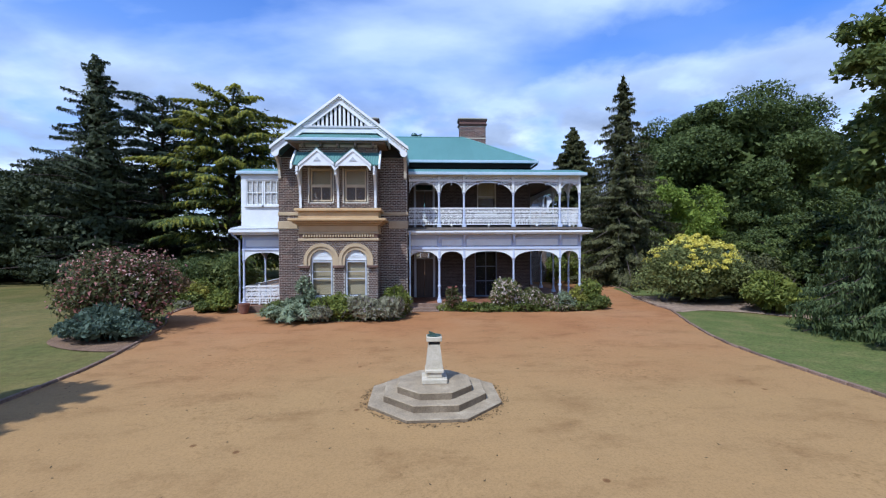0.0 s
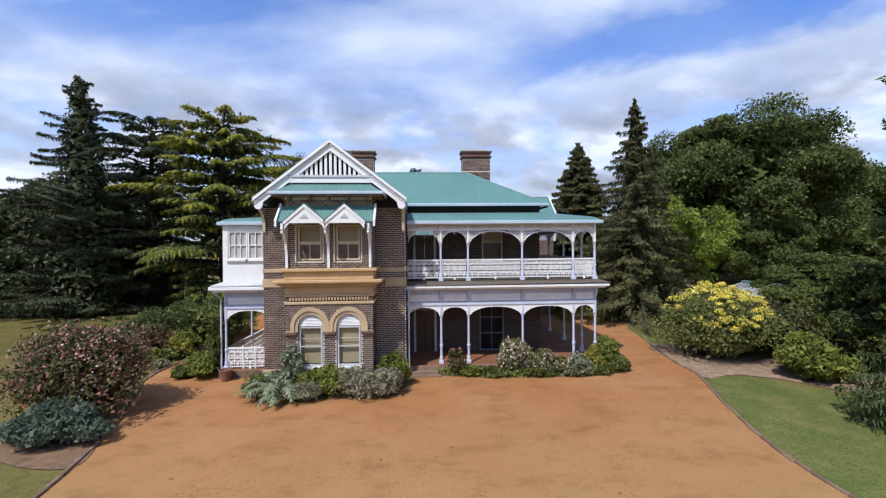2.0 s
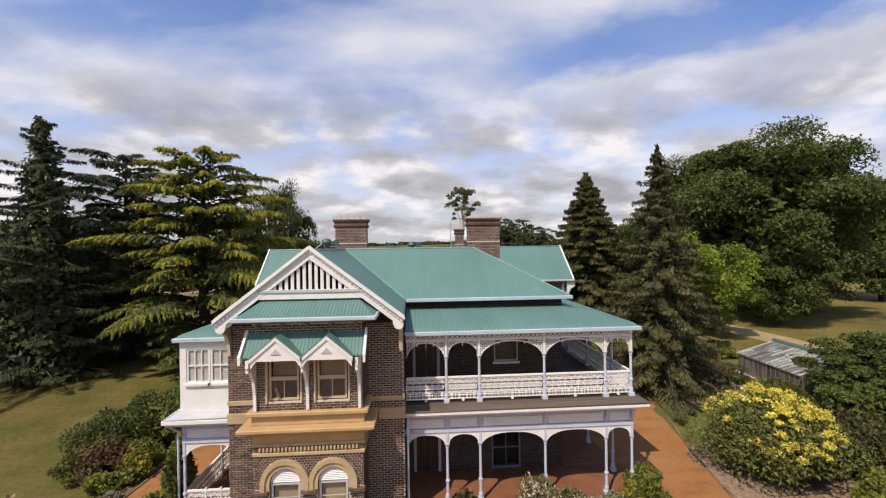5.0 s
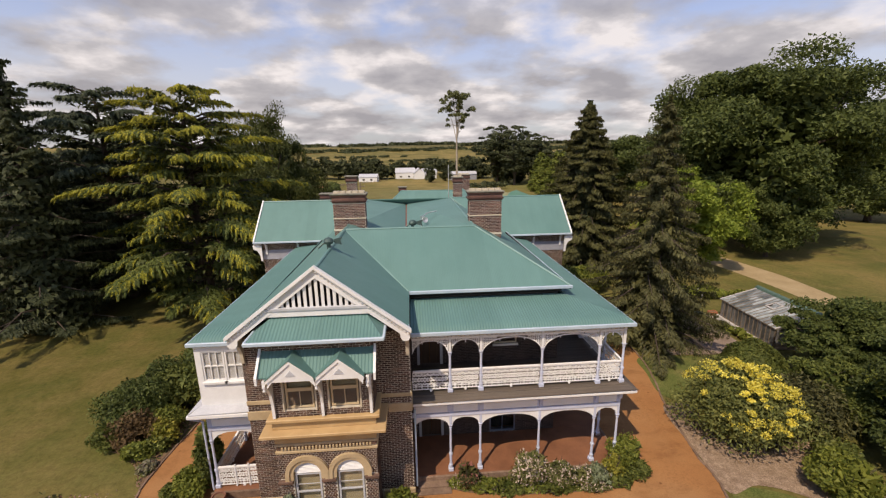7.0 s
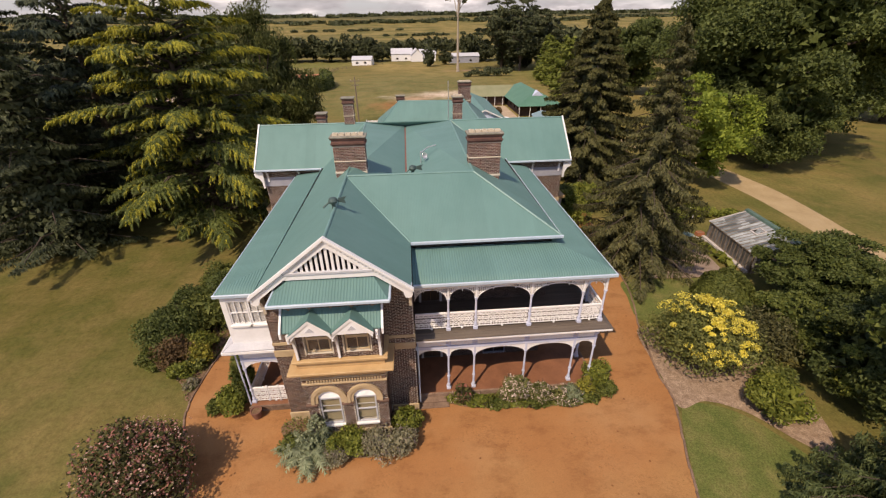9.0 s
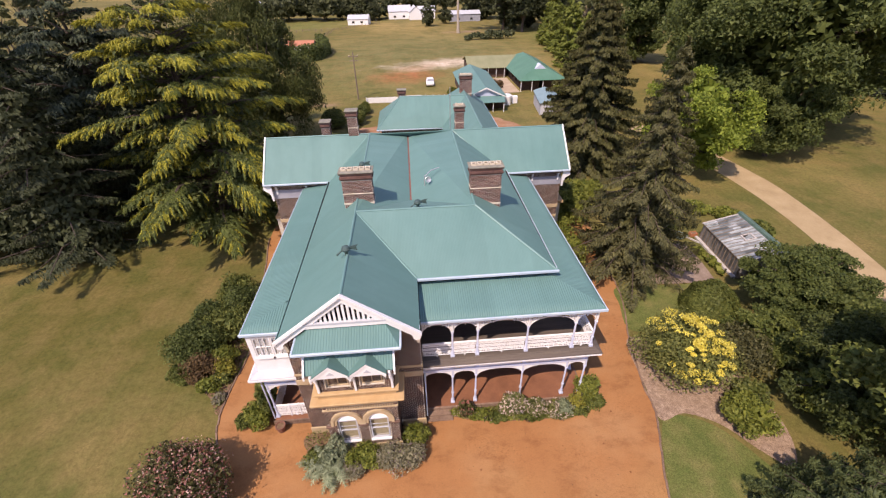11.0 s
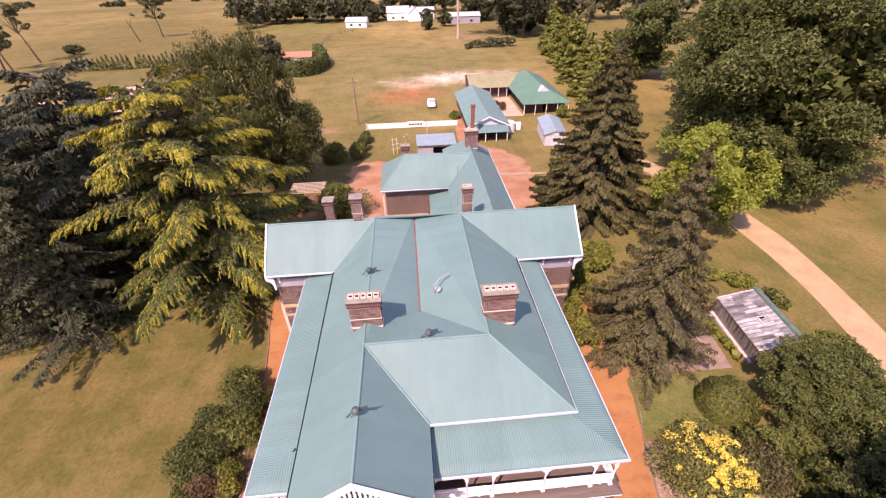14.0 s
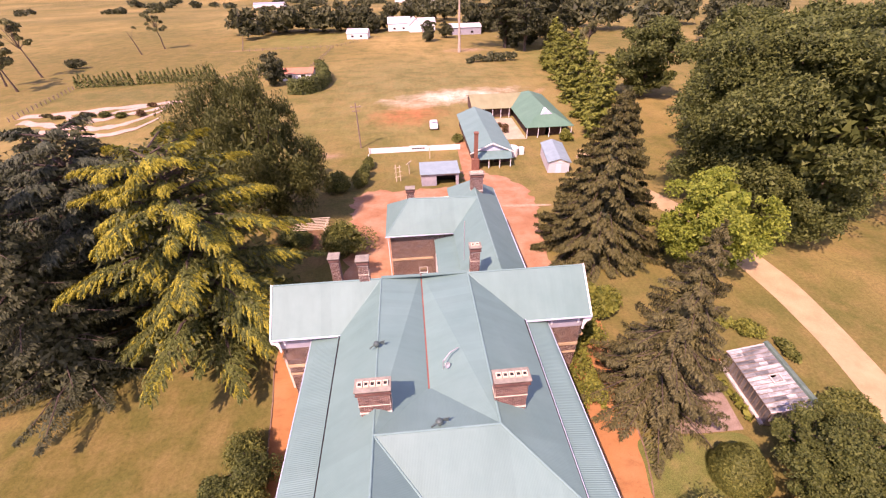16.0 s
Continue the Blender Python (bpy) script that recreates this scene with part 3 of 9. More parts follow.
def box(bm, x0, x1, y0, y1, z0, z1, bevel=0.0):
    vs = [bm.verts.new(c) for c in ((x0, y0, z0), (x1, y0, z0), (x1, y1, z0), (x0, y1, z0), (x0, y0, z1), (x1, y0, z1), (x1, y1, z1), (x0, y1, z1))]
    fs = [bm.faces.new([vs[i] for i in f]) for f in ((3, 2, 1, 0), (4, 5, 6, 7), (0, 1, 5, 4), (1, 2, 6, 5), (2, 3, 7, 6), (3, 0, 4, 7))]
    if bevel:
        es = list({e for f in fs for e in f.edges})
        bmesh.ops.bevel(bm, geom=es, offset=bevel, segments=1, affect="EDGES")
    return bm


def boxes(*specs, bevel=0.0):
    bm = bmesh.new()
    for s in specs:
        box(bm, *s, bevel=bevel)
    return bm


def prism(bm, poly, axis, a, b):
    """A polygon drawn in the plane across the axis, pushed from a to b along it."""
    def at(p, v):
        return (v, p[0], p[1]) if axis == 0 else (p[0], v, p[1]) if axis == 1 else (p[0], p[1], v)
    lo = [bm.verts.new(at(p, a)) for p in poly]
    hi = [bm.verts.new(at(p, b)) for p in poly]
    fs = [bm.faces.new(lo), bm.faces.new(hi[::-1])]
    for i in range(len(poly)):
        j = (i + 1) % len(poly)
        fs.append(bm.faces.new((lo[j], lo[i], hi[i], hi[j])))
    bmesh.ops.recalc_face_normals(bm, faces=fs)
    return bm


def lathe(bm, rings, at=(0, 0, 0), n=12, caps=True):
    """A turned form: rings of (radius, height) round a vertical axis."""
    loops = [[bm.verts.new((at[0] + r * math.cos(2 * math.pi * i / n), at[1] + r * math.sin(2 * math.pi * i / n), at[2] + z)) for i in range(n)] for r, z in rings]
    for a, b in zip(loops, loops[1:]):
        for i in range(n):
            bm.faces.new((a[i], a[(i + 1) % n], b[(i + 1) % n], b[i]))
    if caps:
        bm.faces.new(loops[0][::-1])
        bm.faces.new(loops[-1])
    return bm


def tube(bm, pts, radii, n=6):
    """A tapering tube along a line of points."""
    loops = []
    for k, p in enumerate(pts):
        p = Vector(p)
        d = (Vector(pts[min(k + 1, len(pts) - 1)]) - Vector(pts[max(k - 1, 0)])).normalized()
        side = d.cross(Vector((0.31, 0.17, 0.93) if abs(d.z) < 0.9 else (1, 0.2, 0))).normalized()
        other = d.cross(side)
        r = radii[k] if isinstance(radii, (list, tuple)) else radii
        loops.append([bm.verts.new(p + (side * math.cos(2 * math.pi * i / n) + other * math.sin(2 * math.pi * i / n)) * r) for i in range(n)])
    for a, b in zip(loops, loops[1:]):
        for i in range(n):
            bm.faces.new((a[i], a[(i + 1) % n], b[(i + 1) % n], b[i]))
    bm.faces.new(loops[0][::-1])
    bm.faces.new(loops[-1])
    return bm


def slab(polys, thick=0.06):
    """Sloping sheets with a thickness, straight down."""
    bm = bmesh.new()
    for poly in polys:
        hi = [bm.verts.new(p) for p in poly]
        lo = [bm.verts.new((p[0], p[1], p[2] - thick)) for p in poly]
        fs = [bm.faces.new(hi), bm.faces.new(lo[::-1])]
        for i in range(len(poly)):
            j = (i + 1) % len(poly)
            fs.append(bm.faces.new((hi[j], hi[i], lo[i], lo[j])))
        bmesh.ops.recalc_face_normals(bm, faces=fs)
    return bm


def wall_pieces(bm, axis, pos, thick, a0, a1, z0, z1, holes=()):
    """A wall across y (axis 1, runs along x) or across x (axis 0, runs along y), with openings that go through it."""
    cuts = sorted({a0, a1, *[h[0] for h in holes], *[h[1] for h in holes]})
    for l, r in zip(cuts, cuts[1:]):
        mid = (l + r) / 2
        spans = sorted((h[2], h[3]) for h in holes if h[0] <= mid <= h[1])
        z = z0
        for b, t in spans + [(z1, z1)]:
            if b > z + 1e-4:
                if axis == 1:
                    box(bm, l, r, pos, pos + thick, z, b)
                else:
                    box(bm, pos, pos + thick, l, r, z, b)
            z = max(z, t)
    bmesh.ops.remove_doubles(bm, verts=bm.verts, dist=0.0005)
    return bm


def brick_cells(a0, a1, z0, z1, holes=(), length=0.235, course=0.083, seed=1):
    """The places of the bricks of one face: (a0, a1, z0, z1) each, running bond, trimmed at openings."""
    rnd = random.Random(seed)
    out = []
    z, row = z0 + 0.004, 0
    while z + course * 0.7 < z1:
        a = a0 - (length / 2 if row % 2 else 0)
        while a < a1 - 0.02:
            l, r = max(a, a0) + 0.009, min(a + length, a1) - 0.009
            zt = min(z + course - 0.021, z1)
            zm = (z + zt) / 2
            for h in holes:
                if h[2] - 0.01 < zm < h[3] + 0.01:
                    if l >= h[0] and r <= h[1]:
                        l = r
                    elif l < h[0] < r:
                        r = h[0] - 0.004
                    elif l < h[1] < r:
                        l = h[1] + 0.004
            if r - l > 0.03:
                out.append((l, r, z, zt))
            a += length
        z += course
        row += 1
    return out


def bricks_mesh(name, faces, material="brick_joined"):
    """The bricks of several wall faces in one mesh; each stands proud of its face. faces: cells, axis, place, signed depth."""
    vs, fs = [], []
    for cells, axis, pos, out in faces:
        flip = (out > 0) == (axis == 1)
        for l, r, b, t in cells:
            o = out * random.uniform(0.75, 1.15)
            k = len(vs)
            for d in (0.0, o):
                for a, z in ((l, b), (r, b), (r, t), (l, t)):
                    vs.append((a, pos + d, z) if axis == 1 else (pos + d, a, z))
            q = [(k + 4, k + 5, k + 6, k + 7), (k, k + 1, k + 5, k + 4), (k + 1, k + 2, k + 6, k + 5), (k + 2, k + 3, k + 7, k + 6), (k + 3, k, k + 4, k + 7)]
            fs += [f[::-1] for f in q] if flip else q
    me = bpy.data.meshes.new(name)
    me.from_pydata(vs, [], fs)
    me.materials.append(M[material])
    return me


def inside(poly, x, y):
    c = False
    for (x0, y0), (x1, y1) in zip(poly, poly[1:] + poly[:1]):
        if (y0 > y) != (y1 > y) and x < (x1 - x0) * (y - y0) / (y1 - y0) + x0:
            c = not c
    return c


def smooth_line(pts, steps=6, closed=False):
    """A Catmull-Rom line through points of the plan."""
    out, n = [], len(pts)
    rng = range(n) if closed else range(n - 1)
    for i in rng:
        g = [pts[(i + k) % n] if closed else pts[min(max(i + k, 0), n - 1)] for k in (-1, 0, 1, 2)]
        for s in range(steps):
            t = s / steps
            out.append(tuple(0.5 * (2 * g[1][d] + (g[2][d] - g[0][d]) * t + (2 * g[0][d] - 5 * g[1][d] + 4 * g[2][d] - g[3][d]) * t * t + (3 * g[1][d] - g[0][d] - 3 * g[2][d] + g[3][d]) * t ** 3) for d in range(2)))
    if not closed:
        out.append(tuple(pts[-1]))
    return out


# ---- ground ----
def rise(x, y):
    """The lie of the land: level round the house, falling gently behind it, low hills far off."""
    def step(a, b, v):
        t = min(max((v - a) / (b - a), 0), 1)
        return t * t * (3 - 2 * t)
    z = -2.0 * step(58, 92, y) - 3.5 * step(120, 300, y) - 24 * step(300, 900, y)
    r = math.hypot(x, y)
    z += 88 * step(1700, 4200, r) * (0.92 + 0.07 * math.sin(x * 0.0021 + 1.0) + 0.03 * math.sin(x * 0.006 + y * 0.002))
    z += 0.05 * step(14, 40, abs(x)) * math.sin(x * 0.23) * math.cos(y * 0.19)
    return z


def spaced(lo, hi, fine_lo, fine_hi, fine, grow=1.18):
    v = list(np.arange(fine_lo, fine_hi + 0.01, fine))
    s = fine
    while v[-1] < hi:
        s *= grow
        v.append(v[-1] + s)
    s = fine
    while v[0] > lo:
        s *= grow
        v.insert(0, v[0] - s)
    return v


gx, gy = spaced(-4200, 4200, -60, 60, 3.0), spaced(-900, 4600, -20, 140, 3.0)
ground_mesh = bpy.data.meshes.new("ground")
ground_mesh.from_pydata([(x, y, rise(x, y)) for y in gy for x in gx], [], [(j * len(gx) + i, j * len(gx) + i + 1, (j + 1) * len(gx) + i + 1, (j + 1) * len(gx) + i) for j in range(len(gy) - 1) for i in range(len(gx) - 1)])
ground_mesh.materials.append(M["grass"])
ground_mesh.shade_smooth()
tagged(new("ground", ground_mesh), "dry mown lawn and paddocks of green and straw grass", "ground", kind="structure")


def sheet(name, outline, material, lift, label, category, step=0.0, kind="structure"):
    """A thin raised surface that follows the ground inside an outline."""
    bm = bmesh.new()
    hi = [bm.verts.new((x, y, rise(x, y) + lift)) for x, y in outline]
    f = bm.faces.new(hi)
    if f.normal.z < 0:
        f.normal_flip()
    bmesh.ops.triangulate(bm, faces=[f])
    if step:
        for _ in range(3):
            bmesh.ops.subdivide_edges(bm, edges=[e for e in bm.edges if e.calc_length() > step], cuts=1, use_grid_fill=True)
            bmesh.ops.triangulate(bm, faces=bm.faces[:])
        for v in bm.verts:
            v.co.z = rise(v.co.x, v.co.y) + lift
    bmesh.ops.recalc_face_normals(bm, faces=bm.faces)
    if sum(f.normal.z for f in bm.faces) < 0:
        bmesh.ops.reverse_faces(bm, faces=bm.faces)
    ob = part(name, bm, M[material])
    return tagged(ob, label, category, kind=kind)


left_edge = smooth_line([(-9.0, -14), (-9.0, 4), (-9.0, 10.4), (-9.6, 14.0), (-10.9, 18.2), (-12.4, 21.2), (-12.55, 24.0), (-12.3, 27.4), (-13.2, 33.0), (-13.8, 37.0), (-14.6, 41.5), (-14.3, 47.0)])
right_edge = smooth_line([(17.0, 47.0), (16.6, 42.1), (15.9, 38.6), (15.2, 35.0), (14.9, 31.0), (14.3, 28.4), (13.3, 25.4), (12.5, 21.8), (12.3, 20.0), (10.8, 16.0), (9.9, 12.7), (9.7, 8.3), (9.7, 2.0), (9.7, -14)])
sheet("drive", left_edge + right_edge, "gravel", 0.012, "orange-brown compacted gravel forecourt and side paths", "drive")
yard_line = smooth_line([(-7.5, 44), (14, 44), (14.6, 55), (16, 62), (17.2, 68), (17, 74), (15.6, 78.5), (13.5, 81), (11.5, 83.5), (11.0, 84.6), (8.2, 84.6), (7.8, 80), (7.0, 76.8), (1, 76.6), (-4, 76.2), (-7, 77.2), (-9.5, 75.4), (-10.6, 72.5), (-10.0, 68.5), (-10.8, 64), (-9.8, 60), (-9.5, 54)], 8, True)
yard_line = [(x + 0.35 * math.sin(2.1 * y + 0.7 * x) + 0.2 * math.sin(5.3 * y), y + 0.3 * math.sin(1.9 * x) + 0.18 * math.sin(4.7 * x + y)) for x, y in yard_line]
sheet("pavement", yard_line, "yard_gravel", 0.035, "orange gravel yard behind the house", "yard", step=4)
drive_line = smooth_line([(28.5, 12), (32.0, 23), (33.9, 29.8), (35.5, 37), (36.1, 42), (36.3, 46), (36.0, 52), (34.8, 60), (32, 74), (30.5, 88)])
drive_line2 = smooth_line([(33.0, 92), (35.5, 74), (38.9, 60), (40.0, 50), (40.1, 46), (39.5, 41), (38.9, 37.5), (38.2, 34), (36.4, 27), (34.4, 20), (32.0, 12)])
sheet("road", drive_line + drive_line2, "tan_gravel", 0.02, "pale tan gravel carriage drive between lawns", "drive", step=4)
bed_left = smooth_line([(-12.75, 22.3), (-12.65, 24.0), (-12.55, 25.8), (-12.5, 27.4), (-13.1, 31.0), (-15.4, 31.4), (-16.5, 27.0), (-16.3, 25.2), (-14.9, 24.5), (-13.6, 23.5)], closed=True)
sheet("flower_bed", bed_left, "mulch", 0.03, "mulched shrub bed beside the side path", "flower bed")
bed_right = smooth_line([(12.4, 19.6), (12.6, 21.8), (13.2, 25.6), (15.5, 25.2), (18.5, 23.5), (19.0, 19.0), (17.8, 16.4), (16.7, 17.3), (15.5, 19.0), (13.9, 19.85)], closed=True)
sheet("flower_bed", bed_right, "bark_chip", 0.03, "bark-mulched shrub bed under the yellow bush", "flower bed")
bed_front = smooth_line([(-6.8, 19.2), (-5.4, 18.45), (-3.4, 18.25), (-1.2, 18.4), (-0.8, 19.4), (-1.0, 20.6), (-7.0, 20.6)], closed=True)
sheet("flower_bed", bed_front, "mulch", 0.03, "planted bed at the foot of the bay window", "flower bed")
bed_ver = smooth_line([(1.1, 20.8), (3.0, 20.4), (6.1, 20.25), (8.5, 20.5), (9.4, 21.2), (9.3, 22.2), (8.8, 22.2), (8.6, 21.3), (1.0, 21.3)], closed=True)
sheet("flower_bed", bed_ver, "mulch", 0.03, "planted bed along the verandah edge", "flower bed")
bed_rose = smooth_line([(-9.5, 13.7), (-9.85, 15.2), (-10.8, 17.6), (-12.2, 19.2), (-13.8, 18.2), (-13.2, 15.4), (-11.4, 14.0)], closed=True)
sheet("flower_bed", bed_rose, "mulch", 0.03, "mulched bed under the rose bush", "flower bed")
lawn_r = smooth_line([(10.0, 12.8), (10.9, 16.0), (12.45, 19.5), (13.8, 19.7), (15.2, 18.9), (16.2, 17.3), (17.4, 14), (17, 9), (13, 6), (9.9, 7)], closed=True)
sheet("lawn", lawn_r, "green_lawn", 0.02, "watered green lawn edged by the forecourt", "lawn")
lawn_r2 = smooth_line([(13.9, 26.4), (17.0, 26.2), (20.6, 27.0), (23.0, 28.6), (22.6, 30.6), (19.0, 30.8), (14.9, 31.0), (14.2, 29.0)], closed=True)
sheet("lawn", lawn_r2, "green_lawn", 0.02, "small green lawn beside the side path", "lawn")

# edging stones along the forecourt, each one its own piece
edge_me = mesh_of("edging_stone", boxes((-0.24, 0.24, -0.05, 0.05, -0.1, 0.085), bevel=0.015), M["edging"])


def edging(line, label):
    e = thing("path_edging", (line[0][0], line[0][1], 0), label, "edging", kind="structure")
    d, carry = 0.0, 0.0
    for (x0, y0), (x1, y1) in zip(line, line[1:]):
        seg = math.hypot(x1 - x0, y1 - y0)
        while carry < seg:
            t = carry / seg
            x, y = x0 + (x1 - x0) * t, y0 + (y1 - y0) * t
            ob = new("edging_stone", edge_me)
            ob.parent = e
            ob.matrix_parent_inverse = Matrix.Translation(-e.matrix_basis.translation)
            ob.matrix_basis = pose(x + random.uniform(-0.02, 0.02), y, rise(x, y) + random.uniform(-0.02, 0.01), random.uniform(-3, 3), 0, math.degrees(math.atan2(y1 - y0, x1 - x0)) + random.uniform(-3, 3))
            carry += 0.5
        carry -= seg
    return e


edging([p for p in left_edge if 3 < p[1] < 42], "low brown stone edging along the lawn side of the gravel")
edging([p for p in right_edge if 3 < p[1] < 42], "low brown stone edging along the garden side of the gravel")


# ---- the house ----
house = thing("house", (0, 28, 0), "two-storey dark brick Victorian mansion with green iron roof and lacework", "house")
VF = 0.34          # verandah floor
DK = 4.25          # upper deck
EV = 7.05          # verandah eave
ME = 8.1           # main eave
RZ = 10.30         # main ridge


def hp(name, bm, material, label="", parent=None, smooth=False):
    return part(name, bm, M[material] if isinstance(material, str) else material, parent or house, label, smooth)


def hps(name, specs, material, label="", bevel=0.0):
    """One part for each box."""
    return [hp(name, boxes(q, bevel=bevel), material, label) for q in specs]


def window(axis, pos, a0, a1, z0, z1, facing, bars=(1, 2), blind=0.5, cover="blind", frame_mat="white", sill=True):
    """A sash window set in its opening: frame with glazing bars, one pane a light, a blind behind, a sill. facing: the sign of the outward way."""
    def b(bm, l, r, d0, d1, zb, zt):
        lo, hi = sorted((pos + d0 * facing, pos + d1 * facing))
        return box(bm, l, r, lo, hi, zb, zt) if axis == 1 else box(bm, lo, hi, l, r, zb, zt)
    f = 0.065
    nx, nz = bars
    lights = [(a0 + f + (a1 - a0 - 2 * f) * i / nx + (0.016 if i else 0), a0 + f + (a1 - a0 - 2 * f) * (i + 1) / nx - (0.016 if i < nx - 1 else 0), z0 + f + (z1 - z0 - 2 * f) * k / nz + (0.022 if k else 0), z0 + f + (z1 - z0 - 2 * f) * (k + 1) / nz - (0.022 if k < nz - 1 else 0)) for i in range(nx) for k in range(nz)]
    bm = wall_pieces(bmesh.new(), axis, min(pos - 0.11 * facing, pos - 0.03 * facing), 0.08, a0, a1, z0, z1, lights)
    w = hp("window", bm, frame_mat)
    for l, r, zb, zt in lights:
        bm = bmesh.new()
        b(bm, l, r, -0.08, -0.074, zb, zt)
        part("pane", bm, M["glass"], w)
    if blind:
        bm = bmesh.new()
        dp = -0.20 if cover == "blind" else -0.1
        b(bm, a0 + f, a1 - f, dp, dp + 0.01, z1 - (z1 - z0) * blind, z1)
        part("blind" if cover == "blind" else "curtain", bm, M[cover], w)
        if cover == "blind" and blind < 0.9:
            bm = bmesh.new()
            b(bm, a0 + f, a1 - f, -0.24, -0.23, z0, z1 - (z1 - z0) * blind)
            part("curtain", bm, M["soffit"], w)
    # near-black sheet behind the glass stands in for the unlit room
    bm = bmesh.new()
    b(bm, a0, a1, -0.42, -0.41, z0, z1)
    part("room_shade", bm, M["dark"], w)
    if sill:
        bm = bmesh.new()
        b(bm, a0 - 0.06, a1 + 0.06, -0.02, 0.09, z0 - 0.09, z0 - 0.005)
        part("sill", bm, M["white"], w)
    return w


# tower and bay: brick bodies with openings
TX0, TX1, TY = -6.95, -0.75, 20.65
BX0, BX1, BY = -5.62, -2.08, 19.42
arch_c = (-4.63, -3.07)
lower_holes = [(c - 0.51, c + 0.51, 0.95, 3.14) for c in arch_c]
upper_holes = [(c - 0.52, c + 0.52, 5.32, 6.85) for c in arch_c]
bay = bmesh.new()
wall_pieces(bay, 1, BY, 0.35, BX0, BX1, 0, 8.06, lower_holes + upper_holes)
box(bay, BX0, BX0 + 0.35, BY + 0.35, TY, 0, 8.0)
box(bay, BX1 - 0.35, BX1, BY + 0.35, TY, 0, 8.0)
hp("bay_wall", bay, "mortar", "mortar bed of the dark brick bay")
tower = bmesh.new()
box(tower, TX0, BX0, TY, TY + 0.35, 0, 7.62)
box(tower, BX1, TX1, TY, TY + 0.35, 0, 7.62)
box(tower, TX0, TX0 + 0.35, TY + 0.35, 36.4, 0, 7.5)
box(tower, TX1 - 0.35, TX1, TY + 0.35, 24.0, 0, 7.62)
hp("tower_wall", tower, "mortar", "mortar bed of the dark brick tower walls")
# main wall behind the verandahs
mw_holes = [(-0.45, 0.75, VF, 3.0), (3.05, 4.35, VF, 3.0), (-0.45, 0.75, DK, 6.9), (3.2, 4.3, 5.15, 7.1), (5.3, 6.3, VF, 3.0)]
mw = bmesh.new()
wall_pieces(mw, 1, 24.0, 0.35, TX1, 6.3, 0, 8.05, [h for h in mw_holes if h[1] < 6])
rs_holes = [(y, y + 1.1, z, z + 2.3) for y in (26.5, 30.5, 34.0) for z in (0.7, 4.9)]
wall_pieces(mw, 0, 5.95, 0.35, 24.35, 36.4, 0, 8.05, rs_holes)
hp("main_wall", mw, "mortar_shaded", "mortar bed of the dark brick main walls, darkened for verandah shade")
for h, o in ((mw_holes[0], "d"), (mw_holes[2], "d"), (mw_holes[1], "w"), (mw_holes[3], "w")):
    if o == "w":
        window(1, 24.0, *h, -1, (1, 2) if h[2] > 4 else (2, 3), 0.55 if h[2] > 4 else 0.0, frame_mat="cream" if h[2] > 4 else "dimblue")
    else:
        d = hp("door", boxes((h[0] + 0.12, h[0] + 0.59, 24.06, 24.12, h[2] + 0.02, h[3] - 0.4), (h[0] + 0.61, h[1] - 0.12, 24.06, 24.12, h[2] + 0.02, h[3] - 0.4), bevel=0.01), "door", "dark panelled double door")
        part("door_frame", boxes((h[0], h[0] + 0.12, 23.96, 24.16, h[2], h[3]), (h[1] - 0.12, h[1], 23.96, 24.16, h[2], h[3]), (h[0] + 0.12, h[1] - 0.12, 23.96, 24.16, h[3] - 0.1, h[3]), (h[0] + 0.12, h[1] - 0.12, 23.98, 24.14, h[3] - 0.45, h[3] - 0.39)), M["skirt"], d)
        part("fanlight", boxes((h[0] + 0.12, h[1] - 0.12, 24.05, 24.06, h[3] - 0.39, h[3] - 0.1)), M["glass"], d)
for h in rs_holes:
    window(0, 6.3, *h, 1, (1, 2), 0.4)
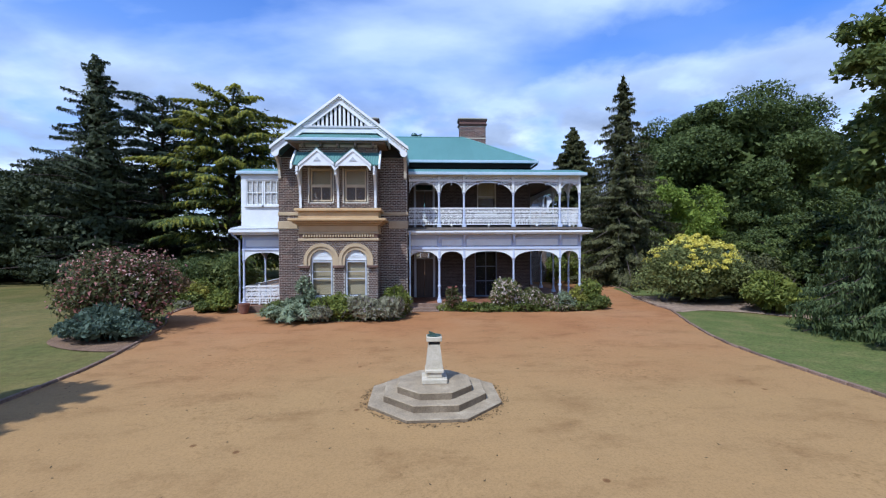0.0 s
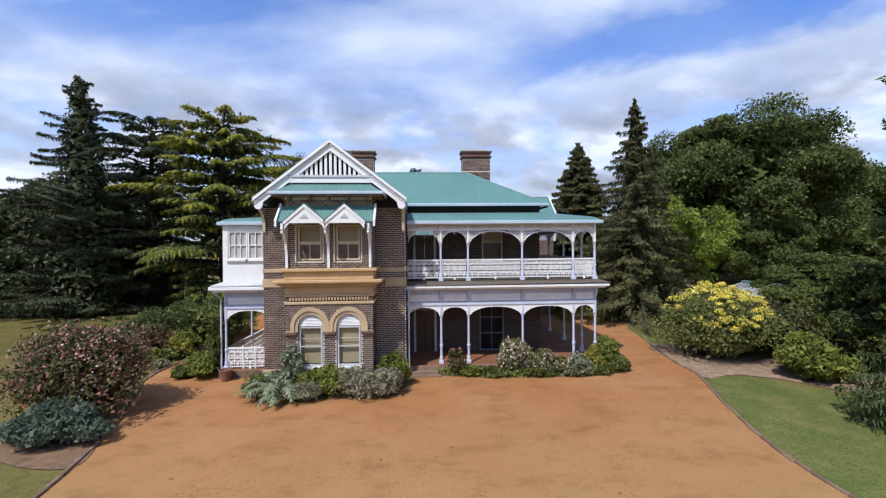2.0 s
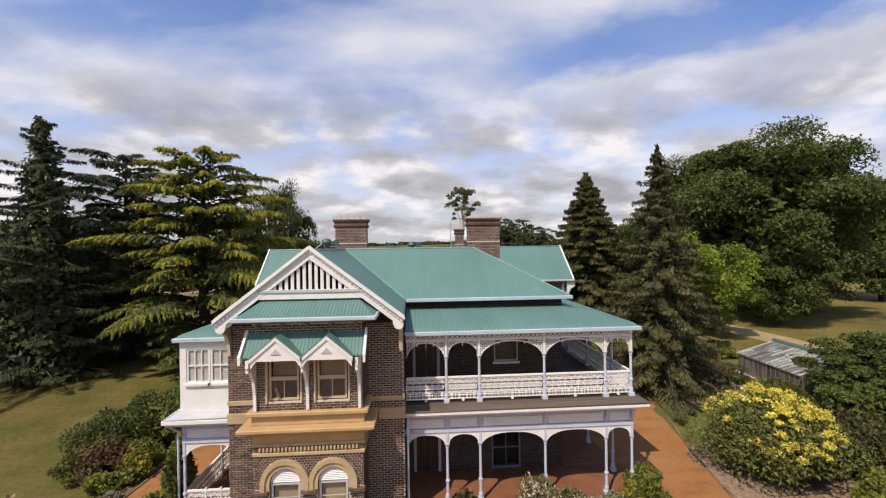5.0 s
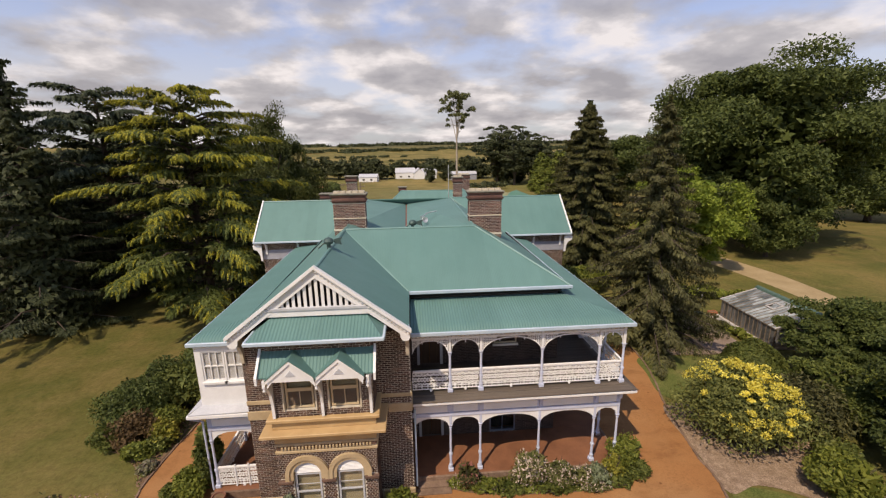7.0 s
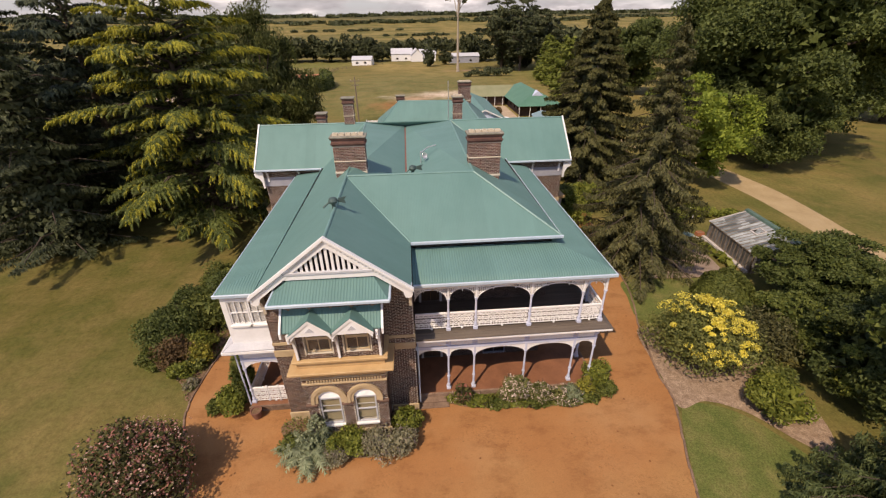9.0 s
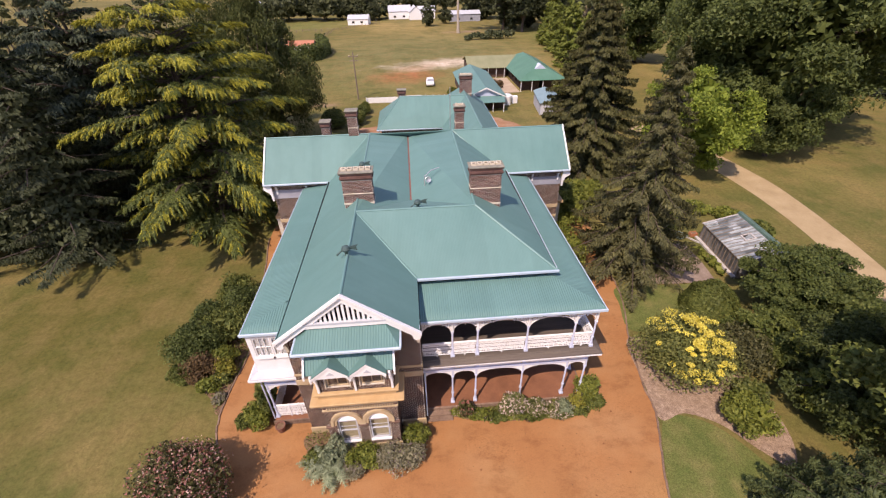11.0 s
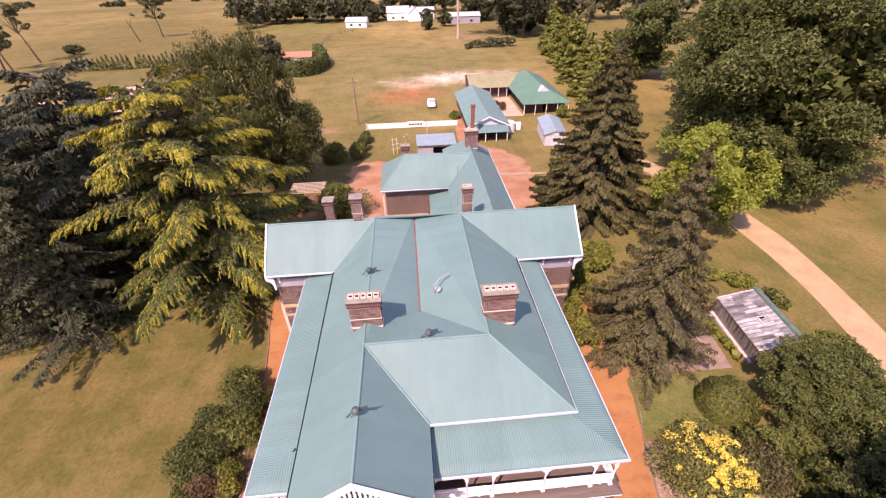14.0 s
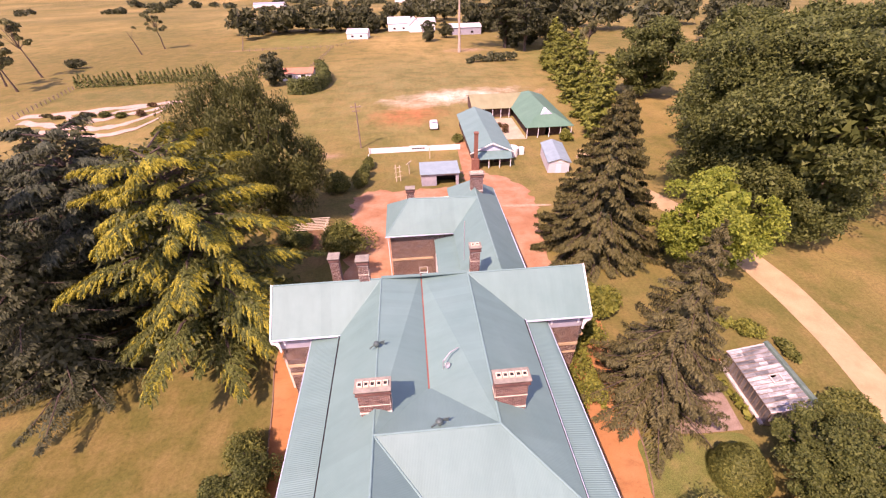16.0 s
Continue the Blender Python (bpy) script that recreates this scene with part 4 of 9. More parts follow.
for i, c in enumerate(arch_c):
    lw = window(1, BY, c - 0.47, c + 0.47, 0.98, 2.62, -1, (1, 2), 0.95, frame_mat="skirt")
    part("sash_bar", boxes((c - 0.4, c + 0.4, BY + 0.05, BY + 0.07, 2.12, 2.14)), M["skirt"], lw)
    window(1, BY, c - 0.48, c + 0.48, 5.36, 6.07, -1, (2, 1), 1.0, "soffit", frame_mat="tan_paint", sill=False)
    window(1, BY, c - 0.48, c + 0.48, 6.07, 6.82, -1, (1, 1), 1.0, frame_mat="tan_paint", sill=False)
    for x in (c - 0.56, c + 0.56):
        hp("window_architrave", boxes((x - 0.028, x + 0.028, BY - 0.05, BY - 0.014, 5.26, 6.9), bevel=0.008), "cream", "cream timber window architrave")
    # louvred shutter head inside the arch: a half-round of slats
    s = hp("shutter", prism(bmesh.new(), [(c - 0.48, 2.63)] + [(c + 0.48 * math.cos(a), 2.66 + 0.48 * math.sin(a)) for a in np.linspace(math.pi, 0, 17)] + [(c + 0.48, 2.63)], 1, BY + 0.05, BY + 0.08), "white", "white slatted blind box in the arched window head")
    for k in range(8):
        z = 2.66 + k * 0.058
        hw = math.sqrt(max(0.47 ** 2 - (z + 0.03 - 2.66) ** 2, 0.001))
        part("slat", prism(bmesh.new(), [(BY + 0.05, z + 0.045), (BY + 0.012, z + 0.008), (BY + 0.012, z), (BY + 0.05, z + 0.03)], 0, c - hw, c + hw), M["white"], s)
    # arch mouldings, two orders
    for r0, r1, y0, y1 in ((0.5, 0.64, BY - 0.07, BY + 0.06), (0.64, 0.79, BY - 0.12, BY + 0.02)):
        ring = [(c + r1 * math.cos(a), 2.64 + r1 * math.sin(a)) for a in np.linspace(0, math.pi, 21)] + [(c + r0 * math.cos(a), 2.64 + r0 * math.sin(a)) for a in np.linspace(math.pi, 0, 21)]
        bm = bmesh.new()
        n = 21
        lo = [bm.verts.new((p[0], y0, p[1])) for p in ring]
        hi = [bm.verts.new((p[0], y1, p[1])) for p in ring]
        for k in range(n - 1):
            bm.faces.new((lo[k], lo[k + 1], lo[2 * n - 2 - k], lo[2 * n - 1 - k]))
            bm.faces.new((hi[k + 1], hi[k], hi[2 * n - 1 - k], hi[2 * n - 2 - k]))
            bm.faces.new((lo[k + 1], lo[k], hi[k], hi[k + 1]))
            bm.faces.new((lo[2 * n - 1 - k], lo[2 * n - 2 - k], hi[2 * n - 2 - k], hi[2 * n - 1 - k]))
        box(bm, c - r1, c - r0, y0, y1, 2.42, 2.64)
        box(bm, c + r0, c + r1, y0, y1, 2.42, 2.64)
        bmesh.ops.recalc_face_normals(bm, faces=bm.faces)
        hp("arch_moulding", bm, "stone", "cream sandstone arch moulding")
hps("impost_band", [(BX0 - 0.06, arch_c[0] - 0.52, BY - 0.14, BY + 0.02, 2.3, 2.42), (arch_c[0] + 0.52, arch_c[1] - 0.52, BY - 0.14, BY + 0.02, 2.3, 2.42), (arch_c[1] + 0.52, BX1 + 0.06, BY - 0.14, BY + 0.02, 2.3, 2.42)], "brick_joined", "dark moulded brick impost band", 0.015)
hps("plinth", [(BX0 - 0.08, BX1 + 0.08, BY - 0.1, BY - 0.002, 0, 0.55), (TX0 - 0.06, BX0 - 0.002, TY - 0.08, TY - 0.002, 0, 0.55), (BX1 + 0.09, TX1 + 0.06, TY - 0.08, TY - 0.002, 0, 0.55)], "stone", "cream stone plinth", 0.02)


def band(z0, z1, grow, material, label="", name="cornice", back=True):
    return hp(name, boxes((BX0 - grow, BX1 + grow, BY - grow, TY - 0.002, z0, z1), bevel=min(0.02, (z1 - z0) / 4)), material, label)


band(3.54, 3.66, 0.06, "stone", "cream string course")
band(3.66, 3.86, 0.015, "brick_joined", "dark brick frieze behind dentils", "frieze_band")
band(3.86, 3.96, 0.07, "stone", "cream string course")
band(3.96, 4.26, 0.04, "ochre", "ochre painted band", "frieze_band")
for k, (z0, z1, g) in enumerate(((4.26, 4.34, 0.14), (4.34, 4.44, 0.26), (4.44, 4.56, 0.42))):
    band(z0, z1, g, "ochre", "ochre painted moulded cornice")
band(4.56, 4.9, 0.06, "ochre", "ochre painted parapet panel", "panel")
band(4.9, 5.03, 0.2, "ochre", "ochre painted window ledge", "ledge")
dent = mesh_of("dentil", boxes((-0.034, 0.034, -0.07, 0.0, -0.06, 0.06), bevel=0.008), M["stone"])
for k in range(27):
    ob = hp("dentil", dent, None)
    ob.location = (BX0 + 0.2 + k * (BX1 - BX0 - 0.4) / 26, BY - 0.015, 3.77)
hps("stone_band", [(TX0 - 0.03, BX0 - 0.003, TY - 0.04, TY - 0.002, 4.8, 4.97), (BX1 + 0.003, TX1 + 0.03, TY - 0.04, TY - 0.002, 4.8, 4.97), (TX0 - 0.04, BX0 - 0.43, TY - 0.05, TY - 0.002, 4.15, 4.52), (BX1 + 0.43, TX1 + 0.04, TY - 0.05, TY - 0.002, 4.15, 4.52), (TX1 + 0.002, TX1 + 0.04, TY - 0.04, 21.4, 4.8, 4.97), (TX1 + 0.002, TX1 + 0.05, TY - 0.05, 21.3, 4.3, 4.52)], "stone", "cream stone band courses", 0.012)
# bay piers, white verticals beside the upper windows
hp("downpipe", tube(bmesh.new(), [(BX0 - 0.06, TY - 0.06, 0.1), (BX0 - 0.06, TY - 0.06, 4.2)], 0.04, 8), "gutter")
hp("downpipe", tube(bmesh.new(), [(TX1 + 0.12, TY + 0.2, 0.4), (TX1 + 0.12, TY + 0.2, 4.0)], 0.045, 8), "gutter")

# hood over the upper windows: sloped roof, twin gablets, brackets
HY0, HY1 = 18.72, BY
hp("hood_roof", slab([[(BX0 - 0.18, HY0 + 0.1, 6.95), (BX1 + 0.18, HY0 + 0.1, 6.95), (BX1 + 0.1, HY1 + 0.02, 7.62), (BX0 - 0.1, HY1 + 0.02, 7.62)]], 0.05), "iron_x", "green corrugated hood roof over the upper bay windows")
for s in (BX0 - 0.2, BX1 + 0.12):
    hp("hood_barge", prism(bmesh.new(), [(HY0, 6.72), (HY0, 6.98), (HY1, 7.7), (HY1, 7.5)], 0, s, s + 0.08), "white")
for c in arch_c:
    w = 0.775
    y = HY0 - 0.02
    bm = prism(bmesh.new(), [(c - w, 6.85), (c, 7.52), (c + w, 6.85), (c + w, 6.62), (c + 0.6, 6.85), (c - 0.6, 6.85), (c - w, 6.62)], 1, y - 0.05, y)
    gb = hp("gablet", bm, "white", "white timber gablet")
    for sgn in (-1, 1):
        part("gablet_barge", prism(bmesh.new(), [(c, 7.62), (c + sgn * (w + 0.03), 6.92), (c + sgn * (w + 0.03), 6.80), (c, 7.48)], 1, y - 0.09, y - 0.05), M["white"], gb)
        hp("gablet_roof", slab([[(c, y - 0.1, 7.64), (c + sgn * (w + 0.05), y - 0.1, 6.95), (c + sgn * (w + 0.0), y + 0.36, 6.97), (c, y + 0.72, 7.62)]], 0.03), "roof_y")
    part("carving", prism(bmesh.new(), [(c - 0.16, 7.06), (c + 0.16, 7.06), (c, 7.24)], 1, y - 0.075, y - 0.05), M["skirt"], gb)
for bx in (BX0 + 0.08, (arch_c[0] + arch_c[1]) / 2, BX1 - 0.08):
    pts = [(BY - 0.03, 5.05), (BY - 0.1, 5.05), (BY - 0.12, 5.6), (BY - 0.22, 6.05), (BY - 0.45, 6.4), (HY0 + 0.02, 6.6), (HY0 + 0.02, 6.85), (BY - 0.03, 6.85), (BY - 0.03, 6.5), (BY - 0.05, 6.2)]
    hp("bracket", prism(bmesh.new(), pts, 0, bx - 0.05, bx + 0.05), "white", "white curved timber bracket")
    hp("bracket_drop", lathe(bmesh.new(), [(0.02, 0), (0.06, 0.06), (0.045, 0.14), (0.07, 0.2), (0.06, 0.26)], (bx, HY0 + 0.06, 6.42), 8), "white")

# pent roof across the gable
hp("pent_roof", slab([[(-6.05, 18.98, 8.12), (-1.62, 18.98, 8.12), (-2.4, 20.3, 8.74), (-5.3, 20.3, 8.74)]], 0.05), "iron_x", "green corrugated pent roof under the gable")
hp("pent_roof", slab([[(-6.05, 18.98, 8.12), (-5.3, 20.3, 8.74), (-6.05, 20.6, 8.18)]], 0.05), "iron_y")
hp("pent_roof", slab([[(-1.62, 18.98, 8.12), (-1.62, 20.6, 8.18), (-2.4, 20.3, 8.74)]], 0.05), "iron_y")
hps("gutter", [(-6.12, -1.55, 18.88, 18.98, 8.02, 8.15), (-6.14, -6.05, 18.98, 20.6, 8.02, 8.15), (-1.62, -1.53, 18.98, 20.6, 8.02, 8.15)], "gutter", "pale blue gutter", 0.02)
hps("soffit", [(-6.0, -1.67, 19.0, 20.6, 7.96, 8.01)], "soffit", "", 0.0)
for k in range(5):
    hp("eave_bracket", boxes((BX0 + 0.2 + k * 0.78, BX0 + 0.3 + k * 0.78, 19.05, BY - 0.01, 7.8, 7.96), bevel=0.015), "wood")

for x in (TX0 + 0.08, TX1 - 0.08):
    hp("eave_bracket", prism(bmesh.new(), [(TY - 0.02, 6.55), (TY - 0.1, 6.6), (TY - 0.16, 7.0), (TY - 0.34, 7.35), (TY - 0.62, 7.5), (TY - 0.62, 7.6), (TY - 0.02, 7.6)], 0, x - 0.06, x + 0.06), "cream", "curved cream timber eave bracket")
# gable: barge boards, collar and slats
GA = (-3.86, 10.34)
GY = 19.92
for sgn in (-1, 1):
    fx, fz = GA[0] + sgn * 3.16, 7.72
    bm = prism(bmesh.new(), [(GA[0], GA[1]), (fx, fz + 0.14), (fx, fz - 0.08), (fx - sgn * 0.05, fz - 0.17), (fx - sgn * 0.14, fz - 0.21), (fx - sgn * 0.26, fz - 0.19), (fx - sgn * 0.33, fz - 0.1), (fx - sgn * 0.37, fz + 0.1), (GA[0], GA[1] - 0.36)], 1, GY - 0.06, GY)
    bg = hp("barge_board", bm, "white", "white timber barge board with a rounded foot")
    part("barge_trim", prism(bmesh.new(), [(GA[0], GA[1] + 0.1), (fx + sgn * 0.05, fz + 0.26), (fx + sgn * 0.05, fz + 0.12), (GA[0], GA[1] - 0.03)], 1, GY - 0.16, GY + 0.0), M["white"], bg)
    bm = bmesh.new()
    for k in range(26):
        t = (k + 0.5) / 26
        x, z = GA[0] + (fx - GA[0]) * t, GA[1] + 0.02 + (fz + 0.16 - GA[1] - 0.02) * t
        box(bm, x - 0.03, x + 0.03, GY - 0.11, GY - 0.062, z - 0.13, z - 0.05)
    tagged(part("scallop_trim", bm, M["white"], bg), kind="stuff")
hp("collar_beam", boxes((GA[0] - 1.8, GA[0] + 1.8, GY - 0.05, GY + 0.03, 8.62, 8.84), bevel=0.012), "white", "white collar beam across the gable")
hp("collar_moulding", boxes((GA[0] - 1.78, GA[0] + 1.78, GY - 0.09, GY + 0.03, 8.84, 8.95), bevel=0.012), "skirt", "grey-white moulding of the gable collar")
for k in range(-7, 8):
    x = GA[0] + k * 0.2
    top = GA[1] - 0.38 - abs(k) * 0.2 * 0.79
    if top > 9.0:
        hp("gable_slat", boxes((x - 0.056, x + 0.056, GY + 0.01, GY + 0.04, 8.93, top + 0.1), bevel=0.006), "white", "white vertical slat")
# near-black sheet behind the slats; the recess's shade is in its colour
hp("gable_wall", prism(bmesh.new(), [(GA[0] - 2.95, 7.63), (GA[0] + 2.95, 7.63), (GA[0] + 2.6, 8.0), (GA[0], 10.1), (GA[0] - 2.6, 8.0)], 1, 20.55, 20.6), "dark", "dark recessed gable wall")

# ---- roofs ----
RL, RR, RY = -3.86, 2.72, 26.95      # ridge lines
EL, ER, EF = -6.98, 6.56, 23.5       # main eaves
WY, WZ, WE = 39.55, 10.32, 36.55     # wing ridge and front eave
hp("roof", slab([[(RL, GY + 0.01, RZ + 0.02), (RL, RY, RZ), (RL, WY, RZ), (EL, WE, ME - 0.35), (EL, GY + 0.01, ME - 0.2)]], 0.07), "roof_y", "green corrugated iron roof slope")
hp("roof", slab([[(RL, GY + 0.01, RZ + 0.02), (-0.72, GY + 0.01, ME - 0.2), (-0.72, EF, ME - 0.02), (RL, RY, RZ)]], 0.07), "roof_y", "green corrugated iron roof slope of the gable")
hp("roof", slab([[(-0.72, EF, ME), (ER, EF, ME), (RR, RY, RZ), (RL, RY, RZ)]], 0.07), "roof_x", "green corrugated iron front roof slope")
hp("roof", slab([[(ER, EF, ME), (ER, WE, ME - 0.2), (RR, WY, RZ - 0.05), (RR, RY, RZ)]], 0.07), "roof_y", "green corrugated iron roof slope")
VX = -0.85
hp("roof", slab([[(RL, RY, RZ), (RR, RY, RZ), (VX + 0.25, 30.4, 9.0), (VX - 0.25, 30.4, 9.0)]], 0.07), "roof_x", "green corrugated iron inner roof slope")
hp("roof", slab([[(RL, RY, RZ), (VX - 0.05, 30.4, 8.95), (VX - 0.05, 40.4, 9.85), (RL, 39.9, RZ)]], 0.07), "roof_y", "green corrugated iron inner roof slope")
hp("roof", slab([[(RR, RY, RZ), (RR, 39.9, RZ), (VX + 0.05, 40.4, 9.85), (VX + 0.05, 30.4, 8.95)]], 0.07), "roof_y", "green corrugated iron inner roof slope")
hp("valley_gutter", slab([[(VX - 0.14, 30.3, 8.93), (VX + 0.14, 30.3, 8.93), (VX + 0.14, 40.4, 9.83), (VX - 0.14, 40.4, 9.83)]], 0.08), "redline", "rust-red valley gutter")
hp("roof", slab([[(-11.95, WE, 7.76), (EL + 0.2, WE, 7.76), (RL, WY, WZ), (-11.95, WY, WZ)]], 0.07), "roof_x", "green corrugated iron wing roof")
hp("roof", slab([[(ER - 0.2, WE, 7.76), (11.75, WE, 7.76), (11.75, WY, WZ), (RR, WY, WZ)]], 0.07), "roof_x", "green corrugated iron wing roof")
hp("roof", slab([[(-11.95, WY, WZ), (11.75, WY, WZ), (11.75, 42.7, 7.76), (-11.95, 42.7, 7.76)]], 0.07), "roof_x", "green corrugated iron wing roof")


def ridge_cap(*pts):
    return hp("ridge_cap", tube(bmesh.new(), [(p[0], p[1], p[2] - 0.01) for p in pts], 0.065, 8), "ridge")


ridge_cap((RL, GY + 0.02, RZ - 0.01), (RL, WY, RZ))
ridge_cap((RL, RY, RZ), (RR, RY, RZ))
ridge_cap((RR, RY, RZ), (RR, WY, RZ))
ridge_cap((RR, RY, RZ), (ER, EF, ME))
ridge_cap((-0.72, EF, ME), (RL, RY, RZ))
ridge_cap((-11.95, WY, WZ), (RL, WY, WZ))
ridge_cap((RR, WY, WZ), (11.75, WY, WZ))
ridge_cap((EL + 0.2, WE, 7.78), (RL, WY, WZ))
ridge_cap((ER - 0.2, WE, 7.78), (RR, WY, WZ))
# main gutters; the near-black fascia wall below them paints in the shadow gap
hps("gutter", [(-0.72, ER + 0.1, EF - 0.1, EF, ME - 0.13, ME + 0.02), (-0.8, -0.72, 20.1, EF - 0.1, ME - 0.3, ME - 0.16)], "gutter", "pale blue gutter", 0.02)
hps("gutter", [(-12.0, EL, WE - 0.1, WE, 7.64, 7.77), (ER, 11.8, WE - 0.1, WE, 7.64, 7.77)], "gutter", "pale blue gutter", 0.02)
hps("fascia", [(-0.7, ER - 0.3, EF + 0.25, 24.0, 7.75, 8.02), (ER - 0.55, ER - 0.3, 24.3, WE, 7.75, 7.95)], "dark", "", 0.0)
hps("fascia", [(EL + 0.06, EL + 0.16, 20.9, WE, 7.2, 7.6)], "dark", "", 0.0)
for x0, x1, ym, zg, mt in ((ER + 0.065, ER + 0.1, EF, ME - 0.2, "gutter"), (EL - 0.12, EL - 0.08, GY + 0.1, ME - 0.42, "ridge")):
    g = hp("gutter", boxes((x0, x1, ym, WE - 0.1, zg, zg + 0.14), bevel=0.01), mt, "thin painted side gutter")
    # solid near-black fill stands in for the shaded hollow of the gutter
    part("trough", boxes((ER if x0 > 0 else EL - 0.08, x0 if x0 > 0 else EL, ym, WE - 0.1, zg, zg + 0.09)), M["dark"], g, "dark gutter trough")
# verandah roofs: slightly bull-nosed toward the edge
VL, VR, VFY = -9.2, 8.56, 21.42


def ver_profile(z_in, z_out, n=5):
    out = [(t, z_in + (z_out + 0.26 - z_in) * t / 0.74) for t in (0.0, 0.25, 0.5, 0.74)]
    for u in (0.3, 0.55, 0.75, 0.9, 1.0):
        out.append((0.74 + 0.26 * u, z_out + 0.26 - 0.06 * u - 0.20 * (1 - math.sqrt(1 - u * u * 0.98)) / 0.86))
    return out


prof = ver_profile(7.66, EV + 0.02)


def profile_sheet(rows, thick=0.05):
    """A curved sheet through rows of two or more points, with a thickness."""
    bm = bmesh.new()
    hi = [[bm.verts.new(p) for p in r] for r in rows]
    lo = [[bm.verts.new((p[0], p[1], p[2] - thick)) for p in r] for r in rows]
    m, n = len(rows), len(rows[0])
    for a in range(m - 1):
        for k in range(n - 1):
            bm.faces.new((hi[a][k], hi[a][k + 1], hi[a + 1][k + 1], hi[a + 1][k]))
            bm.faces.new((lo[a][k + 1], lo[a][k], lo[a + 1][k], lo[a + 1][k + 1]))
        for k in (0, n - 1):
            bm.faces.new((hi[a][k], hi[a + 1][k], lo[a + 1][k], lo[a][k]))
    for a in (0, m - 1):
        for k in range(n - 1):
            bm.faces.new((hi[a][k], lo[a][k], lo[a][k + 1], hi[a][k + 1]))
    bmesh.ops.recalc_face_normals(bm, faces=bm.faces)
    return bm


rows_f, rows_r, rows_l, rows_l2 = [], [], [], []
for t0, z0 in prof:
    y0, x0 = 23.75 + (VFY - 23.75) * t0, 6.25 + (VR - 6.25) * t0
    rows_f.append([(-0.7, y0, z0), (x0, y0, z0)])
    rows_r.append([(x0, y0, z0), (x0, WE + 0.3, z0)])
    u0, v0, zl = -6.8 + (VL + 6.8) * t0, 23.7 + (21.45 - 23.7) * t0, z0 - 0.15 * (1 - t0)
    rows_l.append([(u0, v0, zl), (u0, WE + 0.3, zl)])
    rows_l2.append([(u0, v0, zl), (-6.97, v0, zl)])
front, right, leftv, leftf = profile_sheet(rows_f), profile_sheet(rows_r), profile_sheet(rows_l), profile_sheet(rows_l2[1:])
hp("verandah_roof", front, "iron_x", "green corrugated bull-nosed verandah roof")
hp("verandah_roof", right, "iron_y", "green corrugated bull-nosed verandah roof")
hp("verandah_roof", leftv, "iron_y", "green corrugated bull-nosed verandah roof")
hp("verandah_roof", leftf, "iron_x", "green corrugated bull-nosed verandah roof")
hps("gutter", [(-0.7, VR + 0.08, VFY - 0.09, VFY, EV - 0.12, EV + 0.04), (VR, VR + 0.06, VFY, WE + 0.3, EV - 0.12, EV + 0.04), (VL - 0.06, VL, 21.45, WE + 0.3, EV - 0.12, EV + 0.04), (VL - 0.08, -6.97, 21.36, 21.45, EV - 0.12, EV + 0.04)], "gutter", "pale blue gutter", 0.02)
hps("verandah_ceiling", [(-0.72, 8.4, 21.7, 24.0, 6.98, 7.0), (6.3, 8.4, 24.0, WE, 6.98, 7.0), (-9.1, -6.95, 21.6, WE, 6.98, 7.0)], "soffit", "", 0.0)

# ---- verandahs ----
PY, PX = 21.65, 8.32
# ground floor slab, deck, skirt
hps("verandah_floor", [(TX1, 8.62, 21.4, 24.0, 0, VF), (6.3, 8.62, 24.0, WE, 0, VF), (-9.15, -6.95, 21.4, WE, 0, VF)], "tile_red", "red tiled verandah floor with stone edge", 0.015)
hps("verandah_edge", [(TX1, 8.68, 21.3, 21.398, 0.0, VF + 0.01), (8.622, 8.7, 21.3, WE, 0.0, VF + 0.01), (-9.22, -6.97, 21.3, 21.398, 0, VF + 0.01)], "edging", "worn red-brown verandah edging", 0.015)
hp("step", boxes((-0.6, 0.72, 20.98, 21.298, 0, 0.17), bevel=0.015), "edging", "worn red-brown entrance step")
hp("step", boxes((-0.7, 0.82, 20.68, 20.978, 0, 0.08), bevel=0.012), "edging", "low red-brown stone doorstep")
hp("pipe", tube(bmesh.new(), [(-5.82, TY - 0.07, 0.1), (-5.82, TY - 0.07, 7.4)], 0.045, 8), "bluewhite", "pale blue rainwater downpipe")
hp("pipe", tube(bmesh.new(), [(-9.2, 21.55, 0.3), (-9.2, 21.55, 3.6), (-9.45, 21.2, 3.95)], 0.04, 8), "bluewhite", "pale blue rainwater downpipe")
hps("upper_deck", [(TX1, PX + 0.22, 21.44, 24.0, DK - 0.12, DK), (6.3, PX + 0.22, 24.0, WE, DK - 0.12, DK)], "deck", "weathered timber upper verandah deck", 0.01)
hps("deck_ceiling", [(TX1, PX + 0.1, 21.75, 24.0, DK - 0.2, DK - 0.13), (6.3, PX + 0.1, 24.0, WE, DK - 0.2, DK - 0.13)], "soffit", "", 0.0)
hp("deck_skirt", slab([[(TX1, 21.12, DK - 0.14), (8.86, 21.12, DK - 0.10), (8.54, 21.5, DK - 0.02), (TX1, 21.5, DK - 0.02)], [(8.86, 21.12, DK - 0.14), (8.86, WE, DK - 0.14), (8.54, WE, DK - 0.02), (8.54, 21.5, DK - 0.02)]], 0.03), "deck", "grey-brown timber skirt edge of the deck")
hps("cornice", [(TX1, 8.84, 21.14, 21.24, DK - 0.3, DK - 0.18), (TX1, 8.7, 21.24, 21.36, DK - 0.38, DK - 0.18), (8.74, 8.84, 21.24, WE, DK - 0.3, DK - 0.18), (8.6, 8.7, 21.36, WE, DK - 0.38, DK - 0.18)], "white", "white moulded cornice below the deck", 0.02)
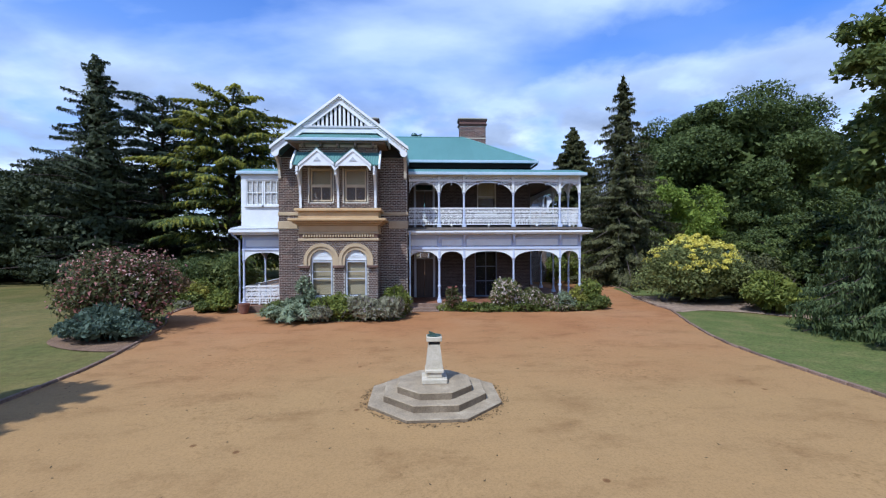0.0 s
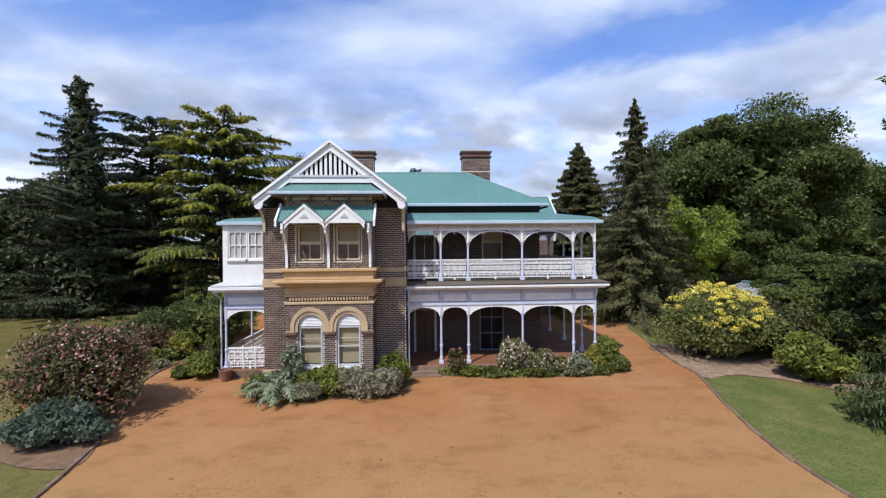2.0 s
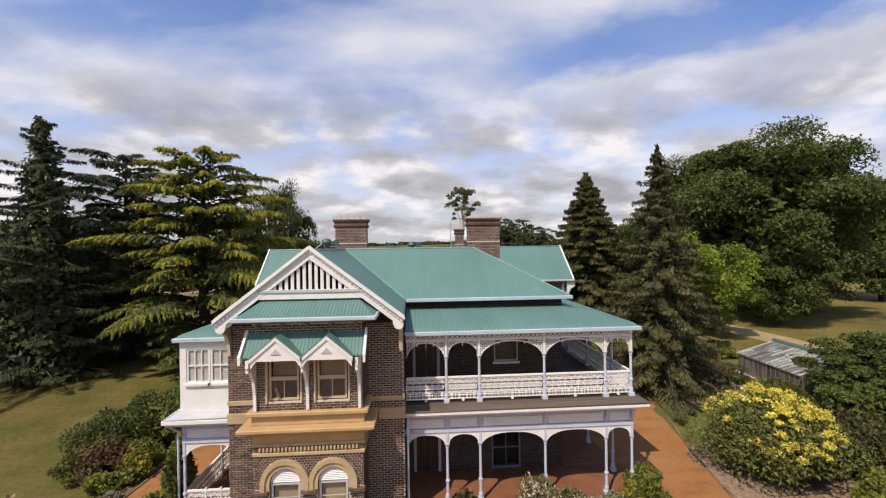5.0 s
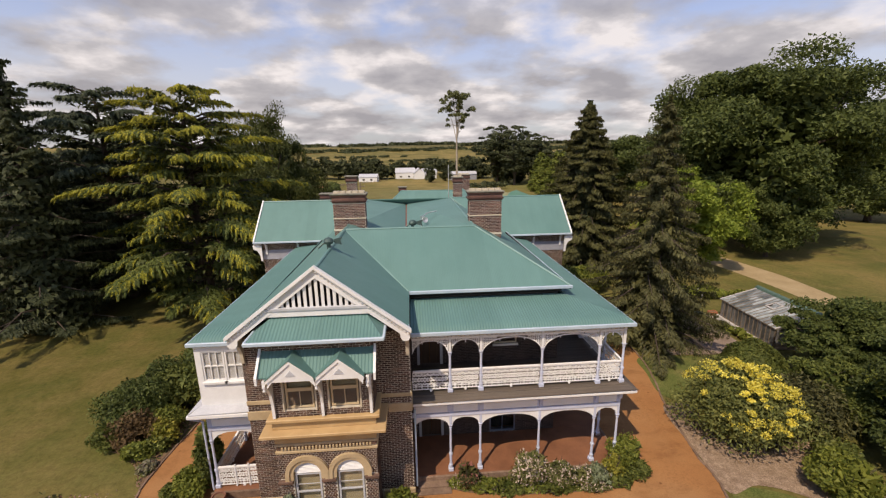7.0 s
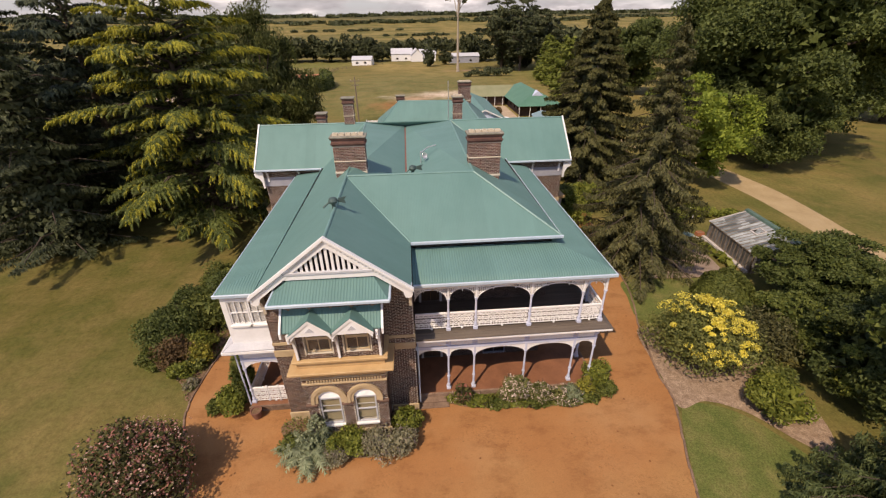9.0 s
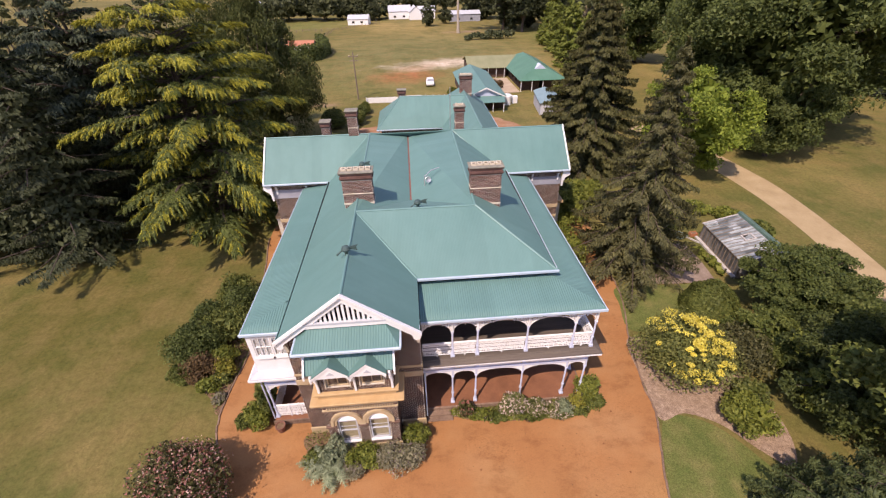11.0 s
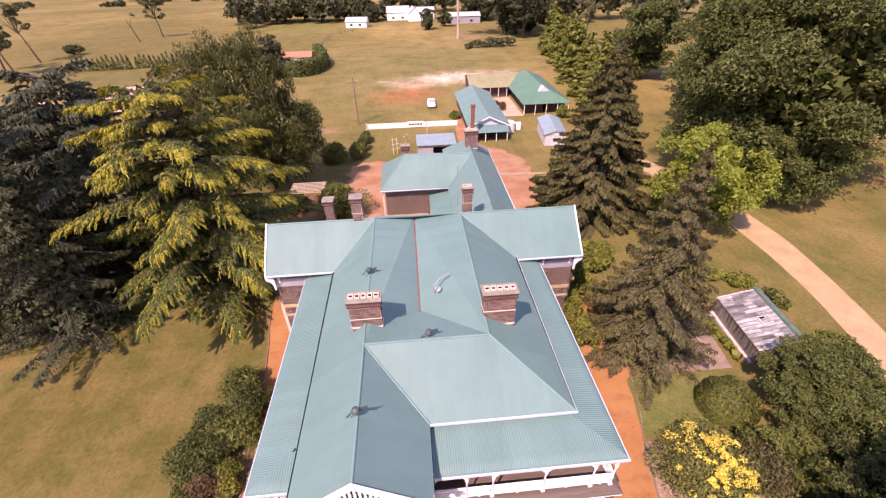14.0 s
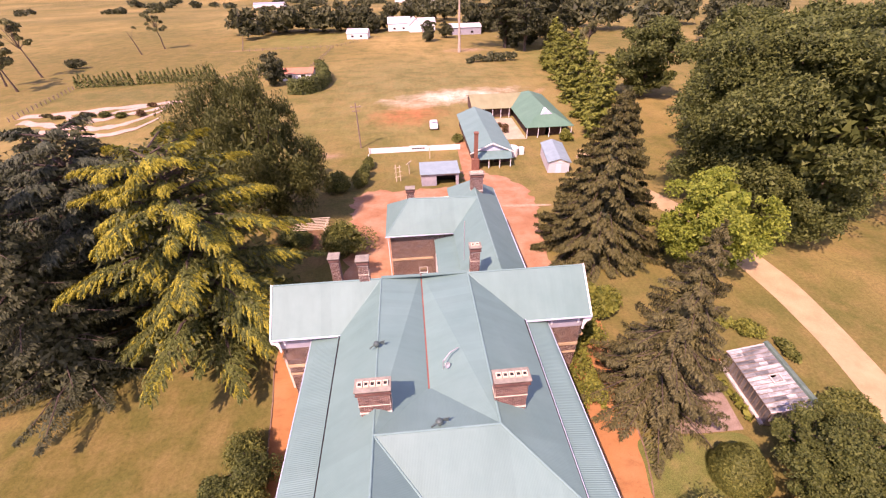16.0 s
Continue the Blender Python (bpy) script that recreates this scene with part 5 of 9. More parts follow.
posts_x = [0.88, 2.18, 4.78, 7.26, 8.32]


def column(x, y, z0, z1, cap_z):
    h = cap_z - z0
    c = hp("verandah_post", lathe(bmesh.new(), [(0.085, 0.0), (0.085, 0.32), (0.06, 0.36), (0.058, h * 0.36), (0.085, h * 0.37), (0.085, h * 0.40), (0.055, h * 0.41), (0.048, h - 0.12), (0.05, h)], (x, y, z0), 12), "bluewhite", "pale blue turned cast-iron post", smooth=False)
    part("capital", lathe(bmesh.new(), [(0.05, -0.1), (0.07, -0.07), (0.055, -0.04), (0.09, 0.03), (0.1, 0.06)], (x, y, cap_z), 10), M["bluewhite"], c)
    part("post_base", boxes((x - 0.11, x + 0.11, y - 0.11, y + 0.11, z0, z0 + 0.16), bevel=0.015), M["bluewhite"], c)
    part("post_head", boxes((x - 0.055, x + 0.055, y - 0.055, y + 0.055, cap_z + 0.06, z1), bevel=0.01), M["bluewhite" if z0 < 2 else "white"], c)
    return c


def annulus(bm, cx, cz, r0, r1, depth, n=12, axis=1, pos=0.0, a0=0.0, a1=2 * math.pi):
    """A flat cast ring, or part of one, in a plane across the axis."""
    closed = abs(a1 - a0) > 6.2
    m = n if closed else n + 1
    L = []
    for d in (-depth / 2, depth / 2):
        for r in (r0, r1):
            L.append([bm.verts.new(((cx + r * math.cos(a0 + (a1 - a0) * i / n)), pos + d, cz + r * math.sin(a0 + (a1 - a0) * i / n)) if axis == 1 else (pos + d, cx + r * math.cos(a0 + (a1 - a0) * i / n), cz + r * math.sin(a0 + (a1 - a0) * i / n))) for i in range(m)])
    fi, fo, bi, bo = L
    for i in range(m if closed else m - 1):
        j = (i + 1) % m
        bm.faces.new((fi[i], fo[i], fo[j], fi[j]))
        bm.faces.new((bo[i], bi[i], bi[j], bo[j]))
        bm.faces.new((fo[i], bo[i], bo[j], fo[j]))
        bm.faces.new((bi[i], fi[i], fi[j], bi[j]))


def abox(bm, axis, pos, d, a0, a1, z0, z1):
    return box(bm, a0, a1, pos - d / 2, pos + d / 2, z0, z1) if axis == 1 else box(bm, pos - d / 2, pos + d / 2, a0, a1, z0, z1)


def lace_panel(axis, pos, a0, a1, z0, z1, label="white cast-iron lacework balustrade panel"):
    """Balustrade: rails, a lower row of rounded bars, and cells of rings and scrolls."""
    bm = bmesh.new()
    abox(bm, axis, pos, 0.09, a0, a1, z1 - 0.06, z1)
    abox(bm, axis, pos, 0.03, a0, a1, z1 - 0.12, z1 - 0.09)
    abox(bm, axis, pos, 0.03, a0, a1, z0 + 0.06, z0 + 0.10)
    abox(bm, axis, pos, 0.03, a0, a1, z0 + 0.20, z0 + 0.23)
    n = max(1, round((a1 - a0) / 0.27))
    w = (a1 - a0) / n
    for i in range(n):
        c = a0 + (i + 0.5) * w
        annulus(bm, c, z0 + 0.15, 0.028, 0.05, 0.02, 8, axis, pos)
        abox(bm, axis, pos, 0.02, c - w / 2 - 0.012, c - w / 2 + 0.012, z0 + 0.06, z1 - 0.06)
        h0, h1 = z0 + 0.23, z1 - 0.12
        mid = (h0 + h1) / 2
        annulus(bm, c, mid, w * 0.22, w * 0.38, 0.022, 10, axis, pos)
        annulus(bm, c, mid, 0.008, w * 0.13, 0.022, 6, axis, pos)
        for sz in (-1, 1):
            zc = mid + sz * (h1 - h0) * 0.34
            annulus(bm, c - w * 0.24, zc, w * 0.09, w * 0.23, 0.022, 6, axis, pos)
            annulus(bm, c + w * 0.24, zc, w * 0.09, w * 0.23, 0.022, 6, axis, pos)
            annulus(bm, c, mid + sz * (h1 - h0) * 0.44, w * 0.05, w * 0.18, 0.022, 5, axis, pos)
            annulus(bm, c - w / 2, mid + sz * (h1 - h0) * 0.12, w * 0.06, w * 0.19, 0.022, 5, axis, pos)
    annulus(bm, (a0 + a1) / 2, z0 + 0.02, 0.01, 0.06, 0.05, 6, axis, pos)
    return hp("railing_panel", bm, "iron", label)


def frieze(axis, pos, a0, a1, z0, z1):
    """Upper frieze: a pierced band of rings with a fringe, then arched lace brackets in the corners."""
    bm = bmesh.new()
    abox(bm, axis, pos, 0.06, a0, a1, z1 - 0.05, z1)
    abox(bm, axis, pos, 0.04, a0, a1, z0, z0 + 0.05)
    n = max(1, round((a1 - a0) / 0.19))
    w = (a1 - a0) / n
    for i in range(n):
        annulus(bm, a0 + (i + 0.5) * w, (z0 + z1) / 2, w * 0.22, w * 0.44, 0.02, 8, axis, pos)
        abox(bm, axis, pos, 0.02, a0 + i * w - 0.012, a0 + i * w + 0.012, z0 + 0.05, z1 - 0.05)
    f = hp("frieze_panel", bm, "iron", "white cast-iron frieze")
    return f


def arch_plate(axis, pos, a0, a1, z_cap, z_top, material, round_top, depth=0.03, lace=False):
    """Spandrel between two posts: a plate with an arched lower edge."""
    n = 18
    c, hw = (a0 + a1) / 2, (a1 - a0) / 2
    rise_ = z_top - z_cap - 0.1
    low = []
    for i in range(n + 1):
        t = -1 + 2 * i / n
        if round_top:
            e = z_cap + rise_ * math.sqrt(max(0, 1 - abs(t) ** 2.2))
        else:
            e = z_cap + rise_ * (1 - abs(t) ** 2.6) ** 0.75
        low.append((c + t * hw, e))
    bm = bmesh.new()
    if not lace:
        for (x0, e0), (x1, e1) in zip(low, low[1:]):
            prism(bm, [(x0, e0), (x1, e1), (x1, z_top), (x0, z_top)], axis, pos - depth / 2, pos + depth / 2)
        bmesh.ops.remove_doubles(bm, verts=bm.verts, dist=0.0005)
    else:
        for (x0, e0), (x1, e1) in zip(low, low[1:]):
            prism(bm, [(x0, e0), (x1, e1), (x1, e1 + 0.045), (x0, e0 + 0.045)], axis, pos - depth / 2, pos + depth / 2)
        for sgn in (-1, 1):
            for k in range(7):
                for j in range(6):
                    x = c + sgn * (hw - 0.05 - 0.085 * k)
                    z = z_top - 0.06 - 0.085 * j
                    t = abs(x - c) / hw
                    e = z_cap + rise_ * (math.sqrt(max(0, 1 - t ** 2.2)) if round_top else (1 - t ** 2.6) ** 0.75)
                    if z > e + 0.03:
                        annulus(bm, x, z, 0.016, 0.042, 0.02, 5, axis, pos)
        abox(bm, axis, pos, 0.03, a0, a1, z_top - 0.03, z_top)
    return hp("arch_spandrel", bm, material, "white pierced arch spandrel" if lace else "white timber arch spandrel")


def front_bay(a0, a1, axis, pos, upper=True, lower=True):
    rt = (a1 - a0) < 1.6
    if upper:
        lace_panel(axis, pos, a0 + 0.06, a1 - 0.06, DK + 0.08, DK + 1.02)
        frieze(axis, pos, a0 + 0.055, a1 - 0.055, 6.68, 6.95)
        arch_plate(axis, pos, a0 + 0.055, a1 - 0.055, 6.02, 6.68, "iron", rt, 0.03, lace=True)
        for k in (0.3, 0.7) if not rt else (0.5,):
            q = a0 + (a1 - a0) * k
            bm = bmesh.new()
            abox(bm, axis, pos, 0.025, q - 0.02, q + 0.02, 6.46, 6.58)
            hp("drop_finial", bm, "iron")
    if lower:
        arch_plate(axis, pos, a0 + 0.055, a1 - 0.055, 2.6, 3.1, "white", rt, 0.05)
        bm = bmesh.new()
        abox(bm, axis, pos, 0.05, a0 + 0.055, a1 - 0.055, 3.28, 3.86)
        pn = hp("fascia_panel", bm, "bluewhite", "pale blue fascia panel")
        bm = bmesh.new()
        sgn = -1 if axis == 1 else 1
        abox(bm, axis, pos + sgn * 0.03, 0.03, a0 + 0.13, a1 - 0.13, 3.3, 3.62)
        part("panel_field", bm, M["white"], pn)


xs = [TX1 + 0.02] + posts_x
for a0, a1 in zip(xs, xs[1:]):
    front_bay(a0, a1, 1, PY)
for x in posts_x:
    column(x, PY, DK, 6.95, 6.0)
    column(x, PY, VF, 3.9, 2.58)
    hp("cornice_bracket", prism(bmesh.new(), [(21.5, 3.5), (21.44, 3.78), (21.3, 3.88), (21.3, 3.95), (21.6, 3.95), (21.6, 3.5)], 0, x - 0.06, x + 0.06), "bluewhite")
hps("beam", [(TX1, PX + 0.06, PY - 0.07, PY + 0.07, 3.1, 3.27), (PX - 0.07, PX + 0.07, PY + 0.071, WE, 3.1, 3.27), (TX1, PX + 0.06, PY - 0.06, PY + 0.06, 3.87, 4.04), (PX - 0.06, PX + 0.06, PY + 0.061, WE, 3.87, 4.04)], "bluewhite", "pale blue verandah beam", 0.012)
hps("beam", [(TX1, PX + 0.06, PY - 0.05, PY + 0.05, 6.95, 7.02), (PX - 0.05, PX + 0.05, PY + 0.051, WE, 6.95, 7.02)], "white", "", 0.008)
ys = [PY, 23.3, 26.0, 28.7, 31.4, 34.1, WE - 0.1]
for a0, a1 in zip(ys, ys[1:]):
    front_bay(a0, a1, 0, PX)
for y in ys[1:]:
    column(PX, y, DK, 6.95, 6.0)
    column(PX, y, VF, 3.9, 2.58)

# left verandah: open below, sunroom above
LX0 = -9.02
for x, y in ((LX0, PY), (LX0, 24.6), (LX0, 27.6), (LX0, 30.6), (LX0, 33.6)):
    column(x, y, VF, 3.9, 2.58)
front_bay(LX0, -6.97, 1, PY, upper=False)
lys = [PY, 24.6, 27.6, 30.6, 33.6, WE]
for a0, a1 in zip(lys, lys[1:]):
    front_bay(a0, a1, 0, LX0, upper=False)
    lace_panel(0, LX0, a0 + 0.06, a1 - 0.06, VF + 0.02, VF + 0.95)
lace_panel(1, PY, LX0 + 0.08, -7.0, VF + 0.02, VF + 0.98)
for x in (LX0 + 0.75, LX0 + 1.3):
    hp("gate_post", boxes((x - 0.035, x + 0.035, PY - 0.04, PY + 0.04, VF, VF + 1.05), bevel=0.01), "white")
hps("beam", [(LX0 - 0.06, -6.97, PY - 0.07, PY + 0.07, 3.1, 3.27), (LX0 - 0.07, LX0 + 0.07, PY + 0.071, WE, 3.1, 3.27), (LX0 - 0.07, -6.97, PY - 0.06, PY + 0.06, 3.87, 4.04), (LX0 - 0.06, LX0 + 0.06, PY + 0.061, WE, 3.87, 4.04)], "bluewhite", "pale blue verandah beam", 0.012)
hps("upper_deck", [(-9.1, -6.95, 21.5, WE, DK - 0.2, DK)], "deck", "", 0.0)
hp("deck_skirt", slab([[(-9.45, 21.1, DK - 0.06), (-6.97, 21.1, DK - 0.02), (-6.97, 21.52, DK + 0.1), (-9.12, 21.52, DK + 0.1)], [(-9.45, 21.1, DK - 0.02), (-9.12, 21.52, DK + 0.1), (-9.12, WE, DK + 0.1), (-9.45, WE, DK - 0.02)]], 0.04), "skirt", "pale grey iron skirt roof below the sunroom")
hps("cornice", [(-9.55, -6.97, 21.1, 21.24, DK - 0.26, DK - 0.1), (-9.4, -6.97, 21.24, 21.4, DK - 0.36, DK - 0.1), (-9.55, -9.41, 21.24, WE, DK - 0.26, DK - 0.1)], "white", "white moulded cornice", 0.02)
sw = bmesh.new()
wall_pieces(sw, 1, 21.52, 0.1, -9.08, -6.96, DK + 0.05, 6.98, [(-8.85, -6.98, 5.38, 6.66)])
wall_pieces(sw, 0, -9.08, 0.1, 21.62, WE, DK + 0.1, 6.98, [(y, y + 2.2, 5.5, 6.66) for y in (21.9, 24.9, 27.9, 30.9)])
hp("sunroom_wall", sw, "white", "white boarded sunroom wall")
window(1, 21.52, -8.85, -8.0, 5.38, 6.66, -1, (3, 2), 0.95, "curtain")
window(1, 21.52, -7.98, -6.98, 5.38, 6.66, -1, (3, 2), 0.95, "curtain")
for y in (21.9, 24.9, 27.9, 30.9):
    window(0, -9.08, y, y + 2.2, 5.5, 6.66, -1, (6, 2), 0.95, "curtain")

# wings: brick bodies, gable ends with barge boards
for x0, x1, sgn in ((-11.5, EL, -1), (6.3, 11.3, 1)):
    end = x0 if sgn < 0 else x1
    bm = bmesh.new()
    wall_pieces(bm, 1, 37.0, 0.35, x0, x1, 0, 7.75)
    wall_pieces(bm, 1, 41.95, 0.35, x0, x1, 0, 7.75)
    eh = [(38.9, 40.1, 4.9, 6.9), (38.9, 40.1, 0.9, 3.1)]
    wall_pieces(bm, 0, end if sgn < 0 else end - 0.35, 0.35, 37.35, 41.95, 0, 7.75, eh)
    prism(bm, [(37.0, 7.75), (42.3, 7.75), (39.55, 10.1)], 0, end if sgn < 0 else end - 0.3, end + 0.3 if sgn < 0 else end)
    hp("wing_wall", bm, "mortar", "mortar bed of the dark brick wing walls")
    for h in eh:
        window(0, end, *h, sgn, (1, 2), 0.5)
    px = -11.95 if sgn < 0 else 11.75
    for s2, ey in ((-1, WE), (1, 42.7)):
        hp("barge_board", prism(bmesh.new(), [(39.55, 10.42), (ey, 7.85), (ey, 7.6), (ey - s2 * 0.2, 7.4), (ey - s2 * 0.45, 7.62), (39.55, 10.0)], 0, px - 0.05, px + 0.05), "white", "white timber barge board")
    hp("collar_beam", boxes((px - 0.04, px + 0.04, 38.3, 40.8, 8.85, 9.1)), "white")
    hp("stone_band", boxes((x0 - (0.03 if sgn < 0 else 0), x1 + (0.03 if sgn > 0 else 0), 36.955, 36.985, 6.35, 7.05)), "shedwall", "pale lilac-grey band below the eaves")
    for bx_ in (x0 + 0.3, x0 + 2.6, x1 - 0.3):
        hp("eave_bracket", prism(bmesh.new(), [(36.95, 6.7), (36.88, 6.75), (36.85, 7.15), (36.72, 7.4), (36.62, 7.55), (36.62, 7.63), (36.95, 7.63)], 0, bx_ - 0.06, bx_ + 0.06), "white", "white curved timber eave bracket")
    for yb in (WE + 0.16, 42.5):
        o = px - sgn * 0.06
        hp("barge_bracket", prism(bmesh.new(), [(o, 7.62), (o - sgn * 0.42, 7.62), (o - sgn * 0.42, 6.3), (o - sgn * 0.3, 6.3), (o - sgn * 0.27, 6.75), (o - sgn * 0.12, 7.05), (o + sgn * 0.16, 7.2), (o + sgn * 0.2, 7.45)], 1, yb - 0.06, yb + 0.06), "white", "white scrolled gable bracket")
    hp("soffit", boxes((x0, x1, WE + 0.02, 36.998, 7.5, 7.54)), "soffit")
    for z0, z1, g in ((4.2, 4.5, 0.06), (3.3, 3.5, 0.05)):
        hp("stone_band", boxes((min(end, end + sgn * g), max(end, end + sgn * g), 36.95, 42.3, z0, z1), (x0, x1, 37.0 - g, 36.998, z0, z1)), "stone", "cream stone band")
    # end bay
    bx0, bx1 = sorted((end + sgn * 0.002, end + sgn * 0.8))
    hp("bay_wall", boxes((bx0, bx1, 38.3, 40.8, 0, 3.9)), "mortar")
    hp("cornice", boxes((min(bx0, bx1 + sgn * 0.2) if sgn < 0 else bx0, max(bx1, bx1 + 0.2) if sgn > 0 else bx1, 38.1, 41.0, 3.9, 4.15), bevel=0.03), "ochre", "ochre moulded bay cornice")

# ---- chimneys ----


def chimney(x0, x1, y0, y1, zb, zt, pots, label="dark brick chimney stack with moulded cap and clay pots"):
    c = hp("chimney", boxes((x0, x1, y0, y1, zb, zt - 0.5)), "mortar", label)
    gx_, gy_ = (x0 + x1) / 2, (y0 + y1) / 2
    cells4 = []
    for s, pos, a0, a1, ax in ((-1, y0, x0, x1, 1), (1, y1, x0, x1, 1), (-1, x0, y0, y1, 0), (1, x1, y0, y1, 0)):
        cells4.append((brick_cells(a0, a1, zb, zt - 0.5, seed=3), ax, pos, 0.012 * s))
    tagged(part("brickwork", bricks_mesh("brickwork", cells4, "brick_chimney"), None, c), kind="stuff")
    part("cap", boxes((x0 - 0.05, x1 + 0.05, y0 - 0.05, y1 + 0.05, zt - 0.5, zt - 0.42), (x0 - 0.10, x1 + 0.10, y0 - 0.10, y1 + 0.10, zt - 0.42, zt - 0.34), (x0 - 0.04, x1 + 0.04, y0 - 0.04, y1 + 0.04, zt - 0.34, zt - 0.16), (x0 - 0.1, x1 + 0.1, y0 - 0.1, y1 + 0.1, zt - 0.16, zt - 0.08), bevel=0.015), M["brick_chimney"], c, "dark moulded brick cap")
    part("cap_slab", boxes((x0 - 0.13, x1 + 0.13, y0 - 0.13, y1 + 0.13, zt - 0.08, zt), bevel=0.02), M["capstone"], c, "tan weathered top course")
    if zt > 11.5:
        part("string_course", boxes((x0 - 0.03, x1 + 0.03, y0 - 0.03, y1 + 0.03, zt - 1.36, zt - 1.3), bevel=0.01), M["cream"], c, "pale thin stone band")
    part("flashing", boxes((x0 - 0.03, x1 + 0.03, y0 - 0.03, y1 + 0.03, zb + 0.55, zb + 0.66)), M["mortar"], c)
    if pots:
        n = pots
        w = (x1 - x0) / n
        for k in range(n):
            cx = x0 + (k + 0.5) * w
            bm = bmesh.new()
            h = 0.11
            for q in (boxes,):
                wall_pieces(bm, 1, gy_ - 0.16, 0.05, cx - w * 0.42, cx + w * 0.42, zt, zt + h)
                wall_pieces(bm, 1, gy_ + 0.11, 0.05, cx - w * 0.42, cx + w * 0.42, zt, zt + h)
                wall_pieces(bm, 0, cx - w * 0.42, 0.05, gy_ - 0.11, gy_ + 0.11, zt, zt + h)
                wall_pieces(bm, 0, cx + w * 0.42 - 0.05, 0.05, gy_ - 0.11, gy_ + 0.11, zt, zt + h)
            part("chimney_pot", bm, M["cream"], c)
            part("flue", boxes((cx - w * 0.3, cx + w * 0.3, gy_ - 0.1, gy_ + 0.1, zt, zt + 0.05)), M["dark"], c)
    return c


chimney(-4.62, -2.95, 28.45, 29.1, 9.4, 11.95, 5)
chimney(2.65, 4.4, 28.3, 28.95, 9.0, 11.95, 5)
chimney(-5.45, -4.7, 39.45, 40.05, 9.4, 12.2, 0)
chimney(3.1, 3.8, 40.6, 41.2, 8.6, 11.9, 2)
chimney(-8.1, -7.4, 42.2, 42.9, 3.0, 10.6, 0)

# roof fittings


def roof_vent(x, y, z):
    v = hp("roof_vent", lathe(bmesh.new(), [(0.08, -0.1), (0.08, 0.18), (0.17, 0.2), (0.21, 0.3), (0.16, 0.41), (0.04, 0.46)], (x, y, z), 12), "lead", "dark green metal roof ventilator")
    part("vent_arm", tube(bmesh.new(), [(x - 0.42, y - 0.12, z + 0.04), (x - 0.2, y - 0.05, z + 0.22), (x, y, z + 0.26), (x + 0.3, y + 0.12, z + 0.3)], [0.05, 0.035, 0.035, 0.02], 6), M["lead"], v)
    part("vane", prism(bmesh.new(), [(x + 0.2, z + 0.2), (x + 0.52, z + 0.12), (x + 0.46, z + 0.3), (x + 0.56, z + 0.44), (x + 0.2, z + 0.36)], 1, y + 0.09, y + 0.12), M["lead"], v, "leaf-shaped metal vane")


roof_vent(-3.9, 22.9, RZ)
roof_vent(-3.9, 32.8, RZ)
roof_vent(-0.45, 27.25, RZ - 0.1)
an = hp("antenna", tube(bmesh.new(), [(0.1, 31.4, 9.2), (0.1, 31.4, 10.2)], 0.03, 6), "metal", "grey metal aerial and bracket")
part("antenna_arm", tube(bmesh.new(), [(0.1, 31.4, 10.1), (0.55, 31.9, 10.3), (1.1, 32.2, 10.35)], 0.035, 6), M["metal"], an)
part("antenna_dish", lathe(bmesh.new(), [(0.02, 0.0), (0.12, 0.03), (0.2, 0.09), (0.19, 0.1), (0.02, 0.03)], n=14, caps=False), M["metal"], an).matrix_basis = pose(0.3, 31.3, 9.95, 70, 0, 30)
part("antenna_arm", tube(bmesh.new(), [(0.1, 31.4, 9.3), (-0.1, 30.8, 9.25)], 0.025, 6), M["metal"], an)

# ---- rear range ----
QE, QR = 7.1, 9.6          # rear eaves and ridge
hp("roof", slab([[(-4.1, 50.3, QE), (2.75, 50.2, QE), (5.6, 52.9, QR), (-1.5, 53.4, QR)]], 0.07), "roof_x", "green corrugated iron rear roof")
hp("roof", slab([[(-4.1, 50.3, QE), (-1.5, 53.4, QR), (-4.1, 57.0, QE)]], 0.07), "roof_y", "green corrugated iron rear roof")
hp("roof", slab([[(-1.5, 53.4, QR), (5.6, 52.9, QR), (5.6, 54.4, QR - 0.5), (3.0, 57.2, QE + 0.1), (-4.1, 57.0, QE)]], 0.07), "roof_x", "green corrugated iron rear roof")
hp("roof", slab([[(5.6, 52.9, QR), (5.6, 57.0, QR), (3.0, 59.6, QE + 0.3), (3.0, 55.2, QE + 0.3)]], 0.07), "roof_y", "green corrugated iron rear roof")
hp("roof", slab([[(8.5, 40.2, QE), (8.6, 59.6, QE), (5.6, 57.0, QR), (5.6, 40.2, QR)]], 0.07), "roof_y", "green corrugated iron rear roof")
hp("roof", slab([[(5.6, 40.2, QR), (5.6, 52.9, QR), (2.75, 50.2, QE), (2.75, 40.2, QE)]], 0.07), "roof_y", "green corrugated iron rear roof")
hp("roof", slab([[(8.6, 59.6, QE), (3.0, 59.6, QE + 0.3), (5.6, 57.0, QR - 0.02)]], 0.07), "roof_x", "green corrugated iron rear roof")
hp("roof", slab([[(3.0, 43.5, 6.6), (3.0, 50.6, 6.6), (0.8, 50.6, 6.1), (0.8, 43.5, 6.1)]], 0.06), "roof_y", "low green lean-to roof in the court")
ridge_cap((5.6, 42.0, QR), (5.6, 57.0, QR))
ridge_cap((-1.5, 53.4, QR), (5.6, 52.9, QR))
ridge_cap((-4.1, 50.3, QE), (-1.5, 53.4, QR))
hps("gutter", [(-4.15, 2.8, 50.2, 50.3, QE - 0.16, QE - 0.04), (8.55, 8.65, 43, 59.6, QE - 0.16, QE - 0.04)], "gutter", "pale blue gutter", 0.02)
rw = bmesh.new()
wall_pieces(rw, 1, 50.7, 0.3, -3.7, 2.9, 0, 7.0, [(-0.9, 0.0, 1.0, 2.6)])
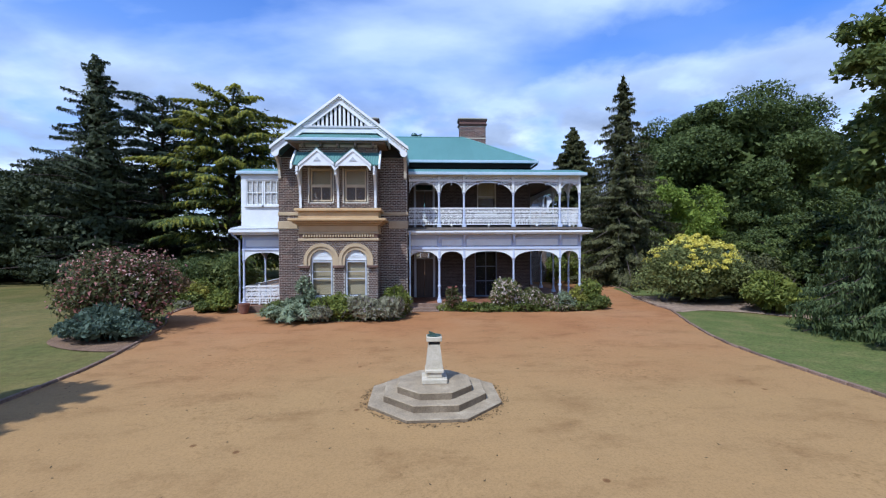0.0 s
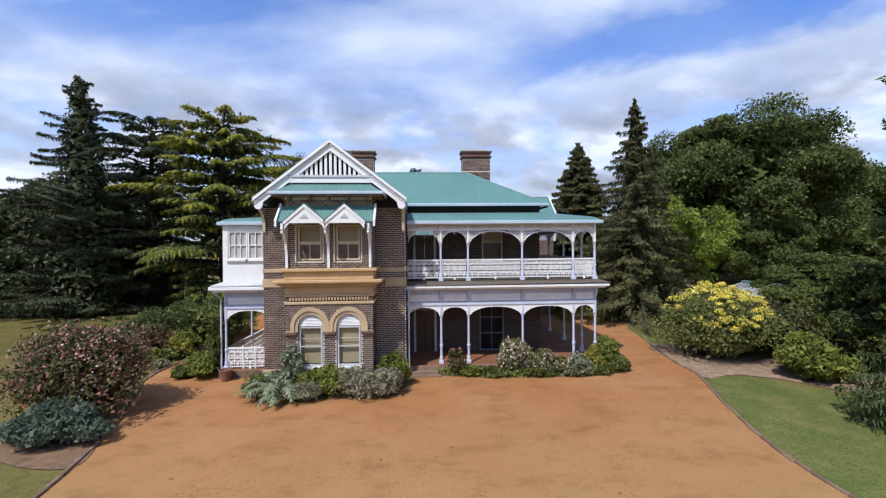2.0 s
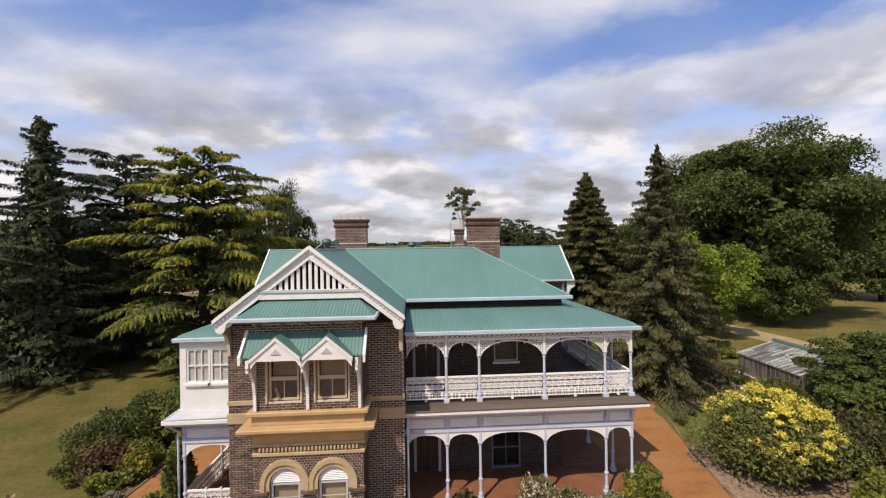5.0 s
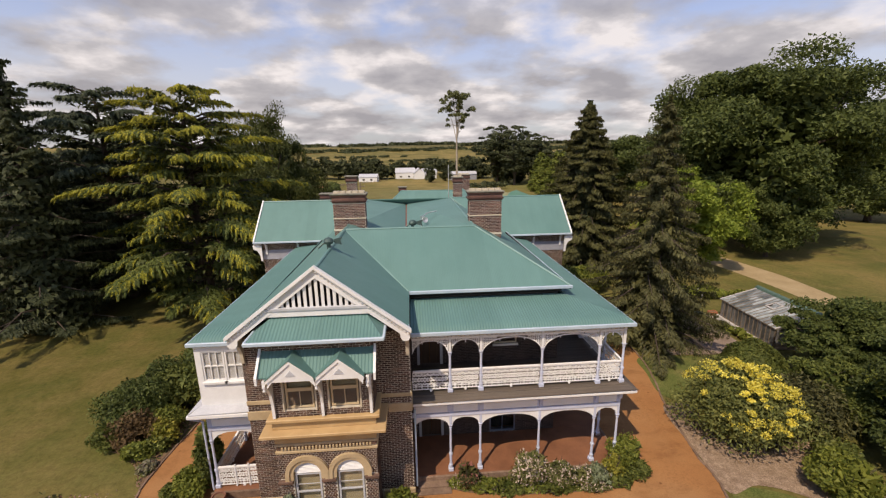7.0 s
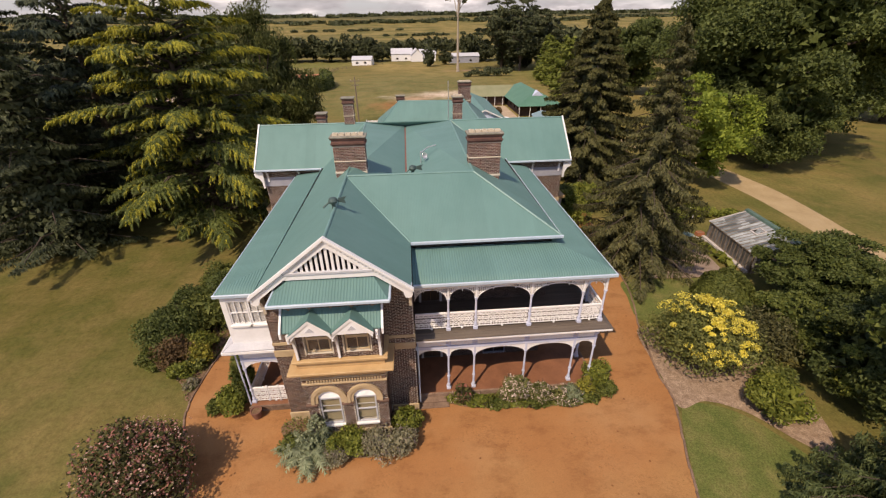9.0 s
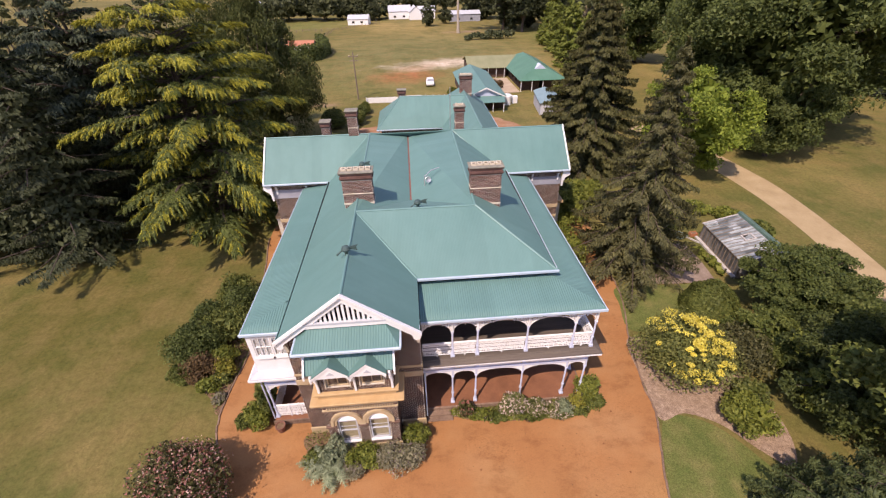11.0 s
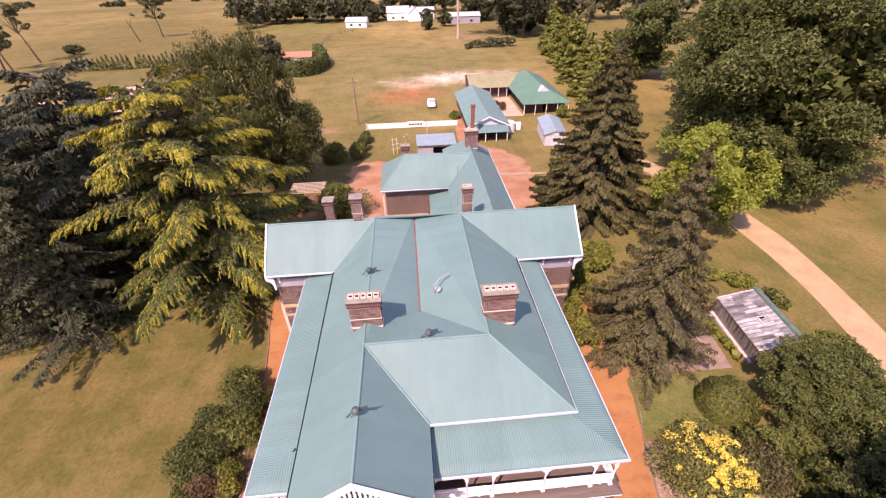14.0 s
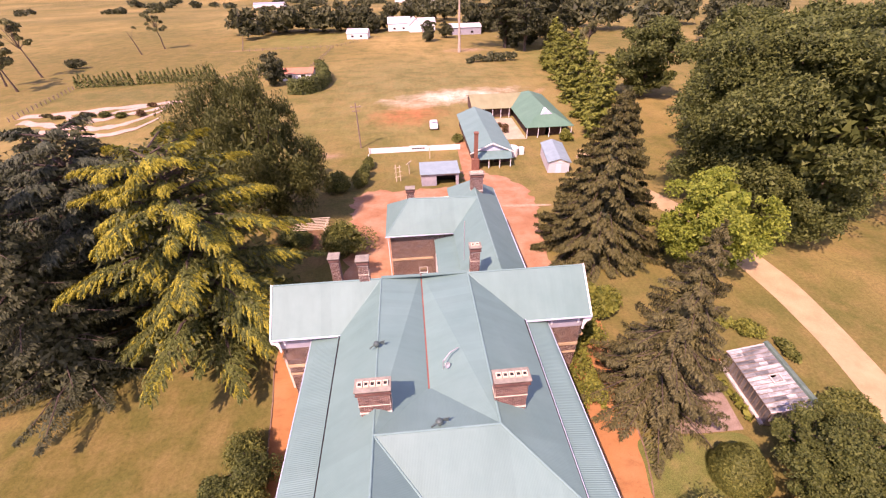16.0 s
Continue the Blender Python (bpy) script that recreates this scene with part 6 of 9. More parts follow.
wall_pieces(rw, 0, 8.0, 0.3, 42.3, 59.2, 0, 7.0, [(y, y + 1.0, 1.0, 2.8) for y in (44, 48, 52, 56)])
wall_pieces(rw, 0, -3.7, 0.3, 51.0, 56.4, 0, 7.0)
wall_pieces(rw, 1, 58.9, 0.3, -0.5, 8.0, -0.5, 6.5)
wall_pieces(rw, 0, 2.9, 0.3, 42.3, 50.7, 0, 7.0)
hp("rear_wall", rw, "mortar", "mortar bed of the brick rear walls")
window(1, 50.7, -0.9, 0.0, 1.0, 2.6, -1, (1, 2), 0.3)
hp("stone_band", boxes((-3.72, 0.58, 50.64, 50.698, 3.7, 3.95)), "stone", "cream band on the courtyard wall")
hp("lean_to_wall", boxes((0.9, 2.88, 43.6, 50.6, 0, 6.0)), "white", "white lean-to wall")
chimney(5.2, 6.5, 55.0, 55.7, 8.6, 11.2, 3)
chimney(-1.75, -0.95, 55.0, 55.6, 8.0, 9.9, 0)
hp("pipe", tube(bmesh.new(), [(-3.9, 50.6, 0.2), (-3.9, 50.6, 6.9)], 0.05, 6), "white")
hp("pipe", tube(bmesh.new(), [(2.9, 43, 9.0), (2.9, 43, 12.8)], 0.035, 6), "metal", "grey metal flue pipe")


# ---- plants ----
def leaf_mesh(name, centres, out_dirs, size, aspect, material, spread=0.6, seed=0, along=None):
    """Many small leaves or sprays, each one facet or a bent pair: at the centres, facing roughly along out_dirs; along: the way their length lies."""
    rg = np.random.RandomState(seed)
    c = np.asarray(centres, dtype=float)
    n = len(c)
    d = np.asarray(out_dirs, dtype=float) + rg.normal(0, spread, (n, 3))
    d /= np.linalg.norm(d, axis=1)[:, None] + 1e-9
    a = rg.normal(0, 1, (n, 3)) if along is None else np.asarray(along, dtype=float) + rg.normal(0, 0.25, (n, 3))
    a -= d * np.sum(a * d, axis=1)[:, None]
    a /= np.linalg.norm(a, axis=1)[:, None] + 1e-9
    b = np.cross(d, a)
    s = (size if np.isscalar(size) else np.asarray(size)) * rg.uniform(0.6, 1.35, n)
    s = s[:, None]
    a, b, dd = a * s, b * s * aspect, d * s * 0.22
    k = 3 if n > 3000 else 4
    v = np.empty((n, k, 3))
    if k == 3:
        w = rg.uniform(-0.25, 0.25, (n, 1))
        v[:, 0], v[:, 1], v[:, 2] = c - a * (0.5 + w) - b * 0.56, c - a * (0.5 - w) + b * 0.56, c + a * 0.6 - dd
    else:
        v[:, 0], v[:, 1], v[:, 2], v[:, 3] = c - a * 0.5, c + b * 0.5 - dd, c + a * 0.5, c - b * 0.5 - dd
    me = bpy.data.meshes.new(name)
    me.vertices.add(k * n)
    me.vertices.foreach_set("co", v.ravel())
    me.loops.add(k * n)
    me.loops.foreach_set("vertex_index", np.arange(k * n, dtype=np.int32))
    me.polygons.add(n)
    me.polygons.foreach_set("loop_start", np.arange(0, k * n, k, dtype=np.int32))
    me.polygons.foreach_set("loop_total", np.full(n, k, dtype=np.int32))
    me.update(calc_edges=True)
    me.materials.append(material)
    return me


def clump_points(rg, centre, radius, n, flat=1.0, low=-0.45):
    """Points near the skin of a rounded clump, thinner below."""
    p = rg.normal(0, 1, (n * 2, 3))
    p /= np.linalg.norm(p, axis=1)[:, None]
    p = p[p[:, 2] > low][:n]
    r = radius * (0.45 + 0.65 * rg.rand(len(p)) ** 0.7)[:, None]
    q = p * r
    q[:, 2] *= flat
    return q + np.asarray(centre), p


def put_tree(name, meshes, at, label, category, group=""):
    e = thing(name, at, label, category, group)
    for nm, me, lab in meshes:
        ob = new(nm, me)
        ob.parent = e
        if lab:
            ob["label"] = lab
    return e


def trunk_mesh(h, r, limbs, material, lean=(0, 0), seed=0):
    bm = bmesh.new()
    rnd = random.Random(seed)
    pts = [(lean[0] * t + rnd.uniform(-0.12, 0.12) * (t > 0), lean[1] * t + rnd.uniform(-0.12, 0.12) * (t > 0), h * t - 0.2) for t in (0, 0.12, 0.35, 0.6, 0.85, 1.0)]
    tube(bm, pts, [r * 1.35, r, r * 0.82, r * 0.6, r * 0.35, r * 0.12], 8)
    for a, b, rr in limbs:
        a, b = Vector(a), Vector(b)
        m = (a + b) / 2 + Vector((rnd.uniform(-0.3, 0.3), rnd.uniform(-0.3, 0.3), 0.1 * (b - a).length))
        tube(bm, [a, m, b], [rr, rr * 0.65, rr * 0.25], 5)
    return mesh_of("trunk", bm, material)


def broadleaf(name, h, r, zb, mat, n_clump=46, leaves=15000, leaf_size=0.42, seed=1, bark="bark", squash=1.0, clump=0.34, hanging=False, accent="", tufts=5):
    """A billowing crown: masses made of smaller tufts, each with its own lit shell, round a dense heart."""
    rg = np.random.RandomState(seed)
    cz, rz = (h + zb) / 2, (h - zb) / 2
    cs, ns, limbs, acc, acn = [], [], [], [], []
    per = max(12, int(leaves * 1.6) // (n_clump * tufts))
    for k in range(n_clump):
        u = rg.normal(0, 1, 3)
        u /= np.linalg.norm(u)
        f = 0.45 + 0.5 * rg.rand() ** 0.5
        taper = 1 - 0.12 * max(0, u[2])
        c = np.array([u[0] * r * f * taper, u[1] * r * f * taper, cz + u[2] * rz * f * 0.92])
        rad = r * clump * rg.uniform(0.65, 1.2)
        for q in range(tufts):
            o = rg.normal(0, 1, 3) + 0.7 * u + np.array([0, 0, 0.35])
            o /= np.linalg.norm(o)
            p, d = clump_points(rg, c + o * rad * np.array([0.62, 0.62, 0.5 * squash]), rad * rg.uniform(0.42, 0.66), per, 0.75 * squash)
            if accent and k % 5 == 0:
                acc.append(p)
                acn.append(d * 0.6 + np.array([0, 0, 0.5]))
            else:
                cs.append(p)
                ns.append(d * 0.6 + u * 0.25 + np.array([0, 0, 0.5]))
        if k % 2 == 0:
            z0 = zb * 0.5 + (cz - zb * 0.5) * rg.rand()
            limbs.append(((0, 0, z0), tuple(c), 0.03 * r * rg.uniform(0.5, 1.2)))
    # the heart: larger leaves that close the crown
    m = max(60, int(leaves * 0.07))
    q = rg.normal(0, 1, (m, 3))
    q /= np.linalg.norm(q, axis=1)[:, None]
    q *= (rg.rand(m) ** 0.45)[:, None] * np.array([r * 0.66, r * 0.66, rz * 0.66])
    q[:, 2] += cz
    cs.append(q)
    ns.append(rg.normal(0, 1, (m, 3)))
    tr = trunk_mesh(cz + rz * 0.3, 0.035 * h * 0.6, limbs, M[bark], seed=seed)
    pts = np.vstack(cs)
    sizes = np.full(len(pts), leaf_size * 0.76)
    sizes[-m:] = leaf_size * 2.0
    cr = leaf_mesh("crown", pts, np.vstack(ns) * ([1, 1, 0.2] if hanging else 1), sizes, 0.4 if hanging else 0.7, M[mat], 0.85, seed, np.tile([0, 0, -1.0], (len(pts), 1)) if hanging else None)
    out = [("trunk", tr, ""), ("crown", cr, "")]
    if acc:
        out.append(("new_growth", leaf_mesh("new_growth", np.vstack(acc), np.vstack(acn), leaf_size * 0.76, 0.7, M[accent], 0.55, seed + 7), "bright young foliage"))
    return out


def spruce(h, r, zb, mat, dark, seed, levels=34, limbs_n=6, droop=0.32, curtain=0.8, power=0.8, ragged=0.25, size=0.3, hang=0.9, gap=0.0):
    """Spruce: separate limbs in whorls that droop and turn up at the tip, flat sprays along them and curtains of twigs hanging below."""
    rg = np.random.RandomState(seed)
    cs, ns, al, limbs, dc, dn = [], [], [], [], [], []
    for w in range(levels):
        t = min(max((w + rg.uniform(-0.25, 0.25)) / levels, 0), 0.975)
        z, L0 = zb + (h - zb) * t, r * (1 - t) ** power
        m = max(4, int(limbs_n * (1 - 0.3 * t)))
        a0 = rg.uniform(0, 6.283)
        for k in range(m):
            if rg.rand() < gap:
                continue
            a = a0 + 6.283 * k / m + rg.normal(0, 0.14)
            L = L0 * rg.uniform(1 - ragged, 1 + 0.45 * ragged) + 0.22
            d = droop * (1 - 0.8 * t) + rg.normal(0, 0.06)
            zj = z + rg.normal(0, 0.12)
            out, side = np.array([math.cos(a), math.sin(a), 0.0]), np.array([-math.sin(a), math.cos(a), 0.0])
            def bow(q):
                return zj - d * L * (1.35 * q ** 1.3 - 0.42 * q ** 3)
            if L > 0.7:
                limbs.append(((0, 0, zj + 0.05), (math.cos(a) * L * 0.85, math.sin(a) * L * 0.85, bow(0.85)), 0.01 * L + 0.015))
            n = int(24 + 54 * L)
            q = rg.rand(n) ** 0.7
            sg = np.where(rg.rand(n) < 0.5, -1.0, 1.0)
            lat = sg * rg.rand(n) * (0.2 + 0.2 * L) * (1.1 - q) ** 0.8
            cs.append(out * (L * q)[:, None] + side * lat[:, None] + np.stack([0 * q, 0 * q, bow(q) - 0.3 * np.abs(lat) + rg.normal(0, 0.035, n)], 1))
            ns.append(np.tile(out * 0.55 + np.array([0, 0, 1.0]), (n, 1)))
            al.append(out[None, :] + side[None, :] * (sg * 0.9)[:, None] + np.array([0, 0, -0.35]))
            n2 = int(curtain * (16 + 42 * L))
            q = 0.15 + 0.85 * rg.rand(n2) ** 0.8
            hg = rg.rand(n2) ** 1.4 * hang * (0.35 + 0.65 * (1 - t)) * (1.1 - 0.55 * q)
            cs.append(out * (L * q)[:, None] + side * (rg.normal(0, 0.08, n2))[:, None] + np.stack([0 * q, 0 * q, bow(q) - hg], 1))
            ns.append(np.tile(out * 0.5, (n2, 1)) + rg.normal(0, 0.5, (n2, 3)) * [1, 1, 0.1])
            al.append(np.tile([0, 0, -1.0], (n2, 1)))
        # inner leaves in their own leaf material, meant as the crown's inner shade
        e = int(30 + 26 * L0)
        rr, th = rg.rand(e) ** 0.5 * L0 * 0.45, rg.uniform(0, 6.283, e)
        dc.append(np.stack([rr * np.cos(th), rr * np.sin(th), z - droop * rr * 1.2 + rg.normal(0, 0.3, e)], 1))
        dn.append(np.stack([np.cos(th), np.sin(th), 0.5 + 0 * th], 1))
    tr = trunk_mesh(h * 0.985, 0.016 * h, limbs, M["bark"], seed=seed)
    return [("trunk", tr, ""), ("crown", leaf_mesh("crown", np.vstack(cs), np.vstack(ns), size, 0.3, M[mat], 0.3, seed, np.vstack(al)), ""),
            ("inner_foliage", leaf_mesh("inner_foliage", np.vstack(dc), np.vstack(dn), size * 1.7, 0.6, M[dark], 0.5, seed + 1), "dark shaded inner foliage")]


def conifer(name, h, r, zb, mat, whorls=26, per=9, sprays=34, size=0.5, droop=0.35, seed=2, power=0.85, ragged=0.3, upturn=0.0, hang=0.0, bark="bark", narrow_top=1.0, aspect=0.5, side=0.13):
    """Spruce-like: whorls of drooping limbs with sprays lying along them; gaps between the tiers."""
    rg = np.random.RandomState(seed)
    cs, ns, al, limbs = [], [], [], []
    for w in range(whorls):
        t = (w + rg.uniform(-0.5, 0.5)) / whorls
        t = min(max(t, 0), 0.985)
        z = zb + (h - zb) * t
        L0 = r * (1 - t ** (1 / narrow_top)) ** power
        for k in range(max(3, int(per * (1 - 0.5 * t)))):
            L = L0 * rg.uniform(1 - ragged, 1 + ragged * 0.5) + 0.15
            zj = z + rg.uniform(-0.6, 0.6) * (h - zb) / whorls
            a = rg.uniform(0, 2 * math.pi)
            dr = droop + rg.normal(0, 0.17)
            n = max(5, int(sprays * (0.25 + L / r)))
            s = rg.rand(n) ** 0.65
            lat = rg.normal(0, side, n) * L * (1.1 - s * 0.7)
            zz = zj - dr * L * s ** 1.4 + upturn * L * s ** 3 + rg.normal(0, 0.06, n) * (0.4 + 0.1 * L) - hang * rg.rand(n) ** 2
            x = math.cos(a) * L * s - math.sin(a) * lat
            y = math.sin(a) * L * s + math.cos(a) * lat
            cs.append(np.stack([x, y, zz], 1))
            ns.append(np.tile([math.cos(a) * 0.25, math.sin(a) * 0.25, 0.9], (n, 1)))
            al.append(np.tile([math.cos(a), math.sin(a), -droop + upturn - hang * 0.8], (n, 1)))
            if k < 4 and L > 1:
                limbs.append(((0, 0, z + 0.05), (math.cos(a) * L * 0.8, math.sin(a) * L * 0.8, z - droop * L * 0.72), 0.012 * L + 0.02))
    tr = trunk_mesh(h * 0.97, 0.018 * h, limbs, M[bark], seed=seed)
    cr = leaf_mesh("crown", np.vstack(cs), np.vstack(ns), size, aspect, M[mat], 0.55, seed, np.vstack(al))
    return [("trunk", tr, ""), ("crown", cr, "")]


def cedar(h, r, seed=4, limbs_n=80, size=0.34, zb=0.08, open_side=0.0, mats=("leaf_cedar_mid", "leaf_cedar", "leaf_cedar_dark"), yellow=1.0, waist=0.27):
    """Layered cedar: spreading limbs with side branches laid out flat like feathers, drooping at the ends, bright at the tips."""
    rg = np.random.RandomState(seed)
    limbs, mid, tip, ic, idr = [], [[], [], []], [[], [], []], [], []
    for w in range(limbs_n):
        t = zb + (0.97 - zb) * ((w + 0.5) / limbs_n) ** 0.9
        a = 2.399963 * w + rg.normal(0, 0.2)
        R = r * (1 - waist * min(max((t - 0.3) / 0.3, 0), 1)) * min(1.0, 1.3 * (1.03 - t) ** 0.37)
        if t < 0.5 and math.cos(a - open_side) < 0.3:
            R *= 0.72
        R *= min(1.0, 0.62 + 1.6 * t)
        L = R * rg.uniform(0.5, 1.12)
        z, lift = h * (t + 0.008 * math.sin(t * 42)) + rg.normal(0, 0.3), 0.06 + 0.22 * t

        def along_limb(q):
            return z + lift * L * q - 0.17 * L * q ** 3
        limbs.append(((0, 0, z - 0.06 * L), (math.cos(a) * L * 0.9, math.sin(a) * L * 0.9, along_limb(0.9) - 0.06), 0.015 * L + 0.03))
        K = max(5, int(L / 0.33))
        for j in range(K + 1):
            q = 0.34 + 0.66 * j / K
            bx, by, bz = math.cos(a) * L * q, math.sin(a) * L * q, along_limb(q)
            for sg in (-1, 1):
                ph = a + sg * (1.0 - 0.55 * q) * rg.uniform(0.7, 1.15)
                bl = (0.42 + 0.16 * L) * min(1.0, (1.22 - q) * 1.7) * rg.uniform(0.6, 1.3)
                n = int(18 + 24 * bl)
                u = rg.rand(n) ** 0.8
                lat = rg.normal(0, 0.075, n) * (1.2 - u)
                zz = bz + 0.05 - 0.3 * bl * u ** 2 + rg.normal(0, 0.035, n) - 0.22 * rg.rand(n) ** 4
                p = np.stack([bx + math.cos(ph) * bl * u - math.sin(ph) * lat, by + math.sin(ph) * bl * u + math.cos(ph) * lat, zz], 1)
                nn = np.stack([math.cos(ph) * 0.9 * u, math.sin(ph) * 0.9 * u, np.ones(n)], 1)
                dd = np.stack([np.full(n, math.cos(ph)), np.full(n, math.sin(ph)), -0.75 * u], 1)
                new_ = (0.5 * q + 0.5 * u > 0.62 - 0.12 * t) & (rg.rand() < yellow * min(1.0, 0.05 + 1.1 * t)) & (rg.rand(n) < 0.9)
                for dst, mask in ((mid, ~new_), (tip, new_)):
                    dst[0].append(p[mask])
                    dst[1].append(nn[mask])
                    dst[2].append(dd[mask])
        # third leaf material below the limbs, meant as painted shade between the boughs
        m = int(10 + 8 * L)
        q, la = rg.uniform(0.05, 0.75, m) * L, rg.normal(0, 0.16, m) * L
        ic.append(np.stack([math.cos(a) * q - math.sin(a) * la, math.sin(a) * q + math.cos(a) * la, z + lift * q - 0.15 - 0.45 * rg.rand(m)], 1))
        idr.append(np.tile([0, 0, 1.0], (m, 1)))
    tr = trunk_mesh(h * 0.95, 0.026 * h, limbs, M["bark"], seed=seed)

    def leaves_of(nm, src, mt, sd):
        return leaf_mesh(nm, np.vstack(src[0]), np.vstack(src[1]), size, 0.3, M[mt], 0.42, sd, np.vstack(src[2]))
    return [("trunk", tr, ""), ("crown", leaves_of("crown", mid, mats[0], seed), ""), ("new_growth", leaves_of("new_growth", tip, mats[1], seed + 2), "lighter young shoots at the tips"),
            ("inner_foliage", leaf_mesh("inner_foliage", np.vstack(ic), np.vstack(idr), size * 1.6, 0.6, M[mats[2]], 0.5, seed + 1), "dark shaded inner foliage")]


def shrub_mesh(name, rx, ry, h, mat, n=2500, size=0.13, seed=5, clumps=14, low=0.05, aspect=0.6, heart=True):
    rg = np.random.RandomState(seed)
    cs, ns = [], []
    per = max(10, n // clumps)
    for k in range(clumps):
        u = rg.normal(0, 1, 3)
        u /= np.linalg.norm(u)
        u[2] = abs(u[2])
        f = rg.uniform(0.35, 0.72)
        c = np.array([u[0] * rx * f, u[1] * ry * f, h * low + h * (0.22 + 0.46 * u[2] * rg.uniform(0.6, 1.1))])
        rad = min(rx, ry) * rg.uniform(0.34, 0.55)
        p, d = clump_points(rg, c, rad, per, min(1.2, h / (rx + ry) * 1.1), -0.8)
        p[:, 2] = np.maximum(p[:, 2], 0.03)
        cs.append(p)
        ns.append(d * 0.7 + np.array([0, 0, 0.3]))
    # a dense heart of larger leaves, so that no light comes straight through
    m = max(8, int(n * 0.12))
    q = rg.normal(0, 1, (m, 3))
    q /= np.linalg.norm(q, axis=1)[:, None]
    q *= (rg.rand(m) ** 0.4)[:, None] * np.array([rx * 0.62, ry * 0.62, h * 0.36])
    q[:, 2] += h * 0.42
    cs.append(q)
    ns.append(rg.normal(0, 1, (m, 3)))
    total = sum(len(v) for v in cs)
    sizes = np.full(total, size)
    if heart:
        sizes[-m:] = size * 2.6
    return leaf_mesh(name, np.vstack(cs), np.vstack(ns), sizes, aspect, M[mat], 0.7, seed)


def stems_mesh(rx, h, n=7, seed=1):
    rnd = random.Random(seed)
    bm = bmesh.new()
    for k in range(n):
        a = rnd.uniform(0, 6.28)
        tube(bm, [(0.1 * math.cos(a), 0.1 * math.sin(a), -0.05), (rx * 0.3 * math.cos(a), rx * 0.3 * math.sin(a), h * 0.4), (rx * 0.55 * math.cos(a), rx * 0.55 * math.sin(a), h * 0.75)], [0.03, 0.022, 0.01], 5)
    return mesh_of("stem", bm, M["bark"])


def shrub(x, y, rx, ry, h, mat, label, category="shrub", n=2500, size=0.13, seed=5, name="shrub", clumps=14, extra=(), group="", z=None):
    rx, ry, h, n = rx * 1.14, ry * 1.14, h * 1.1, int(n * 1.15)
    e = thing(name, (x, y, rise(x, y) if z is None else z), label, category, group)
    for nm, me in (("stem", stems_mesh(rx, h, seed=seed)), ("foliage", shrub_mesh("foliage", rx, ry, h, mat, n, size, seed, clumps)), *extra):
        ob = new(nm, me)
        ob.parent = e
    return e


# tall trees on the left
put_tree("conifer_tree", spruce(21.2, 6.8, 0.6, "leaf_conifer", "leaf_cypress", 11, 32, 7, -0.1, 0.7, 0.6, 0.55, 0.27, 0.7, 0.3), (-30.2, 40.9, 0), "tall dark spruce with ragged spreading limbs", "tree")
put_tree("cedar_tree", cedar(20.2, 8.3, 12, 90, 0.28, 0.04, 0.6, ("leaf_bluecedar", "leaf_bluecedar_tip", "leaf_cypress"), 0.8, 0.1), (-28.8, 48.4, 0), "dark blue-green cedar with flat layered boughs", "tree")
put_tree("cedar_tree", cedar(19.4, 10.9, 13, 122, 0.26, 0.05, -0.5, waist=0.2), (-19.9, 45.4, 0), "golden-green layered cedar with flat drooping boughs", "tree")
dark_a = conifer("c", 17.0, 6.0, 0.5, "leaf_conifer", 34, 9, 52, 0.6, 0.2, 14, 0.5, 0.4, aspect=0.36)
for k, (x, y, s) in enumerate([(-37.5, 51.5, 0.95), (-42, 62, 0.95), (-33.5, 58, 1.0), (-52, 66, 0.8)]):
    e = put_tree("conifer_tree", dark_a, (x, y, rise(x, y)), "dark dense conifer in the shelter belt", "tree", "shelter belt conifers")
    e.matrix_basis = pose(x, y, rise(x, y), 0, 0, 47 * k) @ Matrix.Scale(s, 4)
dark_b = broadleaf("db", 10.4, 5.6, 0.2, "leaf_cypress", 44, 9000, 0.47, 17, clump=0.32)
for k, (x, y, s) in enumerate([(-38.6, 43.0, 1.0), (-35.2, 43.6, 1.12), (-44.5, 48.0, 1.14), (-41.0, 54.5, 1.4), (-51.5, 52.0, 1.05), (-48.5, 40.0, 0.9), (-58.0, 46.0, 1.0), (-46.0, 33.0, 0.7), (-60, 57, 1.1)]):
    e = put_tree("broadleaf_tree", dark_b, (x, y, rise(x, y)), "dark rounded broadleaf tree in the shelter belt", "tree", "shelter belt trees")
    e.matrix_basis = pose(x, y, rise(x, y), 0, 0, 53 * k) @ Matrix.Scale(s, 4)
willow = broadleaf("w", 19.2, 7.2, 0.3, "leaf_willow", 60, 28000, 0.44, 15, squash=1.7, clump=0.3, hanging=True)
for x, y, s, rz_ in ((-20.3, 68.0, 1.0, 0), (-28, 76, 0.95, 80)):
    e = put_tree("broadleaf_tree", willow, (x, y, rise(x, y)), "olive-green broadleaf tree with drooping crown", "tree", "trees behind the cedar")
    e.matrix_basis = pose(x, y, rise(x, y), 0, 0, rz_) @ Matrix.Scale(s, 4)

# right side
put_tree("spruce_tree", spruce(17.4, 6.2, 0.5, "leaf_grey", "leaf_spruce", 21, 36, 8, 0.22, 1.1, 1.0, 0.3, 0.23, 0.9, 0.12), (16.9, 33.9, 0), "old spruce with grey-green drooping limbs", "tree")
put_tree("conifer_tree", spruce(19.2, 8.3, 0.2, "leaf_spruce", "leaf_cypress", 22, 44, 9, 0.2, 0.9, 0.85, 0.16, 0.4, 0.6), (20.9, 55.8, 0), "dense dark-green spruce beside the yard", "tree")
put_tree("broadleaf_tree", broadleaf("r3", 13.2, 5.2, 0.4, "leaf_lime", 46, 15000, 0.36, 23, clump=0.3), (30.8, 50.4, 0), "lime-green leafy young garden tree", "tree")
